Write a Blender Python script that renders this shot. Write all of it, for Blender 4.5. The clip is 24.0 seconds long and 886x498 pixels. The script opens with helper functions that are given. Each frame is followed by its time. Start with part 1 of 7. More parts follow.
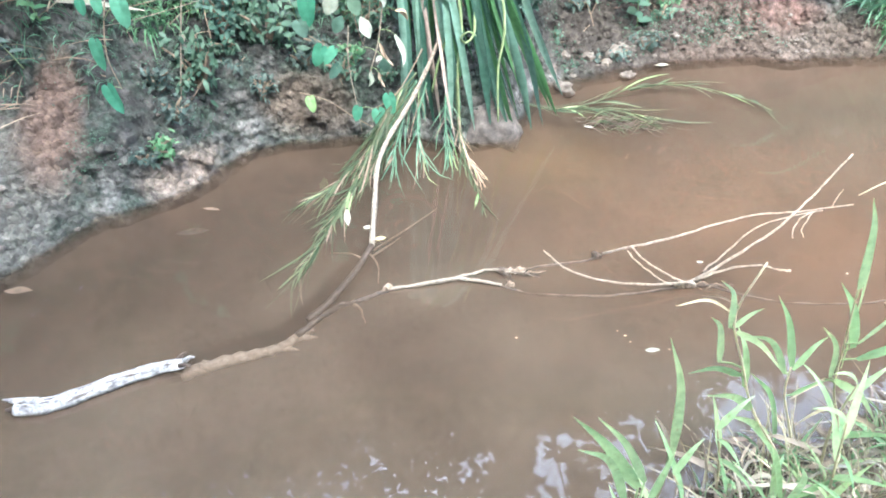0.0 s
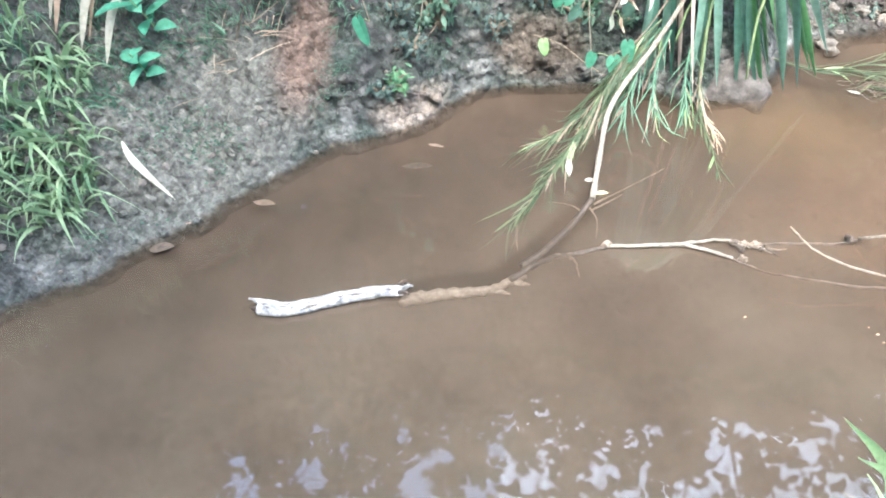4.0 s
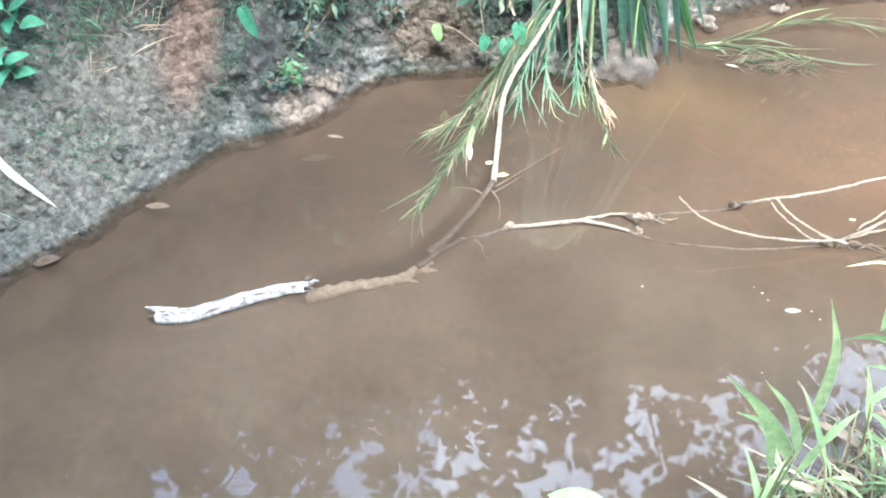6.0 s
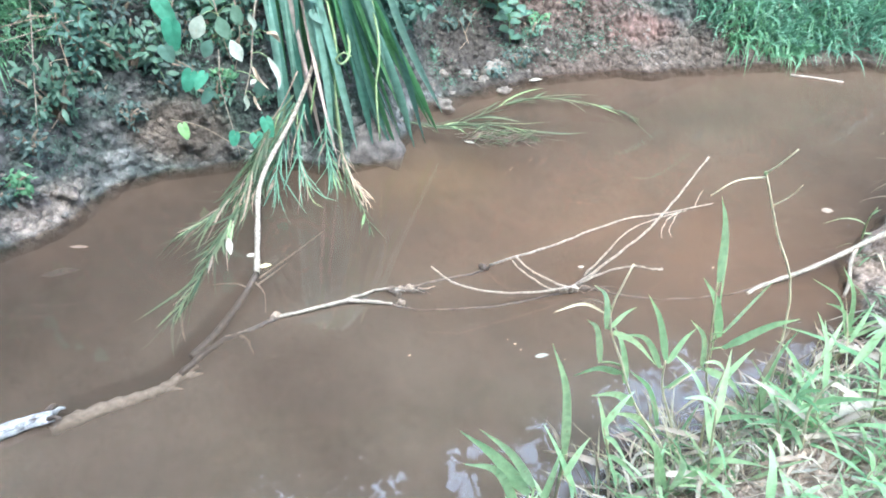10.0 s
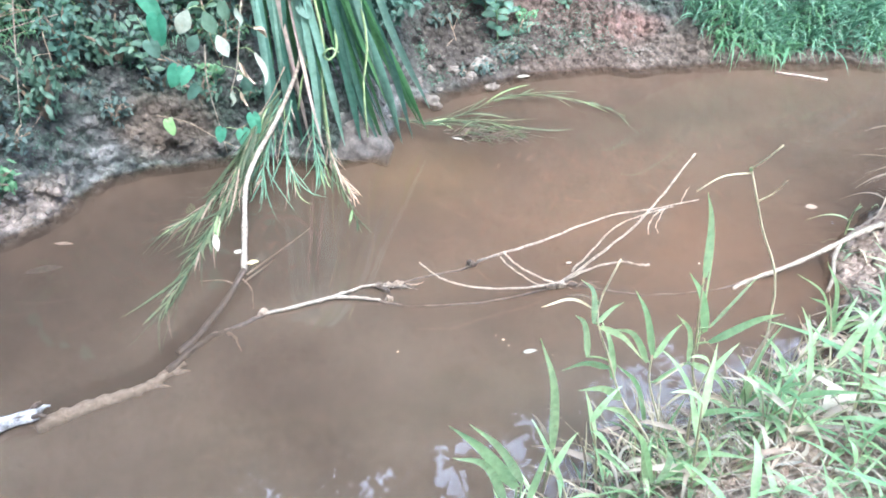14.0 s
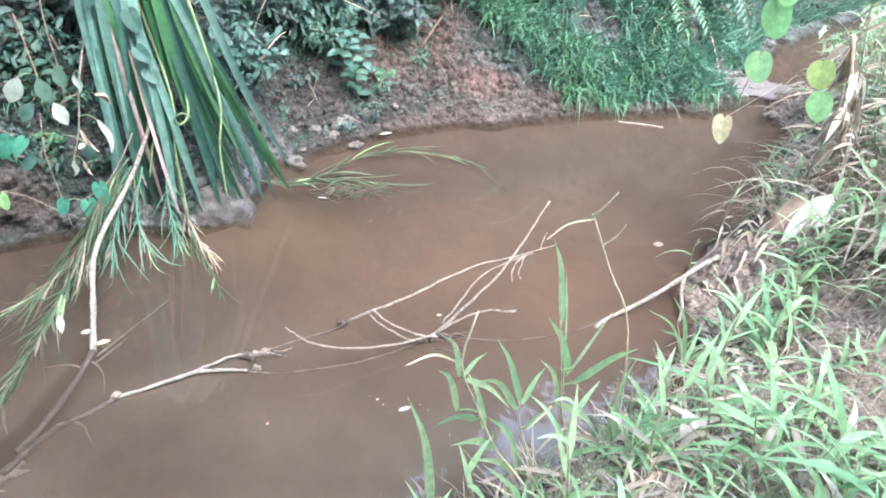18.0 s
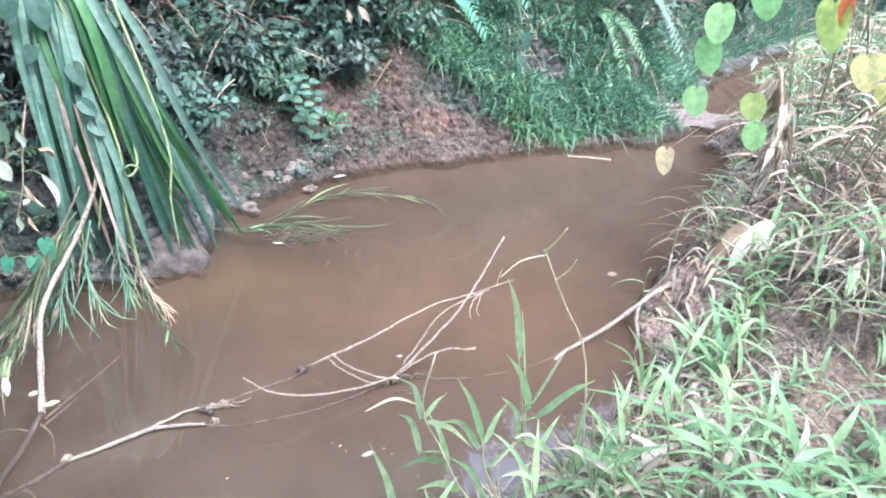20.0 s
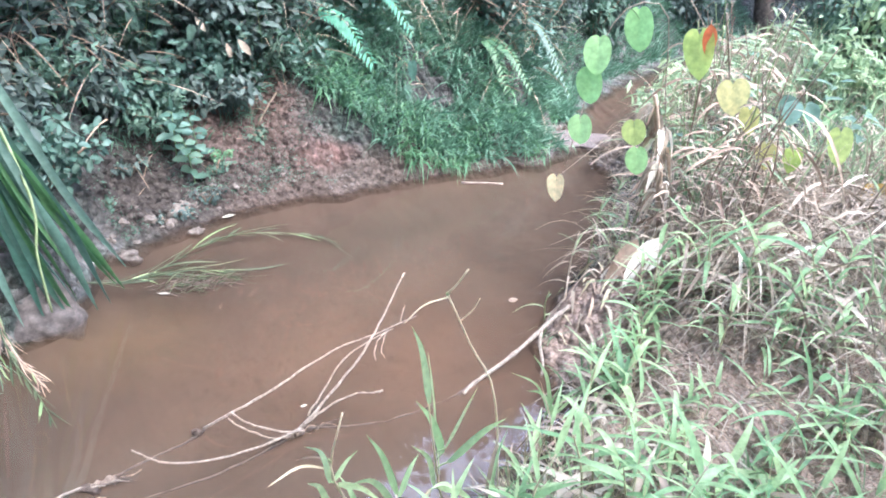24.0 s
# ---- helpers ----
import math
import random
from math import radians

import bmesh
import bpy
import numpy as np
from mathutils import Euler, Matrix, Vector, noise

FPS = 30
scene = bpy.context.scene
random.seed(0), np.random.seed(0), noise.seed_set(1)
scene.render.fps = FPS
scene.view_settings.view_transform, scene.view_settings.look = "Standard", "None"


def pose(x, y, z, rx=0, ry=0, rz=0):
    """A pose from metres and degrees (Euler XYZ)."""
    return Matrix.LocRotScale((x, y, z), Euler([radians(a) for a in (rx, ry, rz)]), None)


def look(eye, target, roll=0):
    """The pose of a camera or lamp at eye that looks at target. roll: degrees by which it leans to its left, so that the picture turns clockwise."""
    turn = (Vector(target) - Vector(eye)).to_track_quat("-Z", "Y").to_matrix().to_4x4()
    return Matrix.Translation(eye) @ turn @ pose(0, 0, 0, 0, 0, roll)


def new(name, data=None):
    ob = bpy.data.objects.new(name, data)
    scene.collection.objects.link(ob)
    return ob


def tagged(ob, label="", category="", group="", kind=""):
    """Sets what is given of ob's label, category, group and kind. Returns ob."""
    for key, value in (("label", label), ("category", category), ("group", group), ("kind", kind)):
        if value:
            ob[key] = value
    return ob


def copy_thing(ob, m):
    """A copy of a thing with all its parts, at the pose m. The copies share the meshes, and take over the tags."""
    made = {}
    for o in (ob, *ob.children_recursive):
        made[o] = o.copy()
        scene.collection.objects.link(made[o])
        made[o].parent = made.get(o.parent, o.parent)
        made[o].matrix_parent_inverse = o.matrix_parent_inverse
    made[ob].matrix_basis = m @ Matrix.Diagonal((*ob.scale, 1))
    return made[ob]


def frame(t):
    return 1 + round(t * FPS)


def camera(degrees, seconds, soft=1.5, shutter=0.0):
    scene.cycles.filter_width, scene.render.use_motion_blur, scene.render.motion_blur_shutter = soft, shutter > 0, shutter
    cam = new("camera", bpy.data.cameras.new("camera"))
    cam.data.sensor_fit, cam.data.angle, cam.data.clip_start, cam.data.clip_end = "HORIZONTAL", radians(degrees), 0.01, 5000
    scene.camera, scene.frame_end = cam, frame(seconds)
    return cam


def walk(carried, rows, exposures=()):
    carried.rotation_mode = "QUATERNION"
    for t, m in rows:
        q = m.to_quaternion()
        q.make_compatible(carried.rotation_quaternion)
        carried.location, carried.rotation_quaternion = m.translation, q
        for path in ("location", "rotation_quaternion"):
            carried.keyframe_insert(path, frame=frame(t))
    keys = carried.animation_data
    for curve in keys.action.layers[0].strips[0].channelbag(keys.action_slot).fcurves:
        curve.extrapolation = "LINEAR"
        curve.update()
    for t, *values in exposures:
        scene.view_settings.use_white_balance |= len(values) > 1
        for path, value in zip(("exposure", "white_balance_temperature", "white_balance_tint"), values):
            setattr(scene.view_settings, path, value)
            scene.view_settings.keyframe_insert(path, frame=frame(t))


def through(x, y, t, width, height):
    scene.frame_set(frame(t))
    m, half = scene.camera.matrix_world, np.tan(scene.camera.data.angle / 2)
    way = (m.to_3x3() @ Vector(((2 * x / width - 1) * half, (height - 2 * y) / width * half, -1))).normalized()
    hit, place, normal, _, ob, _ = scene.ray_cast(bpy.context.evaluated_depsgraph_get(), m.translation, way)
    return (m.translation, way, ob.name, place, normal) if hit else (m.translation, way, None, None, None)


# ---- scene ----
cam = camera(66.8, 24.0, 1.9)
PATH = [
    (0, (0.252, 0.056, 1.626), (0.088, 1.538, 0.294), -1.0),
    (0.5, (0.239, 0.061, 1.613), (0.032, 1.495, 0.234), -1.6),
    (1, (0.203, 0.067, 1.605), (-0.111, 1.449, 0.194), -2.3),
    (1.5, (0.179, 0.065, 1.598), (-0.217, 1.416, 0.177), -3.7),
    (2, (0.147, 0.06, 1.603), (-0.341, 1.383, 0.185), -4.9),
    (2.5, (0.132, 0.053, 1.602), (-0.441, 1.353, 0.194), -6.6),
    (4.5, (0.11, 0.049, 1.606), (-0.544, 1.299, 0.189), -8.4),
    (5, (0.112, 0.054, 1.606), (-0.521, 1.302, 0.177), -8.4),
    (5.5, (0.122, 0.063, 1.601), (-0.431, 1.345, 0.169), -7.2),
    (6, (0.155, 0.072, 1.594), (-0.268, 1.38, 0.142), -5.5),
    (6.5, (0.199, 0.071, 1.586), (-0.101, 1.409, 0.13), -4.0),
    (7, (0.21, 0.072, 1.582), (-0.041, 1.42, 0.126), -3.8),
    (7.5, (0.224, 0.068, 1.586), (0.037, 1.449, 0.151), -3.2),
    (8, (0.259, 0.076, 1.587), (0.171, 1.469, 0.155), -1.1),
    (8.5, (0.28, 0.073, 1.59), (0.282, 1.496, 0.185), 0.6),
    (9, (0.29, 0.069, 1.598), (0.392, 1.518, 0.224), 2.6),
    (9.5, (0.293, 0.064, 1.615), (0.41, 1.547, 0.278), 2.4),
    (10, (0.296, 0.063, 1.627), (0.426, 1.586, 0.337), 2.4),
    (10.5, (0.305, 0.063, 1.631), (0.451, 1.604, 0.364), 2.2),
    (11, (0.305, 0.062, 1.634), (0.452, 1.609, 0.374), 2.1),
    (11.5, (0.304, 0.062, 1.632), (0.455, 1.601, 0.363), 2.1),
    (13.5, (0.3, 0.059, 1.629), (0.467, 1.58, 0.342), 2.9),
    (14, (0.295, 0.06, 1.625), (0.461, 1.575, 0.33), 3.2),
    (14.5, (0.297, 0.062, 1.624), (0.468, 1.572, 0.323), 3.3),
    (15, (0.296, 0.064, 1.621), (0.473, 1.569, 0.317), 3.6),
    (15.5, (0.298, 0.063, 1.621), (0.48, 1.564, 0.312), 3.7),
    (16, (0.306, 0.064, 1.621), (0.526, 1.568, 0.322), 4.2),
    (16.5, (0.306, 0.064, 1.618), (0.561, 1.575, 0.333), 4.3),
    (17, (0.311, 0.067, 1.622), (0.614, 1.587, 0.357), 4.8),
    (17.5, (0.33, 0.069, 1.626), (0.723, 1.609, 0.412), 5.4),
    (18, (0.353, 0.066, 1.638), (0.865, 1.621, 0.489), 6.5),
    (18.5, (0.357, 0.068, 1.64), (0.9, 1.621, 0.504), 6.5),
    (19, (0.362, 0.062, 1.645), (0.945, 1.625, 0.542), 5.9),
    (19.5, (0.362, 0.057, 1.651), (0.976, 1.634, 0.584), 6.0),
    (21.5, (0.378, 0.076, 1.678), (1.074, 1.641, 0.646), 5.7),
    (22, (0.385, 0.108, 1.68), (1.13, 1.645, 0.64), 7.4),
    (22.5, (0.382, 0.129, 1.701), (1.17, 1.664, 0.689), 6.4),
    (23, (0.389, 0.132, 1.692), (1.234, 1.651, 0.705), 6.8),
    (23.5, (0.386, 0.131, 1.69), (1.274, 1.629, 0.706), 6.9),
    (24, (0.387, 0.127, 1.689), (1.302, 1.619, 0.72), 7.0),
]
LIGHT = [(0.0, 2.12, 5500, 2.5), (5.0, 2.27, 5600, 2.0), (8.0, 2.12, 5350, -2.0), (10.0, 1.98, 5080, -0.5), (14.0, 2.06, 5200, 5.0), (18.0, 1.83, 5250, 7.5), (24.0, 1.80, 5350, 14.0)]
walk(cam, [(t, look(eye, target, roll)) for t, eye, target, roll in PATH], LIGHT)

# ---- world and light: overcast sky above a gap in the trees ----
SKY, SUN = 0.5, 0.5
world = bpy.data.worlds.new("sky")
scene.world = world
world.use_nodes = True
wn, wl = world.node_tree.nodes, world.node_tree.links
sky = wn.new("ShaderNodeTexSky")
sky.sky_type, sky.sun_disc = "NISHITA", False
sky.sun_elevation, sky.sun_rotation = radians(62), radians(160)
sky.air_density, sky.dust_density, sky.ozone_density = 1.0, 6.0, 1.0
wl.new(sky.outputs[0], wn["Background"].inputs[0])
wn["Background"].inputs[1].default_value = SKY
sun = new("sun", bpy.data.lights.new("sun", "SUN"))
sun.data.energy, sun.data.angle, sun.data.color = SUN, radians(50), (1.0, 0.98, 0.95)
sun.matrix_world = look((1.5, 2.5, 5.0), (0, 0, 0))

# ---- materials ----


def material(name):
    m = bpy.data.materials.new(name)
    m.use_nodes = True
    return m, m.node_tree.nodes, m.node_tree.links, m.node_tree.nodes["Principled BSDF"]


def noise_node(n, l, scale, detail=4.0, rough=0.6, dims=None):
    t = n.new("ShaderNodeTexNoise")
    t.inputs["Scale"].default_value, t.inputs["Detail"].default_value, t.inputs["Roughness"].default_value = scale, detail, rough
    c = n.new("ShaderNodeTexCoord")
    if dims:
        p = n.new("ShaderNodeMapping")
        p.inputs["Scale"].default_value = dims
        l.new(c.outputs["Object"], p.inputs["Vector"])
        l.new(p.outputs[0], t.inputs["Vector"])
    else:
        l.new(c.outputs["Object"], t.inputs["Vector"])
    return t.outputs["Fac"]


def ramp(n, l, fac, stops):
    r = n.new("ShaderNodeValToRGB")
    e = r.color_ramp.elements
    while len(e) < len(stops):
        e.new(0.5)
    for k, (p, c) in enumerate(stops):
        e[k].position, e[k].color = p, (c[0], c[1], c[2], 1.0)
    l.new(fac, r.inputs[0])
    return r.outputs["Color"]


def mixed(n, l, fac, a, b, mode="MIX"):
    m = n.new("ShaderNodeMix")
    m.data_type, m.blend_type = "RGBA", mode
    for sock, v in ((0, fac), (6, a), (7, b)):
        if hasattr(v, "links"):
            l.new(v, m.inputs[sock])
        elif sock == 0:
            m.inputs[0].default_value = v
        else:
            m.inputs[sock].default_value = (*v, 1.0)
    return m.outputs[2]


def bumped(n, l, b, height, strength, distance):
    k = n.new("ShaderNodeBump")
    k.inputs["Strength"].default_value, k.inputs["Distance"].default_value = strength, distance
    l.new(height, k.inputs["Height"])
    l.new(k.outputs[0], b.inputs["Normal"])


def calc(n, l, op, a, b=0.0, c=0.0, clamp=False):
    m = n.new("ShaderNodeMath")
    m.operation, m.use_clamp = op, clamp
    for k, v in enumerate((a, b, c)):
        if hasattr(v, "links"):
            l.new(v, m.inputs[k])
        else:
            m.inputs[k].default_value = v
    return m.outputs[0]


def leaf_material(name, low, high, rough=0.5, through=0.3, spots=0.0):
    """Leaf tissue: the tone changes leaf by leaf, with veins, blotches and light that passes through."""
    m, n, l, b = material(name)
    g, o = n.new("ShaderNodeNewGeometry"), n.new("ShaderNodeObjectInfo")
    r = calc(n, l, "FRACT", calc(n, l, "ADD", g.outputs["Random Per Island"], o.outputs["Random"]))
    c = ramp(n, l, r, [(0.0, low), (0.55, [(p + q) / 2 for p, q in zip(low, high)]), (1.0, high)])
    blotch = ramp(n, l, noise_node(n, l, 38.0, 3.0), [(0.3, (0.72, 0.75, 0.7)), (0.7, (1.18, 1.12, 1.1))])
    c = mixed(n, l, 1.0, c, blotch, "MULTIPLY")
    if spots:
        f = ramp(n, l, noise_node(n, l, 70.0, 2.0), [(0.62, (0, 0, 0)), (0.72, (spots, spots, spots))])
        c = mixed(n, l, f, c, (0.22, 0.14, 0.06))
    l.new(c, b.inputs["Base Color"])
    b.inputs["Roughness"].default_value = rough
    b.inputs["Specular IOR Level"].default_value = 0.4
    bumped(n, l, b, noise_node(n, l, 160.0, 2.0), 0.25, 0.002)
    t, x = n.new("ShaderNodeBsdfTranslucent"), n.new("ShaderNodeMixShader")
    l.new(c, t.inputs["Color"])
    x.inputs[0].default_value = through
    l.new(b.outputs[0], x.inputs[1])
    l.new(t.outputs[0], x.inputs[2])
    l.new(x.outputs[0], n["Material Output"].inputs["Surface"])
    return m


def wood_material(name, dark, light, scale=30.0, rough=0.85, bump=0.004):
    m, n, l, b = material(name)
    a = noise_node(n, l, scale, 6.0, 0.65)
    f = noise_node(n, l, scale * 3.7, 4.0, 0.7, (1.0, 1.0, 3.0))
    c = ramp(n, l, a, [(0.3, dark), (0.5, [(p + q) / 2 for p, q in zip(dark, light)]), (0.68, light)])
    c = mixed(n, l, 1.0, c, ramp(n, l, f, [(0.3, (0.7, 0.68, 0.66)), (0.65, (1.1, 1.1, 1.1))]), "MULTIPLY")
    l.new(c, b.inputs["Base Color"])
    b.inputs["Roughness"].default_value = rough
    bumped(n, l, b, calc(n, l, "ADD", a, f), 0.7, bump)
    return m


def spot_mask(n, l, centre, radii, soft=0.35):
    """1 inside a wobbly ellipsoid about a place, 0 outside it: a stain or patch of other soil."""
    c = n.new("ShaderNodeTexCoord")
    p = n.new("ShaderNodeMapping")
    p.vector_type = "TEXTURE"
    p.inputs["Location"].default_value, p.inputs["Scale"].default_value = centre, radii
    l.new(c.outputs["Object"], p.inputs["Vector"])
    v = n.new("ShaderNodeVectorMath")
    v.operation = "LENGTH"
    l.new(p.outputs[0], v.inputs[0])
    d = calc(n, l, "ADD", v.outputs["Value"], calc(n, l, "MULTIPLY_ADD", noise_node(n, l, 9.0, 5.0, 0.7), 1.1, -0.55))
    return calc(n, l, "DIVIDE", calc(n, l, "SUBTRACT", 1.0 + soft, d), 2 * soft, clamp=True)


def clod_drift(n, l):
    t = n.new("ShaderNodeTexNoise")
    t.inputs["Scale"].default_value, t.inputs["Detail"].default_value = 12.0, 4.0
    c = n.new("ShaderNodeTexCoord")
    l.new(c.outputs["Object"], t.inputs["Vector"])
    return t.outputs["Color"]


def soil_material():
    m, n, l, b = material("bank_soil")
    big, mid, fine = noise_node(n, l, 2.6, 5.0, 0.6), noise_node(n, l, 10.0, 5.0, 0.62), noise_node(n, l, 55.0, 4.0, 0.65)
    clay = ramp(n, l, mid, [(0.32, (0.027, 0.029, 0.029)), (0.5, (0.076, 0.077, 0.073)), (0.68, (0.158, 0.150, 0.140))])
    grey = ramp(n, l, mid, [(0.32, (0.062, 0.067, 0.065)), (0.5, (0.155, 0.157, 0.148)), (0.68, (0.34, 0.335, 0.315))])
    c = n.new("ShaderNodeTexCoord")
    s = n.new("ShaderNodeSeparateXYZ")
    l.new(c.outputs["Object"], s.inputs[0])
    # silt dried on the lowest hand's width of the bank
    silt = calc(n, l, "MULTIPLY", calc(n, l, "SUBTRACT", calc(n, l, "MULTIPLY_ADD", big, 0.45, -0.03), s.outputs["Z"]), 5.0, clamp=True)
    col = mixed(n, l, silt, clay, grey)
    moss = ramp(n, l, noise_node(n, l, 5.5, 6.0, 0.75), [(0.46, (0, 0, 0)), (0.60, (0.75, 0.75, 0.75))])
    mossy = ramp(n, l, fine, [(0.35, (0.024, 0.044, 0.034)), (0.65, (0.088, 0.120, 0.096))])
    col = mixed(n, l, moss, col, mossy)
    for centre, radii, tone in (
        ((-1.43, 2.02, 0.42), (0.10, 0.22, 0.34), (0.19, 0.135, 0.108)),
        ((-1.80, 1.60, 0.26), (0.50, 0.55, 0.40), (0.185, 0.178, 0.155)),
        ((-1.43, 2.04, 0.45), (0.075, 0.2, 0.32), (0.19, 0.135, 0.108)),
        ((1.62, 3.66, 0.16), (0.24, 0.16, 0.10), (0.19, 0.115, 0.098)),
        ((1.15, 3.72, 0.30), (0.46, 0.30, 0.30), (0.135, 0.102, 0.088)),
        ((1.25, 3.95, 0.45), (0.34, 0.25, 0.22), (0.145, 0.105, 0.088)),
        ((-0.62, 2.62, 0.15), (0.20, 0.14, 0.13), (0.16, 0.13, 0.105)),
        ((0.85, 3.45, 0.10), (0.65, 0.30, 0.25), (0.080, 0.070, 0.062)),
        ((1.5, 3.5, 0.02), (0.5, 0.16, 0.12), (0.115, 0.09, 0.075)),
        ((2.5, 3.62, 0.06), (0.95, 0.2, 0.16), (0.11, 0.09, 0.075)),
        ((-1.05, 2.2, 0.06), (0.20, 0.16, 0.08), (0.30, 0.25, 0.21)),
        ((2.0, 0.45, 0.3), (1.9, 1.1, 0.6), (0.38, 0.29, 0.22)),
        ((2.25, 1.82, 0.15), (0.45, 0.36, 0.25), (0.36, 0.275, 0.215)),
        ((3.1, 1.6, 0.45), (0.7, 0.45, 0.3), (0.36, 0.25, 0.18)),
    ):
        dot = ramp(n, l, fine, [(0.3, [v * 0.8 for v in tone]), (0.5, tone), (0.75, [min(1, v * 1.12) for v in tone])])
        col = mixed(n, l, spot_mask(n, l, centre, radii), col, dot)
    for centre in ((3.72, 3.98, 0.03), (3.92, 3.48, 0.03)):
        sand = ramp(n, l, fine, [(0.3, (0.16, 0.13, 0.115)), (0.7, (0.34, 0.28, 0.24))])
        col = mixed(n, l, spot_mask(n, l, centre, (0.40, 0.22, 0.12)), col, sand)
    # soaked below the waterline
    wet = calc(n, l, "MULTIPLY", calc(n, l, "SUBTRACT", calc(n, l, "MULTIPLY_ADD", mid, 0.03, 0.004), s.outputs["Z"]), 60.0, clamp=True)
    col = mixed(n, l, wet, col, mixed(n, l, 1.0, col, (0.42, 0.36, 0.30), "MULTIPLY"))
    under = calc(n, l, "MULTIPLY", calc(n, l, "SUBTRACT", -0.004, s.outputs["Z"]), 40.0, clamp=True)
    bed = ramp(n, l, big, [(0.3, (0.036, 0.027, 0.019)), (0.7, (0.078, 0.053, 0.035))])
    crumb = ramp(n, l, fine, [(0.3, (0.6, 0.6, 0.6)), (0.6, (1.08, 1.08, 1.08))])
    clod = n.new("ShaderNodeTexVoronoi")
    clod.inputs["Scale"].default_value = 42.0
    l.new(mixed(n, l, 0.06, c.outputs["Object"], clod_drift(n, l)), clod.inputs["Vector"])
    tone = ramp(n, l, calc(n, l, "ADD", calc(n, l, "MULTIPLY", clod.outputs["Color"], 0.6), calc(n, l, "MULTIPLY", clod.outputs["Distance"], -0.25)), [(0.05, (0.55, 0.55, 0.54)), (0.3, (1.0, 1.0, 1.0)), (0.5, (1.45, 1.42, 1.38))])
    col = mixed(n, l, 0.6, col, tone, "MULTIPLY")
    col = mixed(n, l, under, mixed(n, l, 0.8, col, crumb, "MULTIPLY"), bed)
    l.new(col, b.inputs["Base Color"])
    b.inputs["Roughness"].default_value = 0.95
    b.inputs["Specular IOR Level"].default_value = 0.2
    vor = n.new("ShaderNodeTexVoronoi")
    vor.inputs["Scale"].default_value = 22.0
    l.new(c.outputs["Object"], vor.inputs["Vector"])
    lumps = calc(n, l, "MULTIPLY_ADD", vor.outputs["Distance"], -1.2, calc(n, l, "MULTIPLY_ADD", mid, 2.2, calc(n, l, "MULTIPLY", fine, 0.7)))
    bumped(n, l, b, calc(n, l, "MULTIPLY", lumps, calc(n, l, "SUBTRACT", 1.0, under)), 1.0, 0.034)
    return m


def water_material():
    m, n, l, b = material("muddy_water")
    # darkens towards the far bank: its shade and mirror image put into the colour
    c = n.new("ShaderNodeTexCoord")
    s = n.new("ShaderNodeSeparateXYZ")
    l.new(c.outputs["Object"], s.inputs[0])
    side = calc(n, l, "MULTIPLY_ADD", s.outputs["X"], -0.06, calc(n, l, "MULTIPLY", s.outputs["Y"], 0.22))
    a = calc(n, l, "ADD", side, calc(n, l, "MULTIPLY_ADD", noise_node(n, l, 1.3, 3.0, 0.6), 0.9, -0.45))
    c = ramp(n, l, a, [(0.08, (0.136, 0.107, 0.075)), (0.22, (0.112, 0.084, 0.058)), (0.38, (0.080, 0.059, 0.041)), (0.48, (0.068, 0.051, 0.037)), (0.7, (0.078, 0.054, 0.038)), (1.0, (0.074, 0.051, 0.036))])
    # redder where it runs shallow over clay
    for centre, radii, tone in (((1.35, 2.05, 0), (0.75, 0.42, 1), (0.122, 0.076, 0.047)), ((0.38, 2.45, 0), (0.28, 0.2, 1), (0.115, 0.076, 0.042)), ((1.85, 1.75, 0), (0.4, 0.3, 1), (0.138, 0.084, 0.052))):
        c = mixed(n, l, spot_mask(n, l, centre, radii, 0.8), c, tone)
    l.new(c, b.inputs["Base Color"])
    b.inputs["Roughness"].default_value = 0.0
    b.inputs["IOR"].default_value = 1.5
    b.inputs["Specular IOR Level"].default_value = 1.0
    # the murk hides more of the bed the deeper it lies
    d = n.new("ShaderNodeAttribute")
    d.attribute_name = "depth"
    murk = calc(n, l, "SUBTRACT", 1.0, calc(n, l, "POWER", 2.718, calc(n, l, "MULTIPLY", d.outputs["Fac"], -4.5)))
    l.new(calc(n, l, "MINIMUM", calc(n, l, "MAXIMUM", murk, 0.30), 0.82), b.inputs["Alpha"])
    return m


SOIL, WATER = soil_material(), water_material()
GRASS = leaf_material("grass_leaf", (0.155, 0.265, 0.15), (0.38, 0.49, 0.29), 0.5, 0.42)
# GRASS in a darker copy: weaker far-bank light put into the colour
SHADEGRASS = leaf_material("shaded_grass_leaf", (0.055, 0.14, 0.092), (0.16, 0.30, 0.20), 0.45, 0.3)
BLADE = leaf_material("broad_grass_leaf", (0.19, 0.355, 0.175), (0.45, 0.61, 0.33), 0.42, 0.48, 0.4)
# BLADE in a brighter copy: glow of light through leaves put into the colour
LITBLADE = leaf_material("lit_grass_leaf", (0.31, 0.51, 0.265), (0.57, 0.74, 0.42), 0.42, 0.58, 0.35)
FRESH = leaf_material("fresh_bank_grass_leaf", (0.08, 0.20, 0.105), (0.19, 0.35, 0.19), 0.45, 0.4)
DEEP = leaf_material("dark_shrub_leaf", (0.044, 0.074, 0.066), (0.12, 0.165, 0.148), 0.65, 0.25)
WEED = leaf_material("weed_leaf", (0.05, 0.108, 0.076), (0.13, 0.215, 0.155), 0.55, 0.3)
HEART = leaf_material("heart_leaf_green", (0.075, 0.27, 0.175), (0.14, 0.37, 0.25), 0.6, 0.35)
BLUE = leaf_material("blue_green_leaf", (0.05, 0.115, 0.090), (0.12, 0.205, 0.165), 0.5, 0.25)
STRAP = leaf_material("strap_leaf", (0.055, 0.14, 0.108), (0.24, 0.39, 0.325), 0.48, 0.3)
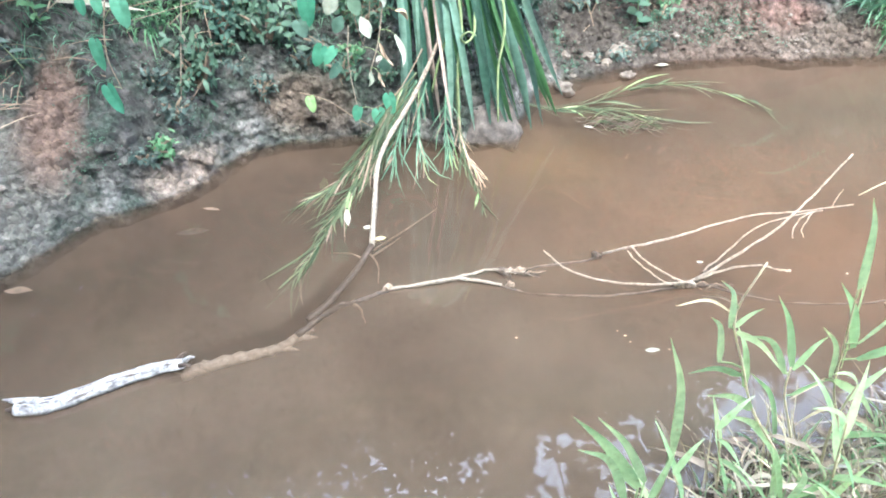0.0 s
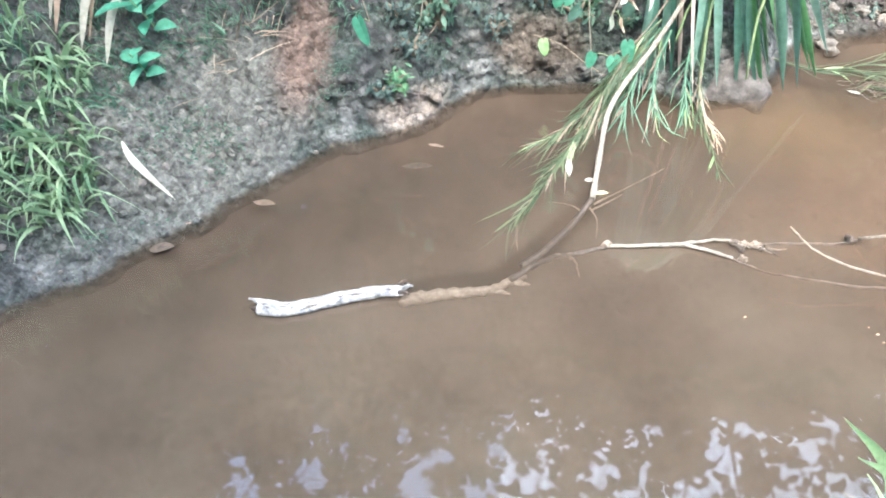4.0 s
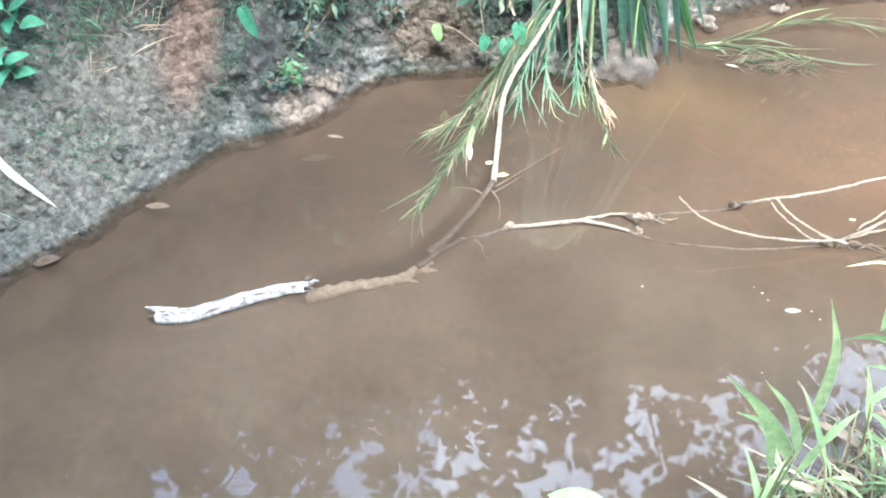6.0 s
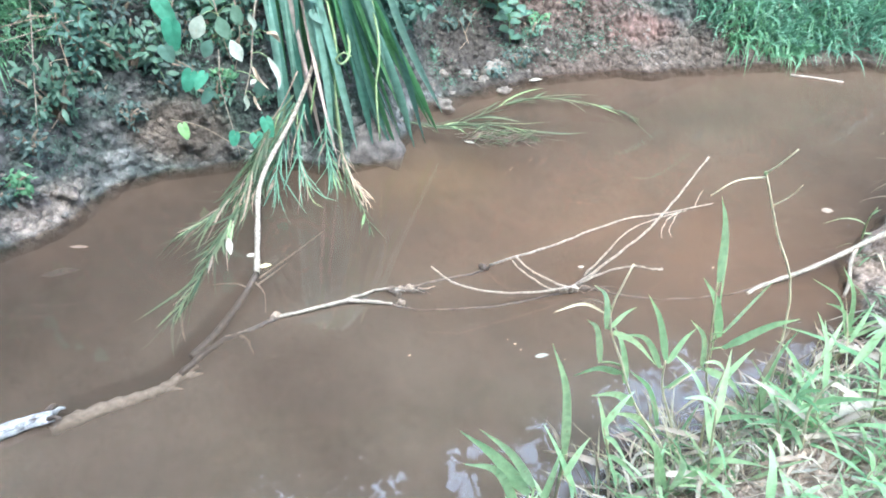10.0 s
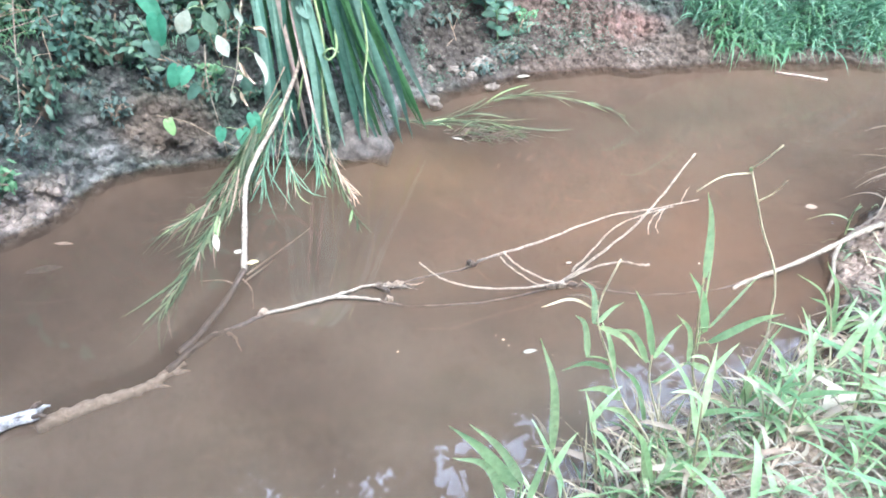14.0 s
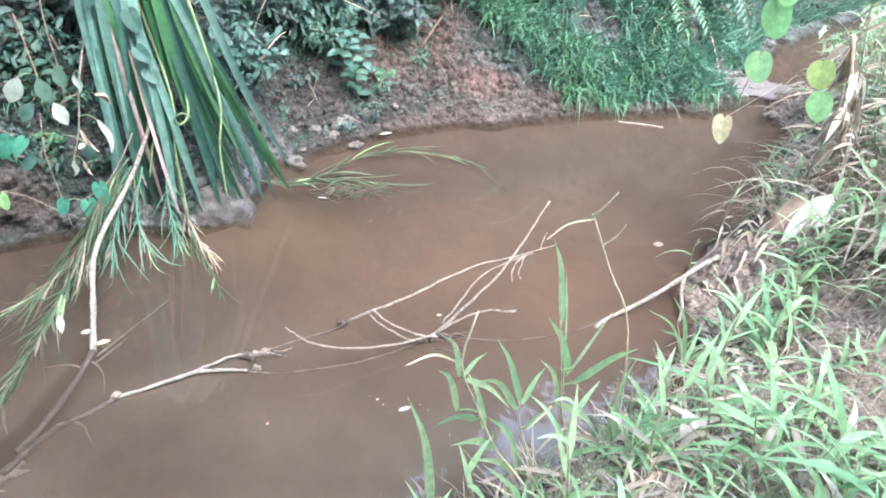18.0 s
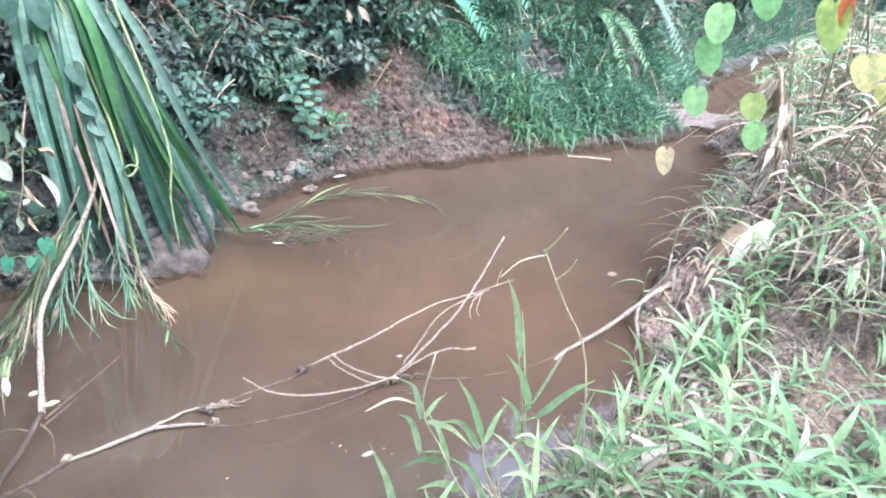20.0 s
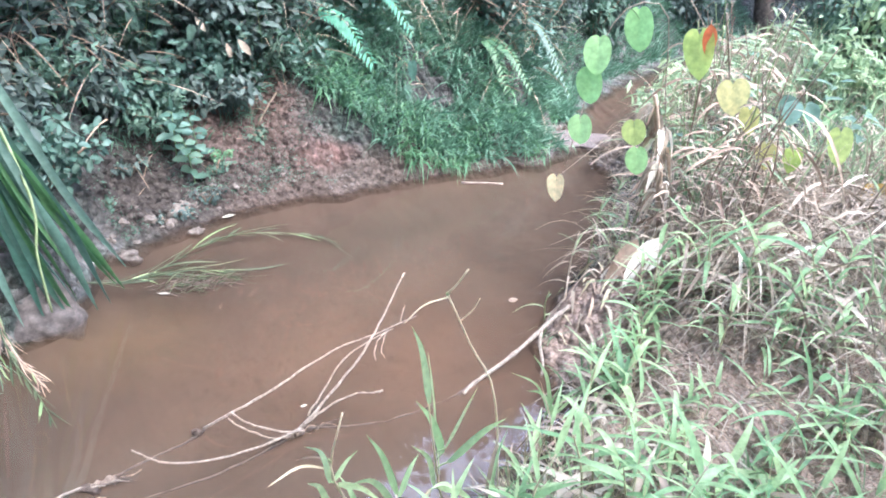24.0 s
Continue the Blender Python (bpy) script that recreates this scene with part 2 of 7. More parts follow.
STRAPG = leaf_material("strap_leaf_fresh", (0.06, 0.17, 0.07), (0.13, 0.28, 0.13), 0.35, 0.35)
ROUND = leaf_material("round_leaf_green", (0.34, 0.64, 0.26), (0.46, 0.74, 0.34), 0.5, 0.5)
YELLOW = leaf_material("yellowing_leaf", (0.62, 0.63, 0.25), (0.76, 0.73, 0.35), 0.5, 0.5, 0.12)
LIME = leaf_material("yellow_green_leaf", (0.42, 0.58, 0.16), (0.54, 0.66, 0.25), 0.5, 0.5, 0.1)
AMBER = leaf_material("amber_leaf", (0.62, 0.42, 0.12), (0.70, 0.50, 0.18), 0.5, 0.5, 0.5)
PALE = leaf_material("pale_yellow_leaf", (0.72, 0.63, 0.36), (0.80, 0.70, 0.42), 0.55, 0.4)
ORANGE = leaf_material("orange_leaf", (0.55, 0.16, 0.07), (0.65, 0.24, 0.12), 0.5, 0.3)
STRAW = leaf_material("dry_straw", (0.21, 0.175, 0.135), (0.52, 0.465, 0.375), 0.75, 0.2, 0.3)
DEAD = leaf_material("dead_leaf", (0.20, 0.145, 0.11), (0.46, 0.37, 0.28), 0.75, 0.12, 0.5)
WHITE = leaf_material("bleached_leaf", (0.30, 0.29, 0.24), (0.47, 0.45, 0.385), 0.7, 0.15, 0.4)
CREAM = leaf_material("cream_dry_leaf", (0.74, 0.70, 0.60), (0.82, 0.79, 0.69), 0.7, 0.2, 0.15)
SAGE = leaf_material("grey_green_leaf", (0.17, 0.215, 0.18), (0.36, 0.40, 0.34), 0.7, 0.2, 0.3)
PINK = leaf_material("dry_pink_strap", (0.42, 0.34, 0.31), (0.55, 0.46, 0.42), 0.7, 0.15, 0.4)
FROND = leaf_material("water_frond", (0.036, 0.066, 0.034), (0.115, 0.145, 0.078), 0.55, 0.2, 0.5)
BARK = wood_material("bleached_bark", (0.10, 0.10, 0.10), (0.62, 0.61, 0.60), 44.0)
BARE = wood_material("bare_pale_wood", (0.13, 0.105, 0.08), (0.42, 0.37, 0.30), 70.0, 0.8, 0.003)
SOAKED = wood_material("soaked_wood", (0.035, 0.026, 0.019), (0.13, 0.095, 0.068), 40.0, 0.5)
SILTED = wood_material("silt_covered_wood", (0.20, 0.15, 0.105), (0.40, 0.31, 0.23), 55.0, 0.95)
TWIG = wood_material("dry_twig", (0.13, 0.10, 0.075), (0.33, 0.26, 0.19), 60.0)
CANE = leaf_material("tan_grass_stem", (0.42, 0.39, 0.25), (0.58, 0.54, 0.38), 0.55, 0.1)
STEM = leaf_material("green_stem", (0.16, 0.26, 0.11), (0.30, 0.38, 0.20), 0.5, 0.1)
MUD = wood_material("grey_mud", (0.045, 0.041, 0.038), (0.17, 0.15, 0.135), 26.0, 0.9, 0.012)
SAND = wood_material("gravelly_sand", (0.065, 0.055, 0.05), (0.19, 0.163, 0.148), 60.0, 0.95, 0.006)
STONE = wood_material("pale_stone", (0.075, 0.066, 0.057), (0.21, 0.185, 0.16), 24.0, 0.9, 0.006)
TRUNK = wood_material("tree_bark", (0.07, 0.055, 0.04), (0.22, 0.18, 0.14), 18.0)

# ---- helpers for shapes ----
UP = Vector((0, 0, 1))
rng = np.random.default_rng(7)
rnd = random.Random(11)


class Geo:
    """Vertices and faces of one mesh in the making."""

    def __init__(self):
        self.v, self.f = [], []

    def add(self, verts, faces):
        k = len(self.v)
        self.v += [tuple(p) for p in verts]
        self.f += [tuple(i + k for i in f) for f in faces]

    def tube(self, pts, radii, sides=7, wobble=0.0):
        pts = [Vector(p) for p in pts]
        side, rings, verts = None, len(pts), []
        for i, p in enumerate(pts):
            d = (pts[min(i + 1, rings - 1)] - pts[max(i - 1, 0)]).normalized()
            if side is None:
                side = d.orthogonal().normalized()
            side = (side - d * side.dot(d)).normalized()
            other = d.cross(side)
            for k in range(sides):
                a = 2 * math.pi * k / sides
                r = radii[i] * (1 + rnd.uniform(-wobble, wobble))
                verts.append(p + (side * math.cos(a) + other * math.sin(a)) * r)
        faces = [(i * sides + k, i * sides + (k + 1) % sides, (i + 1) * sides + (k + 1) % sides, (i + 1) * sides + k)
                 for i in range(rings - 1) for k in range(sides)]
        faces += [tuple(range(sides))[::-1], tuple((rings - 1) * sides + k for k in range(sides))]
        self.add(verts, faces)

    def blade(self, pts, width, facing, shape="blade", fold=0.25, twist=0.0):
        """A long leaf along pts, folded at its midrib; facing: the way that its upper side looks."""
        pts = [Vector(p) for p in pts]
        n, verts = len(pts), []
        for i, p in enumerate(pts):
            s = i / (n - 1)
            d = (pts[min(i + 1, n - 1)] - pts[max(i - 1, 0)]).normalized()
            side = d.cross(Vector(facing)).normalized()
            if twist:
                side = Matrix.Rotation(twist * s, 3, d) @ side
            nor = side.cross(d)
            if shape == "strap":
                w = width * (0.7 + 0.3 * min(1, s * 4)) * (1 if s < 0.80 else max(0.06, ((1 - s) / 0.20) ** 0.8))
            elif shape == "lance":
                w = width * max(0.04, (math.sin(math.pi * min(1, s * 0.94 + 0.05))) ** 0.8)
            else:
                w = width * max(0.03, min(1, 0.45 + s * 3.2) * (1 - s ** 1.5))
            verts += [p - side * w / 2 + nor * fold * w / 2, p, p + side * w / 2 + nor * fold * w / 2]
        faces = []
        for i in range(n - 1):
            a = 3 * i
            faces += [(a, a + 1, a + 4, a + 3), (a + 1, a + 2, a + 5, a + 4)]
        self.add(verts, faces)

    def leaf(self, base, way, facing, length, width, shape="ovate", fold=0.18, curl=0.15):
        """A broad leaf: base, the way to its tip, the way its upper side faces."""
        way = Vector(way).normalized()
        side = way.cross(Vector(facing)).normalized()
        nor = side.cross(way)
        verts, faces, N = [], [], 8
        if shape in ("heart", "round"):
            outline = ([1.0, 0.84, 0.70, 0.60, 0.54, 0.50, 0.47, 0.44, 0.40, 0.33, 0.14], 0.98) if shape == "heart" else ([1.0, 0.93, 0.87, 0.80, 0.72, 0.64, 0.57, 0.51, 0.46, 0.41, 0.30], 1.28)
            k = width / (outline[1] * length)
            length *= 0.76
            for ring in (0.0, 0.35, 0.7, 1.0):
                for t in range(-10, 10):
                    rr = outline[0][abs(t)] * length * ring * (1 + 0.03 * math.sin(5.3 * t + 9 * length))
                    x, y = rr * math.cos(math.pi * t / 10), rr * math.sin(math.pi * t / 10) * k
                    verts.append(Vector(base) + way * x + side * y + nor * (fold * abs(y) - curl * x * abs(x) / length + 0.02 * length * math.sin(1.3 * t) * ring))
            for q in range(3):
                for t in range(20):
                    faces.append((20 * q + t, 20 * q + (t + 1) % 20, 20 * q + 20 + (t + 1) % 20, 20 * q + 20 + t))
            self.add(verts, faces)
            return
        for i in range(N + 1):
            s = i / N
            if shape == "lance":
                w, back = math.sin(math.pi * s) ** 0.9, 0
            else:
                w, back = math.sin(math.pi * s ** 0.8) ** 0.75 if 0 < s < 1 else 0, 0
            w = max(w, 0.02) * width / 2
            for v in (-1, -0.5, 0, 0.5, 1):
                q = Vector(base) + way * length * (s - back * abs(v)) + side * w * v
                q += nor * (fold * abs(v) * w - curl * length * s * s + 0.03 * width * math.sin(7 * s + 3 * v) * abs(v))
                verts.append(q)
        for i in range(N):
            for k in range(4):
                a = 5 * i + k
                faces.append((a, a + 1, a + 6, a + 5))
        self.add(verts, faces)

    def lump(self, centre, radii, seed=0, rough=0.25, n=2):
        bm = bmesh.new()
        bmesh.ops.create_icosphere(bm, subdivisions=n, radius=1.0)
        for v in bm.verts:
            k = 1 + rough * (noise.noise(v.co * 1.3 + Vector((seed, 0, 0))) + 0.5 * noise.noise(v.co * 3.1 + Vector((0, seed, 0))))
            v.co = Vector((v.co.x * radii[0], v.co.y * radii[1], v.co.z * radii[2])) * k
        self.add([Vector(centre) + v.co for v in bm.verts], [[v.index for v in f.verts] for f in bm.faces])
        bm.free()


def mesh_object(name, g, mat, smooth=True):
    me = bpy.data.meshes.new(name)
    me.from_pydata(g.v, [], g.f)
    me.materials.append(mat)
    if smooth:
        me.polygons.foreach_set("use_smooth", [True] * len(me.polygons))
    me.update()
    return new(name, me)


def part(name, g, mat, parent, label=""):
    ob = mesh_object(name, g, mat)
    ob.parent = parent
    ob.matrix_parent_inverse = parent.matrix_basis.inverted()
    return tagged(ob, label)


def thing(name, at, label, category, group="", kind=""):
    ob = new(name)
    ob.empty_display_size = 0.05
    ob.matrix_basis = Matrix.Translation(at)
    return tagged(ob, label, category, group, kind)


def curve(pts, n):
    """n + 1 points of a smooth line through pts."""
    p = [Vector(q) for q in pts]
    p = [p[0] * 2 - p[1]] + p + [p[-1] * 2 - p[-2]]
    out, m = [], len(p) - 3
    for i in range(n + 1):
        u = i / n * m
        k = min(int(u), m - 1)
        t = u - k
        a, b, c, d = p[k:k + 4]
        out.append(0.5 * (2 * b + (c - a) * t + (2 * a - 5 * b + 4 * c - d) * t * t + (3 * b - a - 3 * c + d) * t ** 3))
    return out


def taper(a, b, n):
    return [a + (b - a) * i / n for i in range(n + 1)]


def value_noise(x, y, seed=0):
    x, y = np.asarray(x, float), np.asarray(y, float)
    i, j = np.floor(x).astype(np.int64), np.floor(y).astype(np.int64)
    u, v = x - i, y - j
    u, v = u * u * (3 - 2 * u), v * v * (3 - 2 * v)

    def h(a, b):
        k = (a * 374761393 + b * 668265263 + seed * 1442695041) & 0x7FFFFFFF
        k = ((k ^ (k >> 13)) * 1274126177) & 0x7FFFFFFF
        return ((k ^ (k >> 16)) & 0xFFFF) / 32767.5 - 1
    return (h(i, j) * (1 - u) + h(i + 1, j) * u) * (1 - v) + (h(i, j + 1) * (1 - u) + h(i + 1, j + 1) * u) * v


# ---- the lie of the land: a stream between two banks, its water at z = 0 ----
FAR = [(-7, -9), (-3.6, -2.5), (-2.6, -0.3), (-1.97, 0.81), (-1.74, 1.01), (-1.57, 1.36), (-1.36, 1.74), (-1.26, 1.93),
       (-1.04, 2.06), (-0.94, 2.2), (-0.86, 2.42), (-0.68, 2.5), (-0.48, 2.56), (-0.2, 2.61), (0.09, 2.58), (0.24, 2.65),
       (0.34, 2.9), (0.41, 3.1), (0.64, 3.22), (1.02, 3.38), (1.36, 3.47), (1.78, 3.49), (2.16, 3.54), (2.5, 3.58), (3.2, 3.57),
       (3.5, 3.68), (3.8, 3.82), (4.08, 4.2), (4.4, 4.6), (4.8, 4.85), (6.2, 5.6), (12, 8)]
NEAR = [(12, 7), (6.0, 4.8), (5.0, 4.35), (4.6, 4.05), (4.3, 3.75), (4.0, 3.66), (3.72, 3.58), (3.6, 3.4), (3.62, 3.25), (3.4, 3.0),
        (3.08, 2.67), (2.78, 2.42), (2.38, 2.2), (2.13, 2.04), (1.97, 1.85), (1.95, 1.65), (1.88, 1.5), (1.6, 1.25), (1.25, 1.12),
        (0.95, 1.0), (0.7, 0.8), (0.45, 0.6), (0.1, 0.42), (-0.5, 0.1), (-1.2, -0.8), (-2.2, -3), (-5, -9)]


def line_distance(x, y, line):
    d = np.full(x.shape, 1e9)
    for (ax, ay), (bx, by) in zip(line, line[1:]):
        ux, uy = bx - ax, by - ay
        t = np.clip(((x - ax) * ux + (y - ay) * uy) / (ux * ux + uy * uy), 0, 1)
        d = np.minimum(d, np.hypot(x - ax - t * ux, y - ay - t * uy))
    return d


def in_water(x, y):
    inside = np.zeros(x.shape, bool)
    ring = FAR + NEAR
    for (ax, ay), (bx, by) in zip(ring, ring[1:] + ring[:1]):
        if ay != by:
            inside ^= ((ay > y) != (by > y)) & (x < (bx - ax) * (y - ay) / (by - ay) + ax)
    return inside


def land(x, y):
    """Height of the ground, and the distances to the far and the near waterline."""
    x, y = np.asarray(x, float), np.asarray(y, float)
    gx, gy = x, y
    x = gx + 0.030 * value_noise(gx * 5.3, gy * 5.3, 21) + 0.012 * value_noise(gx * 17, gy * 17, 22) + 0.006 * value_noise(gx * 41, gy * 41, 25)
    y = gy + 0.030 * value_noise(gx * 5.3, gy * 5.3, 23) + 0.012 * value_noise(gx * 17, gy * 17, 24) + 0.006 * value_noise(gx * 41, gy * 41, 26)
    wob = 0.045 * value_noise(x * 5, y * 5, 3) + 0.02 * value_noise(x * 14, y * 14, 4)
    df, dn = line_distance(x, y, FAR), line_distance(x, y, NEAR)
    wet = in_water(x, y)
    d = np.minimum(df, dn) + wob * np.clip(np.minimum(df, dn) * 6, 0, 1)
    # far bank: silt apron, then a steep face, then a gentler rise
    face = np.interp(x, [-2.4, -1.7, -1.35, -0.9, 0.25, 0.5, 1.3, 1.6, 2.2, 3.3, 3.8, 5], [0.5, 0.6, 1.5, 2.2, 2.2, 0.35, 0.35, 1.0, 0.7, 0.55, 0.12, 0.15])
    apron = np.interp(x, [-2.4, -1.7, -1.35, 0.25, 0.5, 1.3, 1.7, 3.0, 3.8, 5], [0.3, 0.22, 0.13, 0.1, 0.22, 0.2, 0.12, 0.15, 0.3, 0.3])
    zf = face * np.minimum(d, apron) + 1.15 * np.clip(d - apron, 0, 0.55) + 0.28 * np.clip(d - apron - 0.55, 0, 4) + 0.5 * np.clip(d - 5, 0, 12)
    lift = np.interp(x, [2.0, 2.4, 3.4, 4.6], [0.0, 0.16, 0.3, 0.2])
    zn = 0.26 * (1 - np.exp(-d / 0.22)) + 0.10 * np.clip(d, 0, 6) + lift * np.clip((d - 0.15) / 0.5, 0, 1)
    # beyond 5 m both banks climb, unseen slopes that hold back low skylight
    zn = zn + 0.5 * np.clip(d - 5, 0, 12)
    z = np.where(df < dn, zf, zn)
    rough = 0.035 * value_noise(x * 3.1, y * 3.1, 5) + 0.050 * (0.5 - np.abs(value_noise(x * 7, y * 7, 6))) + 0.034 * (0.5 - np.abs(value_noise(x * 15, y * 15, 7))) + 0.012 * value_noise(x * 37, y * 37, 8)
    z = z + rough * 1.3 * np.clip(d / 0.10, 0.1, 1) * np.where(df < dn, 1.0, 0.7)
    bed = -0.10 * (1 - np.exp(-d / 0.10)) - 0.16 * np.clip(d, 0, 1.2) + 0.01 * value_noise(x * 4, y * 4, 9)
    return np.where(wet, bed, z), np.where(wet, -1.0, df), np.where(wet, -1.0, dn)


def height(x, y):
    return float(land(np.array([x]), np.array([y]))[0][0])


def steps(lo, hi, fine, reach):
    mid = list(np.arange(lo, hi, fine))
    out, s = [], fine
    p = hi
    while p < reach:
        out.append(p)
        s *= 1.25
        p += s
    left, s, p = [], fine * 1.25, lo - fine
    while p > -reach:
        left.append(p)
        s *= 1.25
        p -= s
    return np.array(left[::-1] + mid + out)


def build_ground():
    xs, ys = steps(-2.7, 4.9, 0.018, 80), steps(0.2, 5.0, 0.018, 80)
    X, Y = np.meshgrid(xs, ys)
    Z = land(X, Y)[0]
    w, h = len(xs), len(ys)
    me = bpy.data.meshes.new("ground")
    V = np.stack([X, Y, Z], -1).reshape(-1, 3)
    k = (np.arange(h - 1)[:, None] * w + np.arange(w - 1)[None, :]).ravel()
    F = np.stack([k, k + 1, k + w + 1, k + w], 1)
    me.from_pydata(V.tolist(), [], F.tolist())
    me.materials.append(SOIL)
    me.polygons.foreach_set("use_smooth", [True] * len(me.polygons))
    tagged(new("ground", me), "crumbling clay stream banks with silt, moss and bare soil", "ground", kind="structure")


build_ground()


SUNKEN = ([(-0.70, 1.255), (-0.56, 1.33), (-0.44, 1.38), (-0.37, 1.44)], [(-0.21, 1.864), (-0.25, 1.73), (-0.31, 1.58), (-0.36, 1.50)])


def build_water():
    xs, ys = steps(-2.7, 5.0, 0.022, 12), steps(0.2, 5.0, 0.022, 12)
    X, Y = np.meshgrid(xs, ys)
    w, h = len(xs), len(ys)
    me = bpy.data.meshes.new("water")
    k = (np.arange(h - 1)[:, None] * w + np.arange(w - 1)[None, :]).ravel()
    me.from_pydata(np.stack([X, Y, X * 0], -1).reshape(-1, 3).tolist(), [], np.stack([k, k + 1, k + w + 1, k + w], 1).tolist())
    # little water stands over the bed's edge and over the sunken wood
    deep = np.maximum(0, -land(X, Y)[0])
    for line in SUNKEN:
        deep = deep * np.clip((line_distance(X, Y, line) - 0.010) / 0.06, 0.42, 1.0)
    me.attributes.new("depth", "FLOAT", "POINT").data.foreach_set("value", deep.ravel())
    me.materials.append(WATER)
    tagged(new("water", me), "still muddy brown stream water reflecting sky and leaves", "water", kind="structure")


build_water()


def ribbons(roots, ways, length, width, droop, seg=4, shape="blade", flat=None):
    """Many leaves or blades at once, as arrays of vertices and faces."""
    N = len(roots)
    ways = ways / np.linalg.norm(ways, axis=1, keepdims=True)
    if flat is None:
        flat = rng.normal(size=(N, 3))
    side = np.cross(ways, flat)
    side /= np.linalg.norm(side, axis=1, keepdims=True) + 1e-9
    nor = np.cross(side, ways)
    verts = np.zeros((N, seg + 1, 3, 3))
    for i in range(seg + 1):
        s = i / seg
        c = roots + ways * (length * s)[:, None] - np.array([0, 0, 1.0]) * (droop * length * s * s)[:, None]
        w = (max(0.05, math.sin(math.pi * min(0.97, s * 0.92 + 0.06))) if shape == "leaf" else max(0.05, min(1, 0.5 + 2 * s) * (1 - s ** 2))) * width
        for k, q in enumerate((-0.5, 0, 0.5)):
            verts[:, i, k] = c + side * (w * q)[:, None] + nor * (abs(q) * w * 0.35)[:, None]
    a = (np.arange(N) * (seg + 1) * 3)[:, None, None] + (np.arange(seg) * 3)[None, :, None] + np.arange(2)[None, None, :]
    a = a.ravel()
    return verts.reshape(-1, 3), np.stack([a, a + 1, a + 4, a + 3], 1)


def stuff(name, chunks, mat, label, category):
    V, F, k = [], [], 0
    for v, f in chunks:
        V.append(v)
        F.append(f + k)
        k += len(v)
    me = bpy.data.meshes.new(name)
    me.from_pydata(np.concatenate(V).tolist(), [], np.concatenate(F).tolist())
    me.materials.append(mat)
    me.polygons.foreach_set("use_smooth", [True] * len(me.polygons))
    ob = new(name, me)
    return tagged(ob, label, category, kind="stuff") if label else ob


BARE_SPOTS = ((1.9, 1.02, 0.16), (2.2, 1.28, 0.18), (1.62, 0.78, 0.13), (1.47, 1.02, 0.10), (2.4, 0.9, 0.16), (2.27, 1.88, 0.27), (2.55, 1.86, 0.2), (2.85, 1.45, 0.30), (1.2, 1.13, 0.10), (2.08, 1.68, 0.16), (3.95, 3.48, 0.24))


def grown(p):
    """Leaves out the places where the near bank lies bare."""
    keep = np.ones(len(p), bool)
    for x, y, r in BARE_SPOTS:
        keep &= np.hypot(p[:, 0] - x, p[:, 1] - y) > r * (1 + 0.4 * value_noise(p[:, 0] * 9, p[:, 1] * 9, 90))
    return p[keep]


def on_slope(p):
    """The straw-covered slope of the near bank, where little green grows."""
    k = ((p[:, 0] - 2.98) / 0.50) ** 2 + ((p[:, 1] - 1.36) / 0.38) ** 2
    return k < 1 + 0.5 * value_noise(p[:, 0] * 6, p[:, 1] * 6, 93)


def spread(n, x0, x1, y0, y1, far, dmin, dmax, seed, patch=0.0, scale=3.0):
    """Places on one bank, between two distances from its waterline, in patches."""
    r = np.random.default_rng(seed)
    x, y = r.uniform(x0, x1, n), r.uniform(y0, y1, n)
    z, df, dn = land(x, y)
    d = np.where((df < dn) == far, df if far else dn, -1)
    keep = (d > dmin) & (d < dmax) & (z > 0.004)
    if patch > -1:
        keep &= value_noise(x * scale, y * scale, seed) > patch + r.uniform(-0.25, 0.25, n)
    return np.stack([x, y, z], 1)[keep]


def ways_up(n, lean, seed, toward=(0, 0, 0)):
    r = np.random.default_rng(seed)
    w = r.normal(size=(n, 3)) * lean
    w[:, 2] = np.abs(w[:, 2]) * 0.6
    return w + np.array([0, 0, 1.0]) + np.array(toward)


# ---- things ----


# where the leaves of the far side end against the open sky, seen 5.5 m above the water
CANOPY_EDGE = [-6, -4, -2.8, -1, 1.2, 1.9, 2.4, 3.0, 6, 9], [0.8, 1.1, 2.3, 3.0, 3.2, 3.5, 4.7, 5.6, 6.4, 6.5]


HOLES = np.random.default_rng(76).uniform((-4.4, 0.05, 0.03), (2.2, 1.5, 0.10), (135, 3))


def overhead(p):
    """Where a leaf stands against the sky for one who looks at its mirror image in the water."""
    k = 7.1 / (np.maximum(p[:, 2], 0.5) + 1.6)
    return 0.22 + (p[:, 0] - 0.22) * k, 0.06 + (p[:, 1] - 0.06) * k


def in_hole(p, margin):
    u, v = overhead(p)
    hit = np.zeros(len(p), bool)
    for x, d, r in HOLES:
        hit |= np.hypot(u - x, v - d - np.interp(x, *CANOPY_EDGE)) < r + margin
    return hit


def in_gap(p):
    """Which leaves would stand in the strip of open sky above the stream."""
    u, v = overhead(p)
    edge = np.interp(u, *CANOPY_EDGE) + 0.35 * value_noise(u * 0.9, v * 0.9, 71)
    # near limit lies out of view, set for the light on the banks
    gap = (v > np.interp(u, [-1, 1, 2.5], [-0.5, -0.9, -1.7]) + 0.5 * value_noise(u * 1.1, v, 72)) & (v < edge) & (u > -4.6) & (u < 9.5)
    return gap | in_hole(p, 0.12)


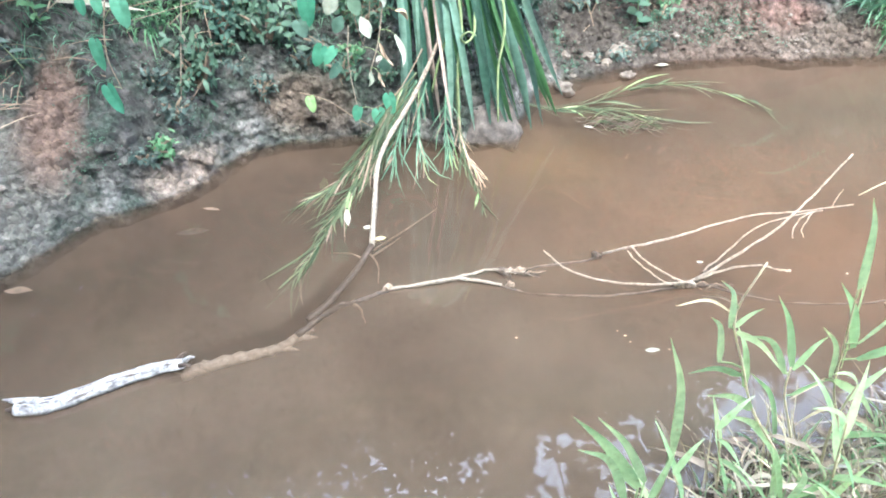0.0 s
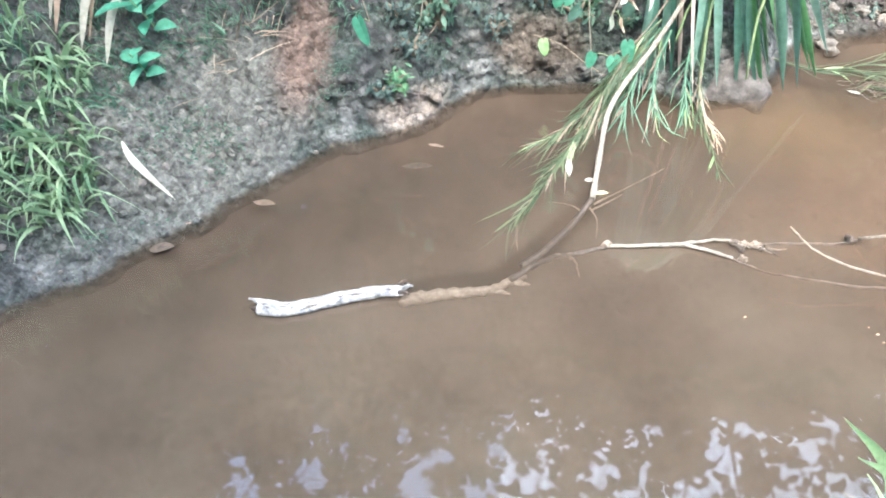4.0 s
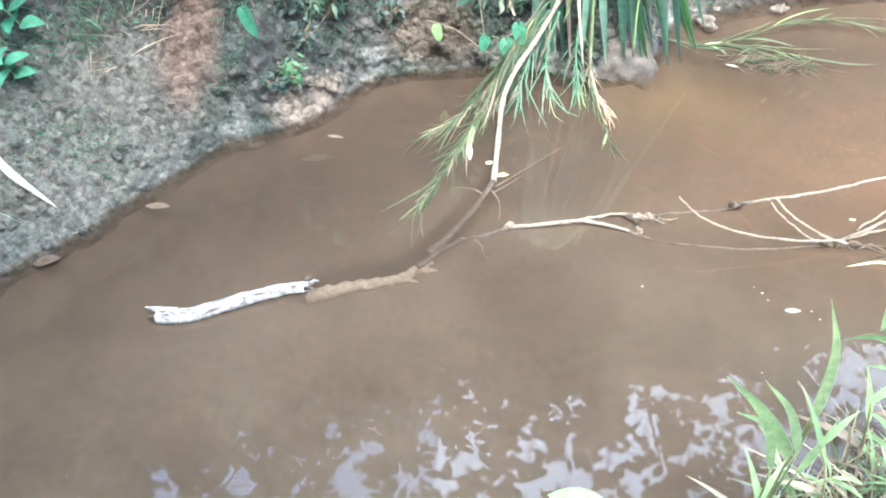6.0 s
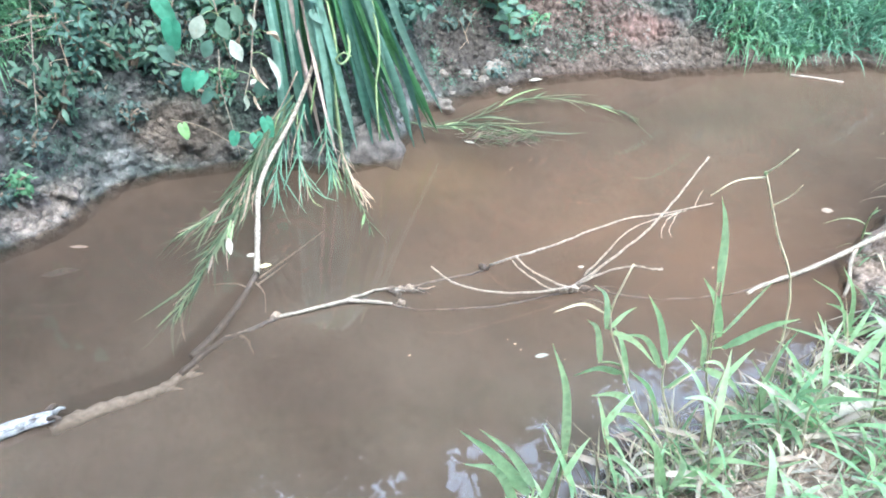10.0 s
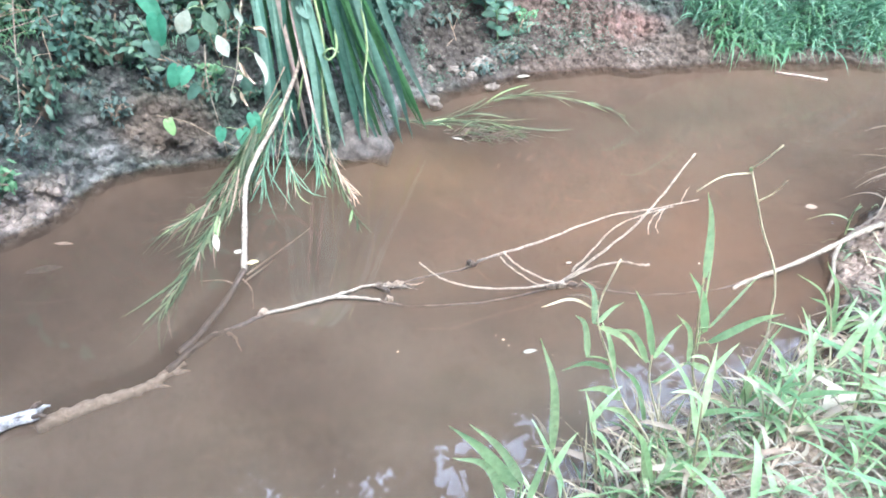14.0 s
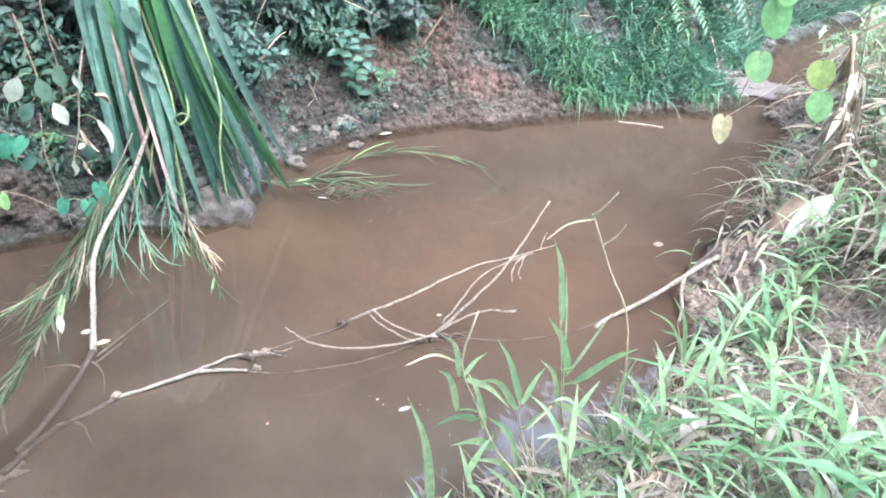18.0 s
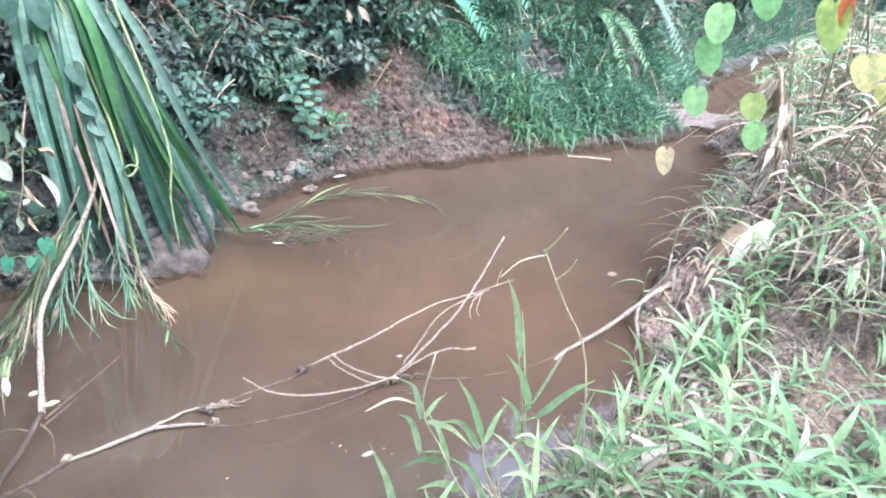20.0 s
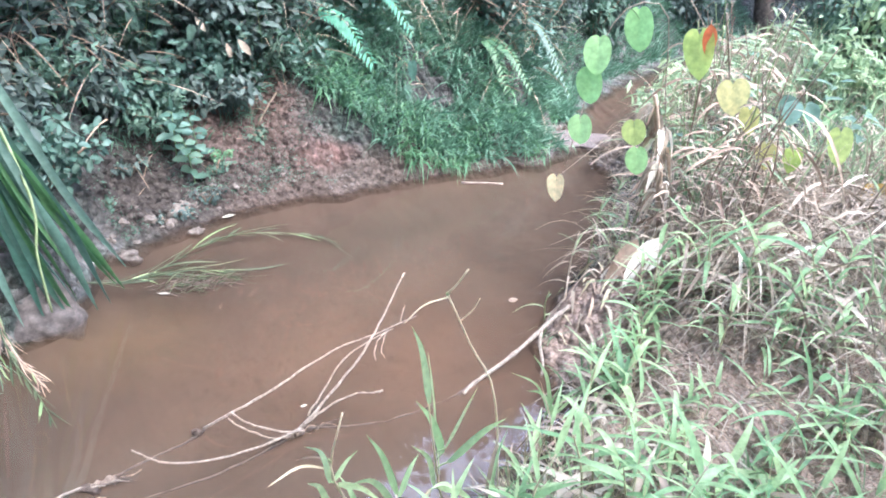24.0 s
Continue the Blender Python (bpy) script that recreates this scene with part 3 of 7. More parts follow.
def tree(at, crown, radii, leaves, seed, label):
    """A tree whose limbs carry clumps of leaves: trunk, limbs and crown."""
    r = random.Random(seed)
    base = Vector((at[0], at[1], height(*at) - 0.1))
    root = thing("tree", base, label, "tree", "trees round the stream")
    top = Vector(crown)
    g = Geo()
    line = curve([base, base.lerp(top, 0.4) + Vector((r.uniform(-0.3, 0.3), r.uniform(-0.3, 0.3), 0.4)), top], 12)
    g.tube(line, taper(0.16, 0.05, 12), 9, 0.08)
    part("trunk", g, TRUNK, root)
    centres = []
    for k in range(9):
        s = line[5 + k % 7]
        while True:
            e = Vector((r.uniform(-1, 1), r.uniform(-1, 1), r.uniform(-0.7, 1)))
            if 0.5 < e.length < 1:
                break
        e = top + Vector((e.x * radii[0], e.y * radii[1], e.z * radii[2])) * 0.85
        limb = Geo()
        mid = s.lerp(e, 0.5) + Vector((0, 0, 0.35))
        limb.tube(curve([s, mid, e], 8), taper(0.05, 0.008, 8), 6, 0.1)
        part("limb", limb, TRUNK, root)
        centres += [mid, e, s.lerp(e, 0.75)]
    q = np.random.default_rng(seed)
    n = leaves // 2
    c = np.array([tuple(v) for v in centres])[q.integers(0, len(centres), n)]
    a = c + q.normal(size=(n, 3)) * 0.42
    u = q.normal(size=(n, 3))
    u /= np.linalg.norm(u, axis=1, keepdims=True)
    b = np.array(crown) + u * np.array(radii) * (q.uniform(0, 1, n) ** 0.45)[:, None]
    p = np.concatenate([a, b])
    p = p[~in_gap(p)]
    n = len(p)
    w = q.normal(size=(n, 3)) + np.array([0, 0, -0.4])
    v, f = ribbons(p, w, q.uniform(0.16, 0.30, n), q.uniform(0.08, 0.14, n), np.full(n, 0.15), 3, "leaf")
    ob = stuff("crown", [(v, f)], DEEP, "", "")
    ob.parent = root
    ob.matrix_parent_inverse = root.matrix_basis.inverted()


for at, crown, radii, leaves, seed in (
    ((-3.2, 6.2), (-2.6, 5.9, 5.2), (3.0, 2.5, 2.2), 6500, 1),
    ((1.6, 7.6), (1.2, 6.4, 5.4), (2.7, 2.7, 2.3), 6500, 2),
    ((6.2, 9.0), (5.6, 8.3, 5.2), (2.8, 2.6, 2.4), 6000, 3),
    # the next six stand unseen round the camera, added to cut down skylight
    ((-6.8, 2.4), (-5.8, 1.8, 4.6), (2.8, 3.0, 2.4), 6000, 4),
    ((-0.9, -4.6), (-2.2, -3.4, 4.8), (3.2, 2.9, 2.3), 6000, 5),
    ((2.8, -4.6), (2.6, -3.4, 4.8), (3.2, 2.9, 2.3), 6000, 6),
    ((8.6, 1.6), (7.6, 1.4, 4.8), (2.8, 3.2, 2.4), 6000, 7),
    ((-0.7, -2.7), (-1.8, -0.4, 6.0), (3.2, 2.6, 1.6), 7500, 8),
    ((3.6, -2.4), (2.8, -0.2, 6.2), (3.2, 2.7, 1.6), 7500, 9),
    ((10.4, 7.4), (9.6, 8.6, 4.6), (3.0, 3.0, 2.8), 6500, 12),
    ((12.5, 11.0), (11.5, 11.5, 6.0), (3.4, 3.4, 3.4), 6500, 13),
    ((-4.2, 8.4), (-3.6, 8.0, 7.0), (3.4, 3.0, 2.6), 6500, 10),
    ((2.6, 10.4), (2.0, 9.4, 7.2), (3.6, 3.0, 2.8), 6500, 11),
):
    tree(at, crown, radii, leaves, seed, "tree with dark leafy crown over the stream, out of direct view")


def woods():
    """Unseen foliage ring, added on every side to block low skylight."""
    q = np.random.default_rng(12)
    n = 16000
    ang, rad = q.uniform(0, 2 * math.pi, n), q.uniform(8.5, 14, n)
    x, y = 1 + rad * np.cos(ang), 2 + rad * np.sin(ang)
    z = land(x, y)[0]
    p = np.stack([x, y, z + q.uniform(0, 1, n) ** 0.8 * 9], 1)
    p = p[(z > 0.05) & ~in_gap(p)]
    n = len(p)
    stuff("far_woods", [ribbons(p, q.normal(size=(n, 3)), q.uniform(0.4, 0.8, n), q.uniform(0.2, 0.4, n), np.full(n, 0.2), 3, "leaf")], DEEP, "unseen ring of dark foliage added to close off the low sky", "woods")


woods()


def overhang():
    """Leafy boughs that reach out over the stream and break up the open sky."""
    q, r = np.random.default_rng(17), random.Random(18)
    for k in range(24):
        x = -7.0 + 0.58 * k
        far = float(np.interp(x, *CANOPY_EDGE))
        a, e = Vector((x + r.uniform(-0.5, 0.5), far + 3.6, 5.8 + r.uniform(-0.4, 0.4))), Vector((x + r.uniform(-0.3, 0.3), far + r.uniform(-0.25, 0.35), 5.4 + r.uniform(-0.2, 0.2)))
        root = thing("bough", a, "leafy bough reaching out over the stream", "branch", "boughs over the stream")
        line = curve([a, a.lerp(e, 0.5) + UP * 0.2, e], 12)
        g = Geo()
        g.tube(line, taper(0.03, 0.006, 12), 6, 0.1)
        part("limb", g, TRUNK, root)
        n = 1050
        t = q.uniform(0, 1, n) ** 0.8 * 12
        i = np.minimum(t.astype(int), 11)
        L = np.array([tuple(v) for v in line])
        c = L[i] + (L[i + 1] - L[i]) * (t - i)[:, None]
        p = c + q.normal(size=(n, 3)) * np.array([0.36, 0.16, 0.16])
        p = p[((value_noise(p[:, 0] * 3.4, p[:, 1] * 3.4, 75) > -0.35) | (t < 7)) & ~in_hole(p, 0.05)]
        n = len(p)
        flat = q.normal(size=(n, 3)) * 0.6 + np.array([0, 0, 1.0])
        v, f = ribbons(p, q.normal(size=(n, 3)) * np.array([1, 1, 0.4]), q.uniform(0.11, 0.21, n), q.uniform(0.06, 0.11, n), np.full(n, 0.15), 3, "leaf", flat)
        ob = stuff("foliage", [(v, f)], DEEP, "", "")
        ob.parent = root
        ob.matrix_parent_inverse = root.matrix_basis.inverted()


overhang()


def shade_boughs():
    """Low leafy boughs, unseen, added above the far bank to shade it."""
    q, r = np.random.default_rng(27), random.Random(28)
    for k in range(10):
        x = -1.15 + 0.25 * k
        y = float(np.interp(x, [p[0] for p in FAR[2:]], [p[1] for p in FAR[2:]]))
        a, e = Vector((x + r.uniform(-0.3, 0.1), y + 1.7, 2.5 + r.uniform(-0.2, 0.2))), Vector((x, y + r.uniform(0.0, 0.25), 2.45 + r.uniform(-0.15, 0.25)))
        root = thing("bough", a, "unseen leafy bough added to shade the far bank", "branch", "boughs over the stream")
        line = curve([a, a.lerp(e, 0.5) + UP * 0.18, e], 10)
        g = Geo()
        g.tube(line, taper(0.018, 0.004, 10), 6, 0.1)
        part("limb", g, TRUNK, root)
        n = 420
        c = np.array([tuple(v) for v in line])[q.integers(0, 11, n)]
        p = c + q.normal(size=(n, 3)) * np.array([0.17, 0.12, 0.10])
        v, f = ribbons(p, q.normal(size=(n, 3)) * np.array([1, 1, 0.4]), q.uniform(0.08, 0.16, n), q.uniform(0.04, 0.08, n), np.full(n, 0.2), 3, "leaf", q.normal(size=(n, 3)) * 0.6 + np.array([0, 0, 1.0]))
        ob = stuff("foliage", [(v, f)], DEEP, "", "")
        ob.parent = root
        ob.matrix_parent_inverse = root.matrix_basis.inverted()


shade_boughs()


# --- plants that cover the banks ---
def shrub(at, size, seed, mat, label, leaf=(0.07, 0.035), n=900):
    """A bush: bent stems and a loose crown of leaves."""
    r, q = random.Random(seed), np.random.default_rng(seed)
    base = Vector((at[0], at[1], height(*at) - 0.03))
    root = thing("shrub", base, label, "shrub", "shrubs on the far bank")
    ends = []
    for k in range(6):
        e = base + Vector((r.uniform(-1, 1) * size[0], r.uniform(-1, 0.7) * size[1], r.uniform(0.45, 1) * size[2]))
        m = base.lerp(e, 0.5) + Vector((0, 0, 0.15 * size[2]))
        line = curve([base, m, e], 7)
        g = Geo()
        g.tube(line, taper(0.012, 0.003, 7), 5)
        part("stem", g, TWIG, root)
        ends += line[2:]
    c = np.array([tuple(v) for v in ends])[q.integers(0, len(ends), n)] + q.normal(size=(n, 3)) * np.array(size) * 0.16
    w = q.normal(size=(n, 3)) + np.array([0, -0.4, -0.15])
    flat = q.normal(size=(n, 3)) * 0.5 + np.array([0, -0.6, 1.0])
    v, f = ribbons(c, w, q.uniform(0.6, 1.3, n) * leaf[0], q.uniform(0.7, 1.3, n) * leaf[1], np.full(n, 0.25), 3, "leaf", flat)
    ob = stuff("foliage", [(v, f)], mat, "", "")
    ob.parent = root
    ob.matrix_parent_inverse = root.matrix_basis.inverted()


r = random.Random(5)
for k in range(12):
    x = -1.0 + 0.075 * k
    shrub((x, float(np.interp(x, [p[0] for p in FAR[2:]], [p[1] for p in FAR[2:]])) + r.uniform(0.22, 0.42)), (0.13, 0.08, r.uniform(0.16, 0.34)), 900 + k, (WEED, BLUE, DEEP, WEED)[k % 4], "dark creeper with small leaves covering the bank face", (0.036, 0.018), 190)
for k in range(26):
    x = -3.4 + 0.34 * k + r.uniform(-0.1, 0.1)
    line_y = float(np.interp(x, [p[0] for p in FAR[2:]], [p[1] for p in FAR[2:]]))
    y = line_y + r.uniform(0.75, 1.35) + (1.0 if x < -0.9 else 0)
    shrub((x, y), (0.45, 0.4, r.uniform(0.5, 0.95)), 100 + k, (DEEP, WEED, DEEP, BLUE)[k % 4], "dark green shrub with drooping leaves on the far bank",
          ((0.05, 0.022), (0.04, 0.02), (0.07, 0.026), (0.052, 0.032))[k % 4], 1500)
for k in range(16):
    x = -0.35 + 0.12 * k + r.uniform(-0.05, 0.05)
    line_y = float(np.interp(x, [p[0] for p in FAR[2:]], [p[1] for p in FAR[2:]]))
    y = line_y + r.uniform(0.42, 0.75)
    shrub((x, y), (0.20, 0.18, r.uniform(0.22, 0.4)), 150 + k, (DEEP, BLUE, WEED, DEEP)[k % 4], "low dark leafy bush on the bank face", ((0.05, 0.022), (0.045, 0.026), (0.038, 0.016), (0.06, 0.026))[k % 4], 620)
for k in range(18):
    x = 0.45 + 0.075 * k + r.uniform(-0.04, 0.04)
    y = float(np.interp(x, [p[0] for p in FAR[2:]], [p[1] for p in FAR[2:]])) + r.uniform(0.55, 0.95)
    shrub((x, y), (0.17, 0.15, r.uniform(0.16, 0.34)), 170 + k, (WEED, DEEP, SHADEGRASS, BLUE)[k % 4], "low weeds with narrow leaves on the bank face", ((0.06, 0.016), (0.05, 0.022), (0.09, 0.014), (0.045, 0.024))[k % 4], 380)
for k in range(9):
    x = 4.1 + 0.11 * k
    shrub((x, float(np.interp(x, [4.0, 4.3, 4.6, 5.0, 6.0], [3.66, 3.75, 4.05, 4.35, 4.8])) - r.uniform(0.12, 0.35)), (0.2, 0.15, r.uniform(0.25, 0.45)), 320 + k, (GRASS, WEED)[k % 2], "leafy weeds at the stream's narrow bend", (0.07, 0.022), 320)
for k in range(16):
    x, y = r.uniform(4.9, 9.5), 0
    y = float(np.interp(x, [4.3, 4.6, 5.0, 6.0, 12], [3.75, 4.05, 4.35, 4.8, 7])) - r.uniform(0.15, 2.5)
    shrub((x, y), (0.45, 0.4, r.uniform(0.5, 1.1)), 280 + k, (WEED, GRASS, WEED, DEEP)[k % 4], "tall leafy weeds on the near bank upstream", (0.09, 0.03), 700)
for k in range(22):
    x, y = r.uniform(4.2, 8.5), 0
    y = float(np.interp(x, [4.08, 4.4, 4.8, 6.2, 12], [4.2, 4.6, 4.85, 5.6, 8])) + r.uniform(0.35, 1.8)
    shrub((x, y), (0.4, 0.35, r.uniform(0.4, 0.9)), 250 + k, (WEED, DEEP, WEED, BLUE)[k % 4], "leafy weeds crowding the stream's upper bank", (0.08, 0.035), 600)
for k in range(16):
    x = -4.5 + 0.75 * k
    line_y = float(np.interp(x, [p[0] for p in FAR[2:]], [p[1] for p in FAR[2:]]))
    shrub((x, line_y + r.uniform(1.9, 3.0)), (0.9, 0.7, r.uniform(1.4, 2.4)), 200 + k, (DEEP, WEED)[k % 2], "tall dark bush behind the far bank", (0.14, 0.07), 1100)


def small_weeds():
    q = random.Random(131)
    for k in range(34):
        x = q.uniform(-1.2, -0.3) if k < 24 else q.uniform(0.45, 1.4)
        y = float(np.interp(x, [p[0] for p in FAR[2:]], [p[1] for p in FAR[2:]])) + q.uniform(0.05, 0.42)
        if land(np.array([x]), np.array([y]))[1][0] < 0.05:
            continue
        shrub((x, y), (q.uniform(0.05, 0.11), 0.05, q.uniform(0.05, 0.12)), 700 + k, (WEED, DEEP, FRESH, DEEP)[k % 4], "small leafy weed growing on the clay bank", (0.026, 0.014), 110)


small_weeds()


def grassy(p):
    """The far grass starts high on the bank and comes down to the water further upstream."""
    d = line_distance(p[:, 0], p[:, 1], FAR)
    p, d = (a[np.hypot(p[:, 0] - 3.80, p[:, 1] - 3.98) > 0.28] for a in (p, d))
    return p[p[:, 0] > 2.2 - 1.5 * np.minimum(d, 0.75) + 0.22 * value_noise(p[:, 0] * 6, p[:, 1] * 6, 59)]


def bank_cover():
    # small creeping weeds on the clay
    p = spread(150000, -2.8, 1.7, 1.0, 4.6, True, 0.06, 1.1, 31, 0.12, 5.5)
    q = np.random.default_rng(32)
    n = len(p)
    stuff("creeping_weeds", [ribbons(p + [0, 0, 0.005], ways_up(n, 1.0, 33, (0, -0.5, 0)), q.uniform(0.007, 0.024, n), q.uniform(0.004, 0.012, n), np.full(n, 0.5), 2, "leaf")],
          WEED, "small creeping green weeds on the clay bank", "weeds")
    # grass on the far bank
    p = np.concatenate([spread(50000, 1.05, 4.4, 3.5, 5.8, True, 0.09, 1.7, 34, -0.25, 5.0), spread(70000, 3.9, 10, 4.2, 10, True, 0.16, 3.0, 45, -0.8, 2.5)])
    p = grassy(p)
    n = len(p)
    q = np.random.default_rng(35)
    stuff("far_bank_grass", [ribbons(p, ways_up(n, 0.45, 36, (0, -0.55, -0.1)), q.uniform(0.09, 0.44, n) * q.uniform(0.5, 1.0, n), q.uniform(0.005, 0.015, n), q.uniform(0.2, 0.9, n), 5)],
          SHADEGRASS, "thick green grass drooping over the far bank", "grass")
    p = np.concatenate([spread(9000, 1.7, 2.6, 3.5, 5.2, True, 0.07, 1.0, 56, 0.2, 4.0), spread(14000, 2.3, 3.9, 3.5, 5.2, True, 0.04, 0.55, 57, 0.15, 5.0)])
    p = grassy(p)
    n = len(p)
    stuff("fresh_bank_grass", [ribbons(p, ways_up(n, 0.6, 58, (-0.1, -0.6, 0)), q.uniform(0.06, 0.26, n), q.uniform(0.006, 0.020, n), q.uniform(0.4, 1.3, n), 5)],
          FRESH, "fresh bright green grass by the far waterline", "grass")
    p = spread(36000, -2.8, 1.35, 1.2, 4.9, True, 0.38, 1.5, 37, -0.15, 2.0)
    n = len(p)
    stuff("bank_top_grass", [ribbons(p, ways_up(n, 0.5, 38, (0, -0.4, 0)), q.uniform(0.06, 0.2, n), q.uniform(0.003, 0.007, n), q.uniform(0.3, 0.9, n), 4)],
          SHADEGRASS, "loose green grass on top of the far bank", "grass")
    p = spread(16000, -1.35, -0.35, 2.2, 3.2, True, 0.26, 0.6, 47, 0.0, 3.0)
    n = len(p)
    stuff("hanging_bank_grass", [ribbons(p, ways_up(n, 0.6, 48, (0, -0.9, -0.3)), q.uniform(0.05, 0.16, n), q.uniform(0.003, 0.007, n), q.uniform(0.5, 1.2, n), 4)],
          SHADEGRASS, "dark green grass hanging over the bank edge", "grass")
    p = spread(9000, -1.5, -0.55, 2.4, 3.4, True, 0.34, 0.85, 61, 0.0, 3.0)[:1500]
    n = len(p)
    stuff("bank_edge_grass", [ribbons(p, ways_up(n, 0.6, 62, (0, -0.7, 0)), q.uniform(0.07, 0.2, n), q.uniform(0.005, 0.012, n), q.uniform(0.4, 1.2, n), 5)],
          FRESH, "green grass tufts along the far bank edge", "grass")
    # dead stems and litter
    p = spread(5000, -2.7, 4.4, 1.0, 5.2, True, 0.25, 1.6, 39, -0.1, 2.0)
    n = len(p)
    stuff("dry_bank_litter", [ribbons(p + [0, 0, 0.02], ways_up(n, 2.5, 40, (0, -0.6, -0.5)), q.uniform(0.05, 0.25, n), q.uniform(0.003, 0.008, n), q.uniform(0.0, 0.5, n), 3)],
          DEAD, "dry stems and dead leaf litter on the far bank", "litter")
    p = spread(16000, -0.6, 4.4, 3.0, 5.4, True, 0.4, 1.5, 49, -0.2, 2.5)[:1900]
    n = len(p)
    stuff("hanging_dry_stems", [ribbons(p + np.array([0, 0, 1.0]) * q.uniform(0.05, 0.7, n)[:, None], ways_up(n, 0.8, 50, (0, -0.7, -1.2)), q.uniform(0.12, 0.5, n), q.uniform(0.003, 0.008, n), q.uniform(0.1, 0.6, n), 5)],
          DEAD, "thin dry stems hanging in the far bank growth", "dry stems")
    p = spread(16000, -0.4, 4.2, 3.0, 5.4, True, 0.38, 1.4, 53, -0.3, 3.0)[:6500]
    n = len(p)
    stuff("mixed_bank_leaves", [ribbons(p + np.array([0, 0, 1.0]) * q.uniform(0.02, 0.75, n)[:, None], ways_up(n, 1.0, 54, (0, -0.9, -0.7)), q.uniform(0.03, 0.10, n), q.uniform(0.012, 0.034, n), q.uniform(0.1, 0.6, n), 3, "leaf")],
          BLUE, "small blue-green leaves tangled in the bank growth", "leaves")
    # near bank: straw, dead blades and fine grass
    p = spread(60000, 0.3, 6.0, -0.5, 4.4, False, 0.0, 1.7, 41, -0.15, 2.2)
    n = len(p)
    stuff("near_dry_grass", [ribbons(p, ways_up(n, 1.3, 42, (-0.3, 0.1, -0.35)), q.uniform(0.06, 0.24, n), q.uniform(0.002, 0.007, n), q.uniform(0.3, 1.0, n), 4)],
          STRAW, "bleached dry grass lying on the near bank", "dry grass")
    p = grown(spread(46000, 0.3, 6.5, -0.5, 5.0, False, 0.0, 1.9, 43, 0.12, 3.4))
    p = p[~on_slope(p) | (q.uniform(0, 1, len(p)) < 0.6)]
    n = len(p)
    stuff("near_grass", [ribbons(p, ways_up(n, 0.6, 44), q.uniform(0.06, 0.26, n), q.uniform(0.003, 0.009, n), q.uniform(0.3, 1.1, n), 5)],
          GRASS, "fine green grass on the near bank", "grass")


bank_cover()


def grass_plant(seed, tall, leaves, size, wide=1.0):
    """A broad-leaved grass: a jointed stem with leaves that arch away from it."""
    r = random.Random(seed)
    root = thing("grass_plant", (0, 0, 0), "broad-leaved green grass plant on the stream bank", "grass", "broad-leaved grass on the banks")
    bend = Vector((r.uniform(-0.25, 0.25), r.uniform(-0.25, 0.25), 0)) * tall
    line = curve([(0, 0, -0.03), Vector((0, 0, tall * 0.5)) + bend * 0.3, Vector((0, 0, tall)) + bend], 10)
    g = Geo()
    g.tube(line, taper(0.0035, 0.0015, 10), 6)
    part("stem", g, CANE, root)
    for k in range(leaves):
        s = 0.15 + 0.85 * k / max(1, leaves - 1)
        p = line[min(10, int(s * 10))]
        a = k * 2.6 + r.uniform(-0.5, 0.5)
        out = Vector((math.cos(a), math.sin(a), 0))
        L = size * r.uniform(0.7, 1.25) * (1.0 if s < 0.9 else 0.85)
        rise = r.uniform(0.45, 0.9) if s < 0.85 else 1.6
        d = (out + UP * rise).normalized()
        fall = r.uniform(0.4, 1.3)
        pts = [p + d * L * u - UP * fall * L * u * u * 0.6 for u in [i / 8 for i in range(9)]]
        g = Geo()
        g.blade(pts, r.uniform(0.014, 0.025) * wide, UP * 1.0 + out * -0.3, "blade", 0.3, r.uniform(-0.6, 0.6))
        part("leaf", g, STRAW if s < 0.4 and r.random() < 0.55 else BLADE, root)
    return root


def plants():
    kinds = [grass_plant(60 + k, 0.10 + 0.045 * k, 6 + k % 3, 0.17 + 0.02 * k) for k in range(5)]
    kinds += [grass_plant(66 + k, 0.14 + 0.05 * k, 8, 0.24 + 0.02 * k, 1.4) for k in range(3)]
    p = np.concatenate([spread(160, 0.5, 2.2, 0.3, 2.0, False, 0.0, 0.30, 72, -1, 1.6)[:22], spread(900, 0.9, 3.4, 0.3, 2.4, False, 0.02, 0.9, 73, -0.6, 1.6)[:42],
                        spread(420, 0.55, 4.6, -0.2, 3.3, False, 0.03, 1.3, 70, -0.2, 1.6)[:60]])
    p = np.concatenate([grown(p), spread(1200, 1.3, 2.6, 0.35, 1.5, False, 0.05, 1.2, 75, -0.3, 2.2)[:50], grown(spread(700, 2.0, 2.55, 1.2, 2.0, False, 0.1, 1.0, 76, -0.3, 2.2))[:14]])
    r = random.Random(71)
    p = p[~on_slope(p) | (np.random.default_rng(74).uniform(0, 1, len(p)) < 0.4)]
    used = set()
    low = spread(1500, 1.35, 2.7, 0.3, 1.45, False, 0.10, 1.3, 77, -0.6, 2.2)[:46]
    for i, q in enumerate(np.concatenate([p, low])):
        k = r.randrange(5) if i < len(p) else r.randrange(5, 8)
        m = pose(q[0], q[1], q[2] - 0.005, r.uniform(-14, 14), r.uniform(-14, 14), r.uniform(0, 360)) @ Matrix.Scale(r.choice((0.5, 0.62, 0.7, 0.8, 0.9, 1.05)), 4)
        if k in used:
            c = copy_thing(kinds[k], m)
            c.scale = m.to_scale()
        else:
            used.add(k)
            kinds[k].matrix_basis = m


plants()


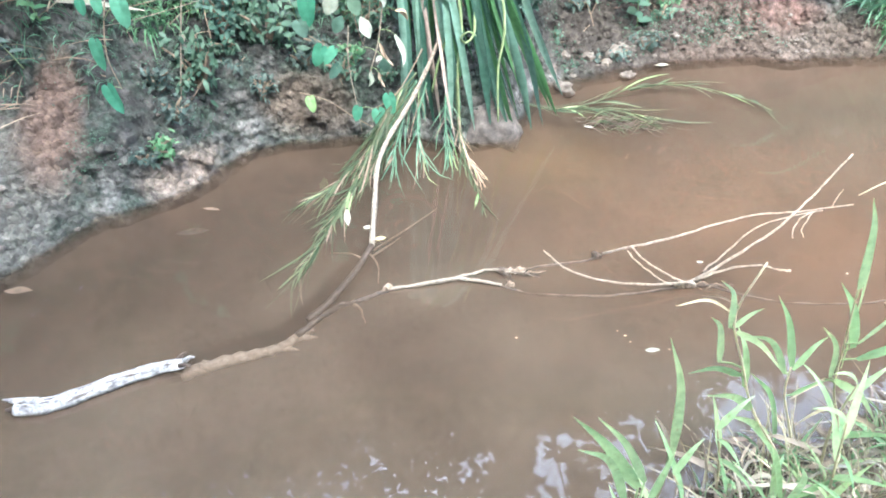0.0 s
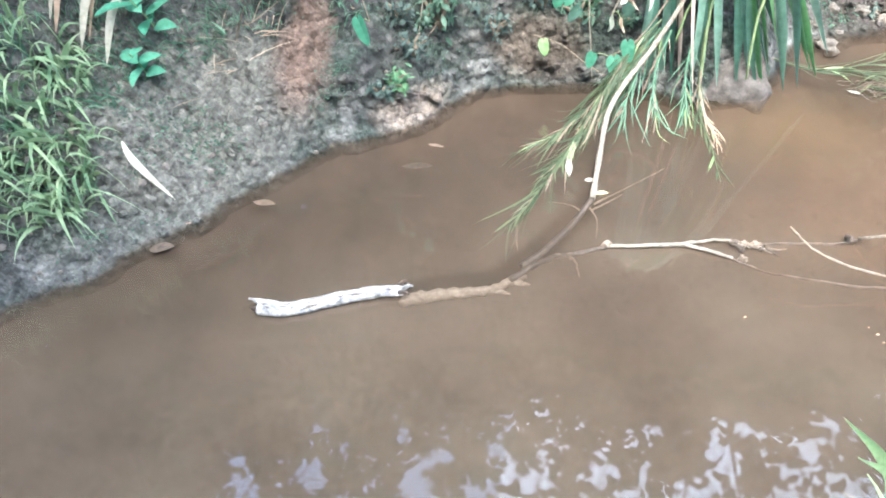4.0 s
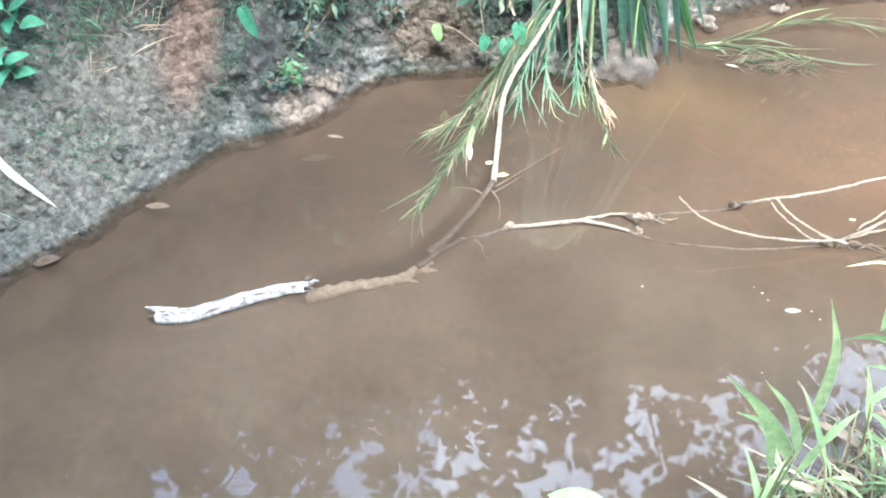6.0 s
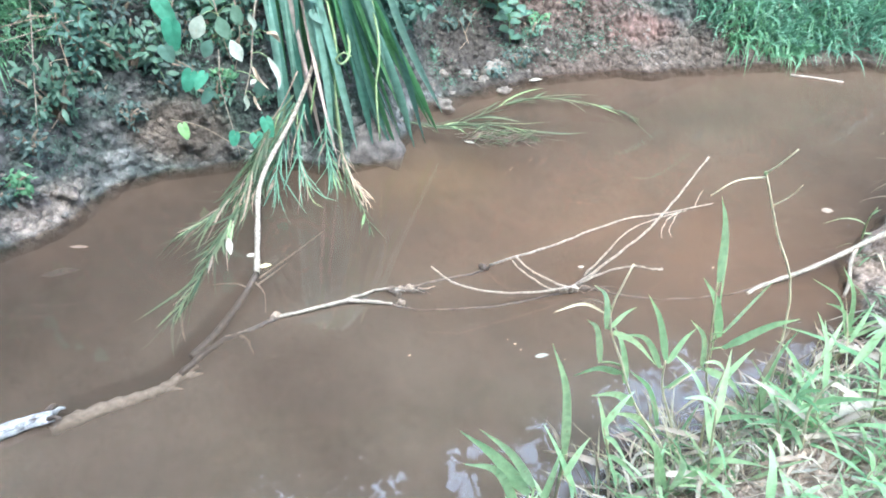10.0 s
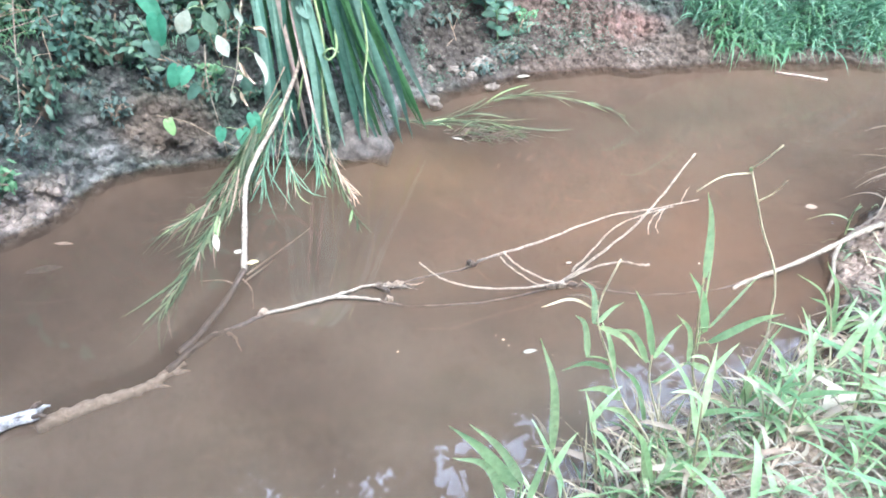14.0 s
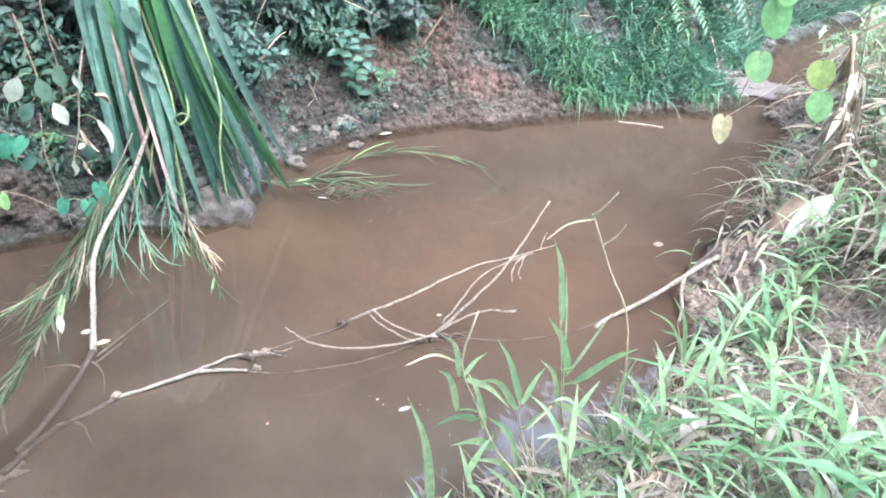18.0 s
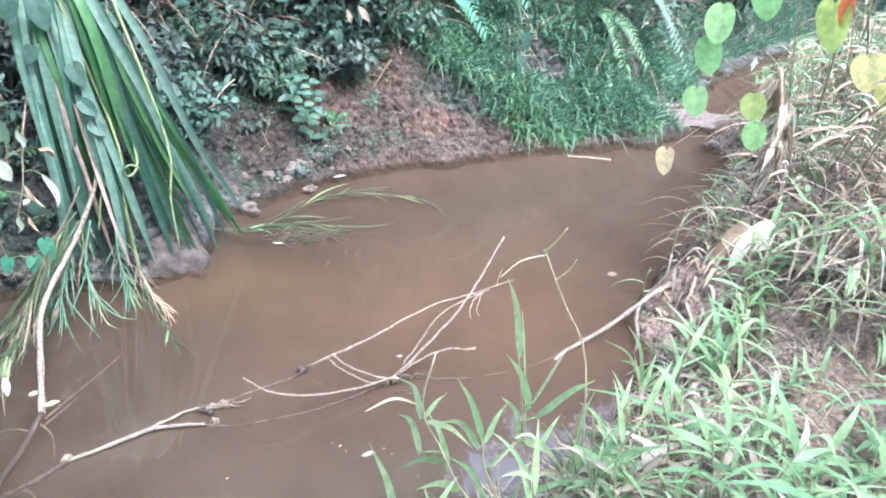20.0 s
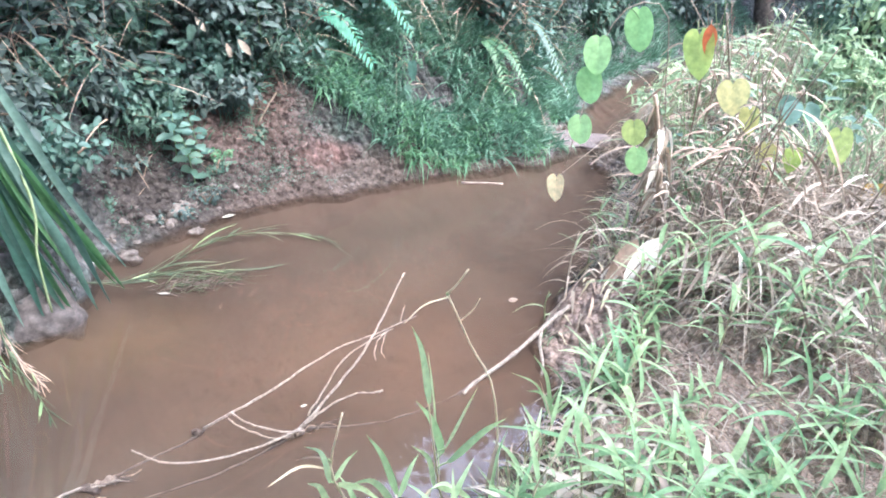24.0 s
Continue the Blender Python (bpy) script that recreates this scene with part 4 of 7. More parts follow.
def tall_plants():
    """Taller plants of the same grass, upright, where the near bank meets the water."""
    for k, (x, y, tall, n) in enumerate(((0.86, 1.0, 0.30, 6), (1.12, 1.06, 0.34, 7), (1.40, 1.14, 0.36, 7), (1.54, 1.22, 0.30, 6), (1.66, 1.20, 0.34, 7), (1.46, 0.98, 0.30, 6),
                                         (0.74, 0.84, 0.30, 6), (1.05, 0.90, 0.30, 7), (1.72, 1.08, 0.26, 6), (0.62, 0.72, 0.24, 6), (1.28, 0.95, 0.30, 6))):
        r = random.Random(840 + k)
        z = height(x, y)
        root = thing("grass_plant", (x, y, z), "upright broad-leaved grass plant with tan stem at the waterline", "grass", "broad-leaved grass on the banks")
        line = curve([(x, y, z - 0.03), (x - 0.03, y + 0.02, z + tall * 0.5), (x + r.uniform(-0.10, 0.02), y + r.uniform(-0.03, 0.05), z + tall)], 12)
        g = Geo()
        g.tube(line, taper(0.0042, 0.002, 12), 7)
        part("stem", g, CANE, root)
        for i in range(n):
            s = i / (n - 1)
            p = line[2 + int(10 * s)]
            a = i * 2.7 + r.uniform(-0.5, 0.5)
            d = Vector((math.cos(a), math.sin(a), r.uniform(0.9, 1.6) if s > 0.3 else 0.3)).normalized()
            L, fall = r.uniform(0.15, 0.24), r.uniform(0.2, 0.8)
            g = Geo()
            g.blade([p + d * L * u - UP * fall * L * u * u * 0.6 for u in [j / 9 for j in range(10)]], r.uniform(0.015, 0.023), UP - Vector((d.x, d.y, 0)) * 0.4 + Vector((0, -0.4, 0)), "blade", 0.3, r.uniform(-0.7, 0.7))
            part("leaf", g, STRAW if s < 0.3 else LITBLADE, root, "withered lower leaf" if s < 0.3 else "")


tall_plants()


def waterline_litter():
    """Bleached dead leaves and sheaths that lie flat where the near bank meets the water."""
    r = random.Random(870)
    root = thing("leaf_litter", (1.3, 1.08, 0.02), "bleached dead grass leaves heaped at the near waterline", "litter")
    for k in range(120):
        x = r.uniform(0.65, 2.0)
        y = float(np.interp(x, [0.45, 0.7, 0.95, 1.25, 1.6, 1.88, 2.0], [0.6, 0.8, 1.0, 1.12, 1.25, 1.5, 1.7])) - r.uniform(-0.05, 0.24)
        z = max(height(x, y), 0.0) + r.uniform(0.006, 0.03)
        a, L = r.uniform(0, 6.28), r.uniform(0.08, 0.22)
        d = Vector((math.cos(a), math.sin(a), 0))
        e = Vector((x, y, z)) + d * L
        m = Vector((x, y, z)) + d * L * 0.5 + Vector((-d.y, d.x, 0)) * r.uniform(-0.3, 0.3) * L + UP * r.uniform(0.0, 0.04)
        e.z = max(height(e.x, e.y), 0.0) + 0.006
        g = Geo()
        g.blade(curve([(x, y, z), m, e], 8), r.uniform(0.006, 0.018), UP + Vector((r.uniform(-0.4, 0.4), r.uniform(-0.4, 0.4), 0)), "lance", 0.3, r.uniform(-0.9, 0.9))
        part("dead_blade", g, (STRAW, WHITE, DEAD, STRAW)[k % 4], root)
    root = thing("leaf_litter", (2.25, 1.8, height(2.25, 1.8)), "dry straw and dead leaves scattered over bare soil by the root", "litter")
    for k in range(80):
        x, y = r.uniform(1.98, 2.6), r.uniform(1.55, 2.05)
        a, L = r.gauss(0.7, 0.7), r.uniform(0.06, 0.24)
        e = (x + math.cos(a) * L, y + math.sin(a) * L)
        z, ze = height(x, y), height(*e)
        if z < 0.02 or ze < 0.0:
            continue
        g = Geo()
        g.blade(curve([(x, y, z + 0.008), ((x + e[0]) / 2 + r.uniform(-0.02, 0.02), (y + e[1]) / 2, max(z, ze, height((x + e[0]) / 2, (y + e[1]) / 2)) + r.uniform(0.012, 0.04)), (e[0], e[1], ze + 0.008)], 8), r.uniform(0.005, 0.016), UP + Vector((r.uniform(-0.4, 0.4), r.uniform(-0.4, 0.4), 0)), "lance", 0.3, r.uniform(-0.9, 0.9))
        part("dead_blade", g, (STRAW, CANE, DEAD, STRAW)[k % 4], root)
    root = thing("floating_litter", (1.35, 1.25, 0), "dark bits of leaf and stem floating at the near waterline", "litter")
    for k in range(110):
        x = r.uniform(0.72, 1.95)
        y = float(np.interp(x, [0.45, 0.7, 0.95, 1.25, 1.6, 1.88, 2.0], [0.6, 0.8, 1.0, 1.12, 1.25, 1.5, 1.7])) + r.uniform(0.0, 0.26) ** 1.3
        if height(x, y) > -0.005:
            continue
        a, L = r.uniform(0, 6.28), r.uniform(0.03, 0.12)
        g = Geo()
        g.blade([(x + math.cos(a) * L * u + 0.12 * L * math.sin(3 * u + k), y + math.sin(a) * L * u, 0.004 + 0.003 * math.sin(5 * u + k)) for u in (0, 0.2, 0.4, 0.6, 0.8, 1)], r.uniform(0.003, 0.014), UP, "lance", 0.1)
        part("fragment", g, (SOAKED, DEAD, SOAKED, TWIG)[k % 4], root)


waterline_litter()

# --- driftwood in the water ---


def log():
    root = thing("log", (-0.9, 1.15, 0), "short bleached log with cracked flaking bark floating in the water", "log")
    line = curve([(-1.10, 1.065, 0.012), (-1.03, 1.075, 0.013), (-0.96, 1.11, 0.014), (-0.85, 1.18, 0.017), (-0.75, 1.235, 0.018), (-0.68, 1.262, 0.016)], 40)
    g = Geo()
    radii = [0.0265 - 0.009 * i / 40 + 0.0012 * math.sin(i * 0.9) for i in range(41)]
    sides = 16
    for i, p in enumerate(line):
        # flattened, ridged along its length
        d = (line[min(i + 1, 40)] - line[max(i - 1, 0)]).normalized()
        across = d.cross(UP).normalized()
        up = across.cross(d)
        for k in range(sides):
            a = 2 * math.pi * k / sides
            v = radii[i] * (1 + 0.07 * math.sin(3 * a + 0.06 * i) + 0.05 * math.sin(7 * a - 0.1 * i) + rnd.uniform(-0.03, 0.03))
            g.v.append(tuple(p + across * math.cos(a) * v + up * math.sin(a) * v * 0.86))
    g.f = [(i * sides + k, i * sides + (k + 1) % sides, (i + 1) * sides + (k + 1) % sides, (i + 1) * sides + k) for i in range(40) for k in range(sides)]
    g.f += [tuple(range(sides))[::-1], tuple(40 * sides + k for k in range(sides))]
    part("trunk", g, BARK, root)
    d = (line[3] - line[0]).normalized()
    for o, up, L, w in ((-0.018, 0.016, 0.055, 0.006), (-0.008, 0.019, 0.03, 0.007), (0.012, 0.008, 0.035, 0.009), (0.004, 0.0, 0.028, 0.010)):
        p = line[1] + Vector((-d.y, d.x, 0)) * -o + UP * up
        g = Geo()
        g.tube([p + d * 0.05, p, p - d * L * 0.6, p - d * L], [w, w, w * 0.8, w * 0.35], 7, 0.2)
        part("broken_end", g, BARK if up > 0.012 else SOAKED, root, "splintered rotten broken end")
    for k in range(16):
        i = 1 + (7 * k) % 34
        o = rnd.uniform(-0.95, 0.5)
        n = 3 + k % 5
        across = (line[i + 1] - line[i]).normalized().cross(UP)
        g = Geo()
        g.tube([line[min(40, i + j)] + (across * math.sin(-o) + UP * math.cos(o) * 0.86) * radii[min(40, i + j)] * 1.0 for j in range(n)], [0.0007 + 0.0016 * math.sin(math.pi * j / (n - 1)) for j in range(n)], 5, 0.3)
        part("crack", g, SOAKED, root, "dark crack in the bark")
    for k, (x, y, dx, dy) in enumerate(((-0.682, 1.268, 0.03, 0.014), (-0.69, 1.25, 0.042, -0.004), (-0.70, 1.272, 0.018, 0.024))):
        g = Geo()
        g.tube([(x, y, 0.018), (x + dx * 0.6, y + dy * 0.6, 0.030), (x + dx, y + dy, 0.024)], [0.009, 0.006, 0.003], 7, 0.2)
        part("splinter", g, (BARK, SOAKED, SOAKED)[k], root)
    for k in range(8):
        i = 3 + (9 * k) % 34
        side = (line[i + 1] - line[i]).normalized().cross(UP)
        g = Geo()
        g.leaf(line[i] + side * radii[i] * 0.7 + UP * radii[i] * 0.62, line[i + 3] - line[i] + Vector((0, 0, 0.004)), UP + side * 0.9, rnd.uniform(0.03, 0.06), rnd.uniform(0.010, 0.018), "ovate", 0.05, 0.0)
        part("bark_flake", g, BARK, root)


log()


def branch():
    root = thing("driftwood_branch", (0.2, 1.7, 0), "long forked dead branch half sunk in muddy water", "branch")

    def limb(name, pts, r0, r1, mat, n=20, sides=7, label=""):
        g = Geo()
        line = curve(pts, n)
        line = [p + Vector((rnd.gauss(0, 1), rnd.gauss(0, 1), rnd.gauss(0, 1))) * 0.0011 for p in line]
        g.tube(line, [v * (1 + 0.12 * math.sin(i * 2.1)) for i, v in enumerate(taper(r0 * (0.92 if mat is SILTED else 0.52), r1 * 0.52, n))], sides, 0.08)
        return part(name, g, mat, root, label)

    limb("sunken_trunk", [(-0.70, 1.255, -0.034), (-0.56, 1.33, -0.038), (-0.44, 1.38, -0.036), (-0.37, 1.44, -0.034), (-0.34, 1.475, -0.036)], 0.024, 0.016, SILTED, 34, 10, "silt-covered trunk just under water")
    for k in range(7):
        s = k / 6
        g = Geo()
        g.lump((-0.69 + 0.33 * s, 1.26 + 0.19 * s + rnd.uniform(-0.018, 0.018) - 0.03 * math.sin(3.1 * s), -0.030 + rnd.uniform(-0.006, 0.0)), (rnd.uniform(0.02, 0.045), rnd.uniform(0.008, 0.013), 0.004), k * 1.7, 0.4, 3)
        part("silt_clot", g, SILTED, root, "clot of silt on the sunken trunk")
    limb("soaked_limb", [(-0.38, 1.43, -0.020), (-0.28, 1.55, -0.011), (-0.2, 1.59, -0.005), (-0.11, 1.64, 0.003)], 0.021, 0.013, SOAKED, 22, 9, "dark soaked limb at the water's surface")
    limb("side_stub", [(-0.22, 1.575, -0.01), (-0.19, 1.55, -0.014), (-0.17, 1.51, -0.03)], 0.008, 0.003, SILTED, 8)
    limb("bare_limb", [(-0.13, 1.635, 0.004), (-0.11, 1.64, 0.006), (0.02, 1.675, 0.010), (0.13, 1.712, 0.012)], 0.010, 0.014, BARE, 16, 8, "peeled pale limb")
    limb("fork", [(0.12, 1.71, 0.012), (0.21, 1.752, 0.014), (0.30, 1.765, 0.012)], 0.011, 0.006, BARE, 10)
    limb("fork", [(0.12, 1.705, 0.012), (0.20, 1.70, 0.012), (0.27, 1.688, 0.008)], 0.013, 0.009, BARE, 10)
    for k in range(7):
        x, y = 0.24 + 0.02 * k, 1.765 - 0.012 * (k % 3)
        limb("splinter", [(x, y, 0.008), (x + 0.025, y - 0.012 + 0.01 * (k % 3), 0.016), (x + 0.06, y + rnd.uniform(-0.03, 0.012), 0.012)], 0.006, 0.0025, (TWIG, BARE, SOAKED)[k % 3], 6, 6)
    limb("upper_limb", [(0.30, 1.765, 0.004), (0.46, 1.82, -0.002), (0.56, 1.84, 0.004), (0.63, 1.868, 0.02)], 0.0075, 0.008, SOAKED, 16)
    limb("upper_limb", [(0.62, 1.866, 0.02), (0.7, 1.842, 0.078), (0.85, 1.87, 0.11), (0.98, 1.91, 0.14), (1.12, 1.94, 0.17), (1.24, 1.94, 0.19), (1.43, 1.96, 0.22)], 0.0095, 0.004, BARE, 26)
    limb("tall_stick", [(0.90, 1.745, 0.018), (0.99, 1.77, 0.085), (1.14, 1.84, 0.168), (1.26, 1.94, 0.22), (1.355, 2.035, 0.262), (1.45, 2.13, 0.305)], 0.010, 0.0045, BARE, 24)
    limb("knob", [(1.437, 2.117, 0.298), (1.452, 2.132, 0.306)], 0.007, 0.006, BARE, 3)
    limb("stick", [(0.94, 1.765, 0.055), (1.02, 1.81, 0.125), (1.09, 1.85, 0.185), (1.2, 1.88, 0.218), (1.3, 1.89, 0.24)], 0.0065, 0.003, BARE, 18)
    limb("twig", [(1.36, 1.95, 0.21), (1.385, 1.99, 0.23), (1.40, 2.0, 0.25)], 0.0035, 0.002, BARE, 6)
    limb("curled_twig", [(1.28, 1.89, 0.238), (1.235, 1.87, 0.225), (1.205, 1.835, 0.21), (1.195, 1.80, 0.19)], 0.0045, 0.0035, BARE, 10)
    limb("curled_twig", [(1.27, 1.888, 0.236), (1.25, 1.86, 0.22), (1.228, 1.83, 0.205), (1.23, 1.80, 0.195)], 0.004, 0.002, BARE, 10)
    limb("low_twig", [(0.40, 1.71, 0.158), (0.45, 1.68, 0.13), (0.51, 1.66, 0.11), (0.64, 1.67, 0.07), (0.79, 1.7, 0.045), (0.91, 1.742, 0.03)], 0.0045, 0.008, BARE, 22)
    limb("side_twig", [(0.91, 1.745, 0.03), (1.02, 1.77, 0.07), (1.11, 1.762, 0.098), (1.175, 1.74, 0.102)], 0.008, 0.005, BARE, 16)
    limb("knob", [(1.165, 1.742, 0.101), (1.19, 1.739, 0.104), (1.20, 1.737, 0.103)], 0.006, 0.010, BARE, 4)
    limb("cross_twig", [(0.70, 1.825, 0.10), (0.76, 1.77, 0.07), (0.85, 1.733, 0.044), (0.92, 1.73, 0.026)], 0.006, 0.007, BARE, 14)
    limb("cross_twig", [(0.69, 1.81, 0.088), (0.74, 1.765, 0.062), (0.82, 1.725, 0.03), (0.89, 1.735, 0.02)], 0.005, 0.005, BARE, 14)
    for k in range(6):
        x, y = 0.87 + 0.022 * k, 1.735 + 0.01 * (k % 2)
        limb("splinter", [(x, y, 0.006), (x + 0.03, y + rnd.uniform(-0.02, 0.02), 0.02), (x + 0.07, y + rnd.uniform(-0.03, 0.02), 0.012)], 0.005, 0.002, (TWIG, SOAKED)[k % 2], 6, 6)
    for k, (x, y, z, s) in enumerate(((0.27, 1.755, 0.012, 0.012), (0.30, 1.762, 0.010, 0.010), (0.33, 1.77, 0.008, 0.012), (0.29, 1.74, 0.006, 0.010), (0.30, 1.70, 0.006, 0.011), (0.90, 1.742, 0.014, 0.014), (0.94, 1.75, 0.012, 0.011), (0.87, 1.738, 0.01, 0.011), (-0.115, 1.642, 0.01, 0.012), (0.60, 1.862, 0.012, 0.013))):
        g = Geo()
        g.lump((x, y, z), (s * 1.3, s, s * 0.8), k * 2.3, 0.8, 3)
        part("knot", g, (SOAKED, TWIG, TWIG)[k % 3], root)
    limb("sunken_limb", [(0.27, 1.688, 0.004), (0.36, 1.672, -0.006), (0.47, 1.668, -0.003), (0.65, 1.682, -0.002), (0.8, 1.72, -0.001), (0.92, 1.752, 0.004)], 0.008, 0.008, SOAKED, 24)
    limb("sunken_limb", [(0.95, 1.755, 0.004), (1.0, 1.742, 0.0), (1.16, 1.702, -0.003), (1.32, 1.70, -0.003), (1.5, 1.725, -0.002), (1.6, 1.76, 0.004)], 0.007, 0.007, SOAKED, 24)


branch()


def root_on_bank():
    root = thing("tree_root", (1.9, 1.82, 0.05), "pale rope-like root running from the near bank into the water", "root")
    line = curve([(1.53, 1.72, -0.004), (1.6, 1.752, 0.006), (1.77, 1.79, 0.045), (1.93, 1.835, 0.095), (2.06, 1.88, 0.125), (2.16, 1.915, 0.125), (2.26, 1.93, 0.10)], 30)
    g = Geo()
    g.tube(line, [0.0066 + 0.0055 * i / 30 + 0.0016 * math.sin(i * 1.9) + 0.001 * math.sin(i * 4.3) for i in range(31)], 10, 0.14)
    part("runner", g, BARE, root)
    g = Geo()
    g.tube(curve([(1.96, 1.845, 0.10), (1.93, 1.80, 0.06), (1.91, 1.74, 0.02), (1.88, 1.70, -0.01)], 10), taper(0.008, 0.006, 10), 7, 0.1)
    part("side_root", g, BARE, root)


root_on_bank()


# --- the far bank: strap-leaved clump and what hangs round it ---
def strap_clump():
    root = thing("strap_leaf_plant", (0.08, 2.9, height(0.08, 2.95)), "clump of long blue-green strap leaves hanging down the bank", "plant")
    r = random.Random(21)
    crown = Vector((-0.13, 2.86, 1.30))
    # tips: x, y, z, width, tissue
    tips = [(-0.20, 2.58, 0.06, 0.036, STRAP), (-0.14, 2.60, 0.06, 0.040, STRAP), (-0.10, 2.62, 0.02, 0.042, STRAP), (-0.05, 2.60, 0.03, 0.030, STRAP),
            (0.02, 2.57, 0.06, 0.040, STRAP), (0.07, 2.60, 0.02, 0.046, STRAP), (0.12, 2.58, 0.10, 0.036, STRAP), (0.19, 2.60, 0.10, 0.050, STRAP),
            (0.24, 2.62, 0.08, 0.032, STRAP), (0.27, 2.63, 0.07, 0.044, STRAP), (0.31, 2.64, 0.01, 0.048, STRAPG), (0.45, 2.74, 0.12, 0.050, STRAPG),
            (0.02, 2.62, 0.28, 0.046, STRAP), (0.15, 2.66, 0.30, 0.044, STRAPG), (-0.12, 2.66, 0.33, 0.038, STRAP), (0.30, 2.72, 0.26, 0.040, STRAP),
            (0.48, 2.76, 0.08, 0.044, STRAPG), (0.42, 2.70, 0.06, 0.048, STRAP), (0.37, 2.68, 0.05, 0.046, STRAP), (0.50, 2.80, 0.16, 0.040, STRAP), (0.42, 2.74, 0.22, 0.044, STRAP), (-0.02, 2.59, 0.02, 0.030, PINK), (0.05, 2.55, -0.01, 0.026, PINK), (-0.07, 2.64, 0.30, 0.022, PINK)]
    for k in range(34):
        tips.append((r.uniform(-0.20, 0.38), 2.64 + r.uniform(0, 0.10), r.uniform(0.08, 0.45), r.uniform(0.016, 0.038), (STRAP, STRAP, STRAPG)[k % 3]))
    for k, (x, y, z, w, mat) in enumerate(tips):
        z -= 0.035
        b = crown + Vector((0.05 * (k % 5 - 2) / 2 + 0.10 * x, r.uniform(-0.05, 0.05), r.uniform(-0.06, 0.06)))
        tip = Vector((x, y, z))
        bulge = max(0.0, x) * r.uniform(-0.03, 0.12)
        out = b.lerp(tip, 0.33) + Vector((bulge * 0.8 + r.uniform(-0.03, 0.03), -0.06 - 0.06 * r.random(), 0.04))
        low = b.lerp(tip, 0.68) + Vector((bulge * 0.75 + r.uniform(-0.03, 0.03), -0.07 - 0.03 * r.random(), 0.02))
        g = Geo()
        g.blade(curve([b, out, low, tip], 20), w * 0.80, Vector((r.uniform(-0.5, 0.5), -1, 0.35)), "strap", r.choice((-0.5, 0.5, 0.35)), r.uniform(-1.3, 1.3))
        part("dry_strap_leaf" if mat is PINK else "strap_leaf", g, mat, root, "withered pinkish leaf" if mat is PINK else "")
    g = Geo()
    g.tube(curve([(0.10, 2.66, 0.62), (0.11, 2.60, 0.50), (0.08, 2.58, 0.46), (0.06, 2.56, 0.49), (0.09, 2.55, 0.52), (0.12, 2.56, 0.50)], 16), taper(0.006, 0.003, 16), 6)
    part("curled_tendril", g, STEM, root, "curled pale green tendril")
    for x0, x1, z1 in ((0.03, 0.06, 0.05), (-0.02, -0.06, 0.25), (0.20, 0.22, 0.12)):
        g = Geo()
        g.tube(curve([crown + Vector((x0, -0.1, -0.1)), (x0 + 0.02, 2.62, 0.6), ((x0 + x1) / 2, 2.58, 0.35), (x1, 2.56, z1)], 14), taper(0.006, 0.004, 14), 6)
        part("stalk", g, STEM, root)


strap_clump()


def mud_mound():
    g = Geo()
    g.lump((0.17, 2.70, 0.03), (0.15, 0.13, 0.14), 3, 0.35, 4)
    tagged(mesh_object("mud_mound", g, MUD), "grey lump of bank mud under the hanging leaves", "mud")


mud_mound()


def plume(name, stems, label, category, mat, length, count, wid, seed, spread_by=0.5, lift=0.0):
    """A leafy stalk: a stem along each line, with narrow leaves off both its sides."""
    r = random.Random(seed)
    root = thing(name, stems[0][0], label, category)
    for pts in stems:
        line = curve(pts, 24)
        g = Geo()
        g.tube(line, taper(0.0045, 0.0015, 24), 6)
        part("stalk", g, mat, root)
        for k in range(count):
            s = 0.08 + 0.90 * k / count
            i = min(23, int(s * 24))
            d = (line[i + 1] - line[i]).normalized()
            side = d.cross(UP).normalized() * (1 if k % 2 else -1)
            w = (d + side * spread_by * r.uniform(0.3, 1.2) + UP * r.uniform(-0.1, 0.25)).normalized()
            L = length * r.uniform(0.3, 1.6)
            sway = Vector((r.gauss(0, 0.18), r.gauss(0, 0.18), 0))
            p = [line[i] + w * L * u - UP * 0.22 * L * u * u + sway * L * u * u for u in (0, 0.2, 0.4, 0.6, 0.8, 1.0)]
            p = [Vector((q.x, q.y, max(q.z, 0.003 + lift * 0.5 - 0.018 * (k % 5 < 3)))) for q in p]
            g = Geo()
            g.blade(p, wid * r.uniform(0.6, 1.3), UP + Vector((r.uniform(-0.5, 0.5), r.uniform(-0.5, 0.5), 0)), "lance", 0.2)
            part("leaf", g, TWIG if r.random() < 0.15 and name == "drooping_reed" else (STEM if r.random() < 0.05 else mat), root)
    return root


plume("drooping_reed", [[(-0.12, 2.55, 0.34), (-0.23, 2.46, 0.22), (-0.31, 2.32, 0.06), (-0.36, 2.10, 0.010), (-0.40, 1.86, 0.004), (-0.455, 1.62, -0.002)],
                        [(-0.13, 2.55, 0.30), (-0.24, 2.46, 0.18), (-0.34, 2.34, 0.05), (-0.43, 2.20, 0.004), (-0.49, 2.12, -0.004)],
                        [(-0.11, 2.55, 0.30), (-0.20, 2.45, 0.17), (-0.28, 2.34, 0.04), (-0.35, 2.14, 0.002), (-0.40, 1.94, -0.004)]],
      "drooping green reed trailing its leaves in the water", "reed", FROND, 0.15, 92, 0.0074, 41, 0.27)
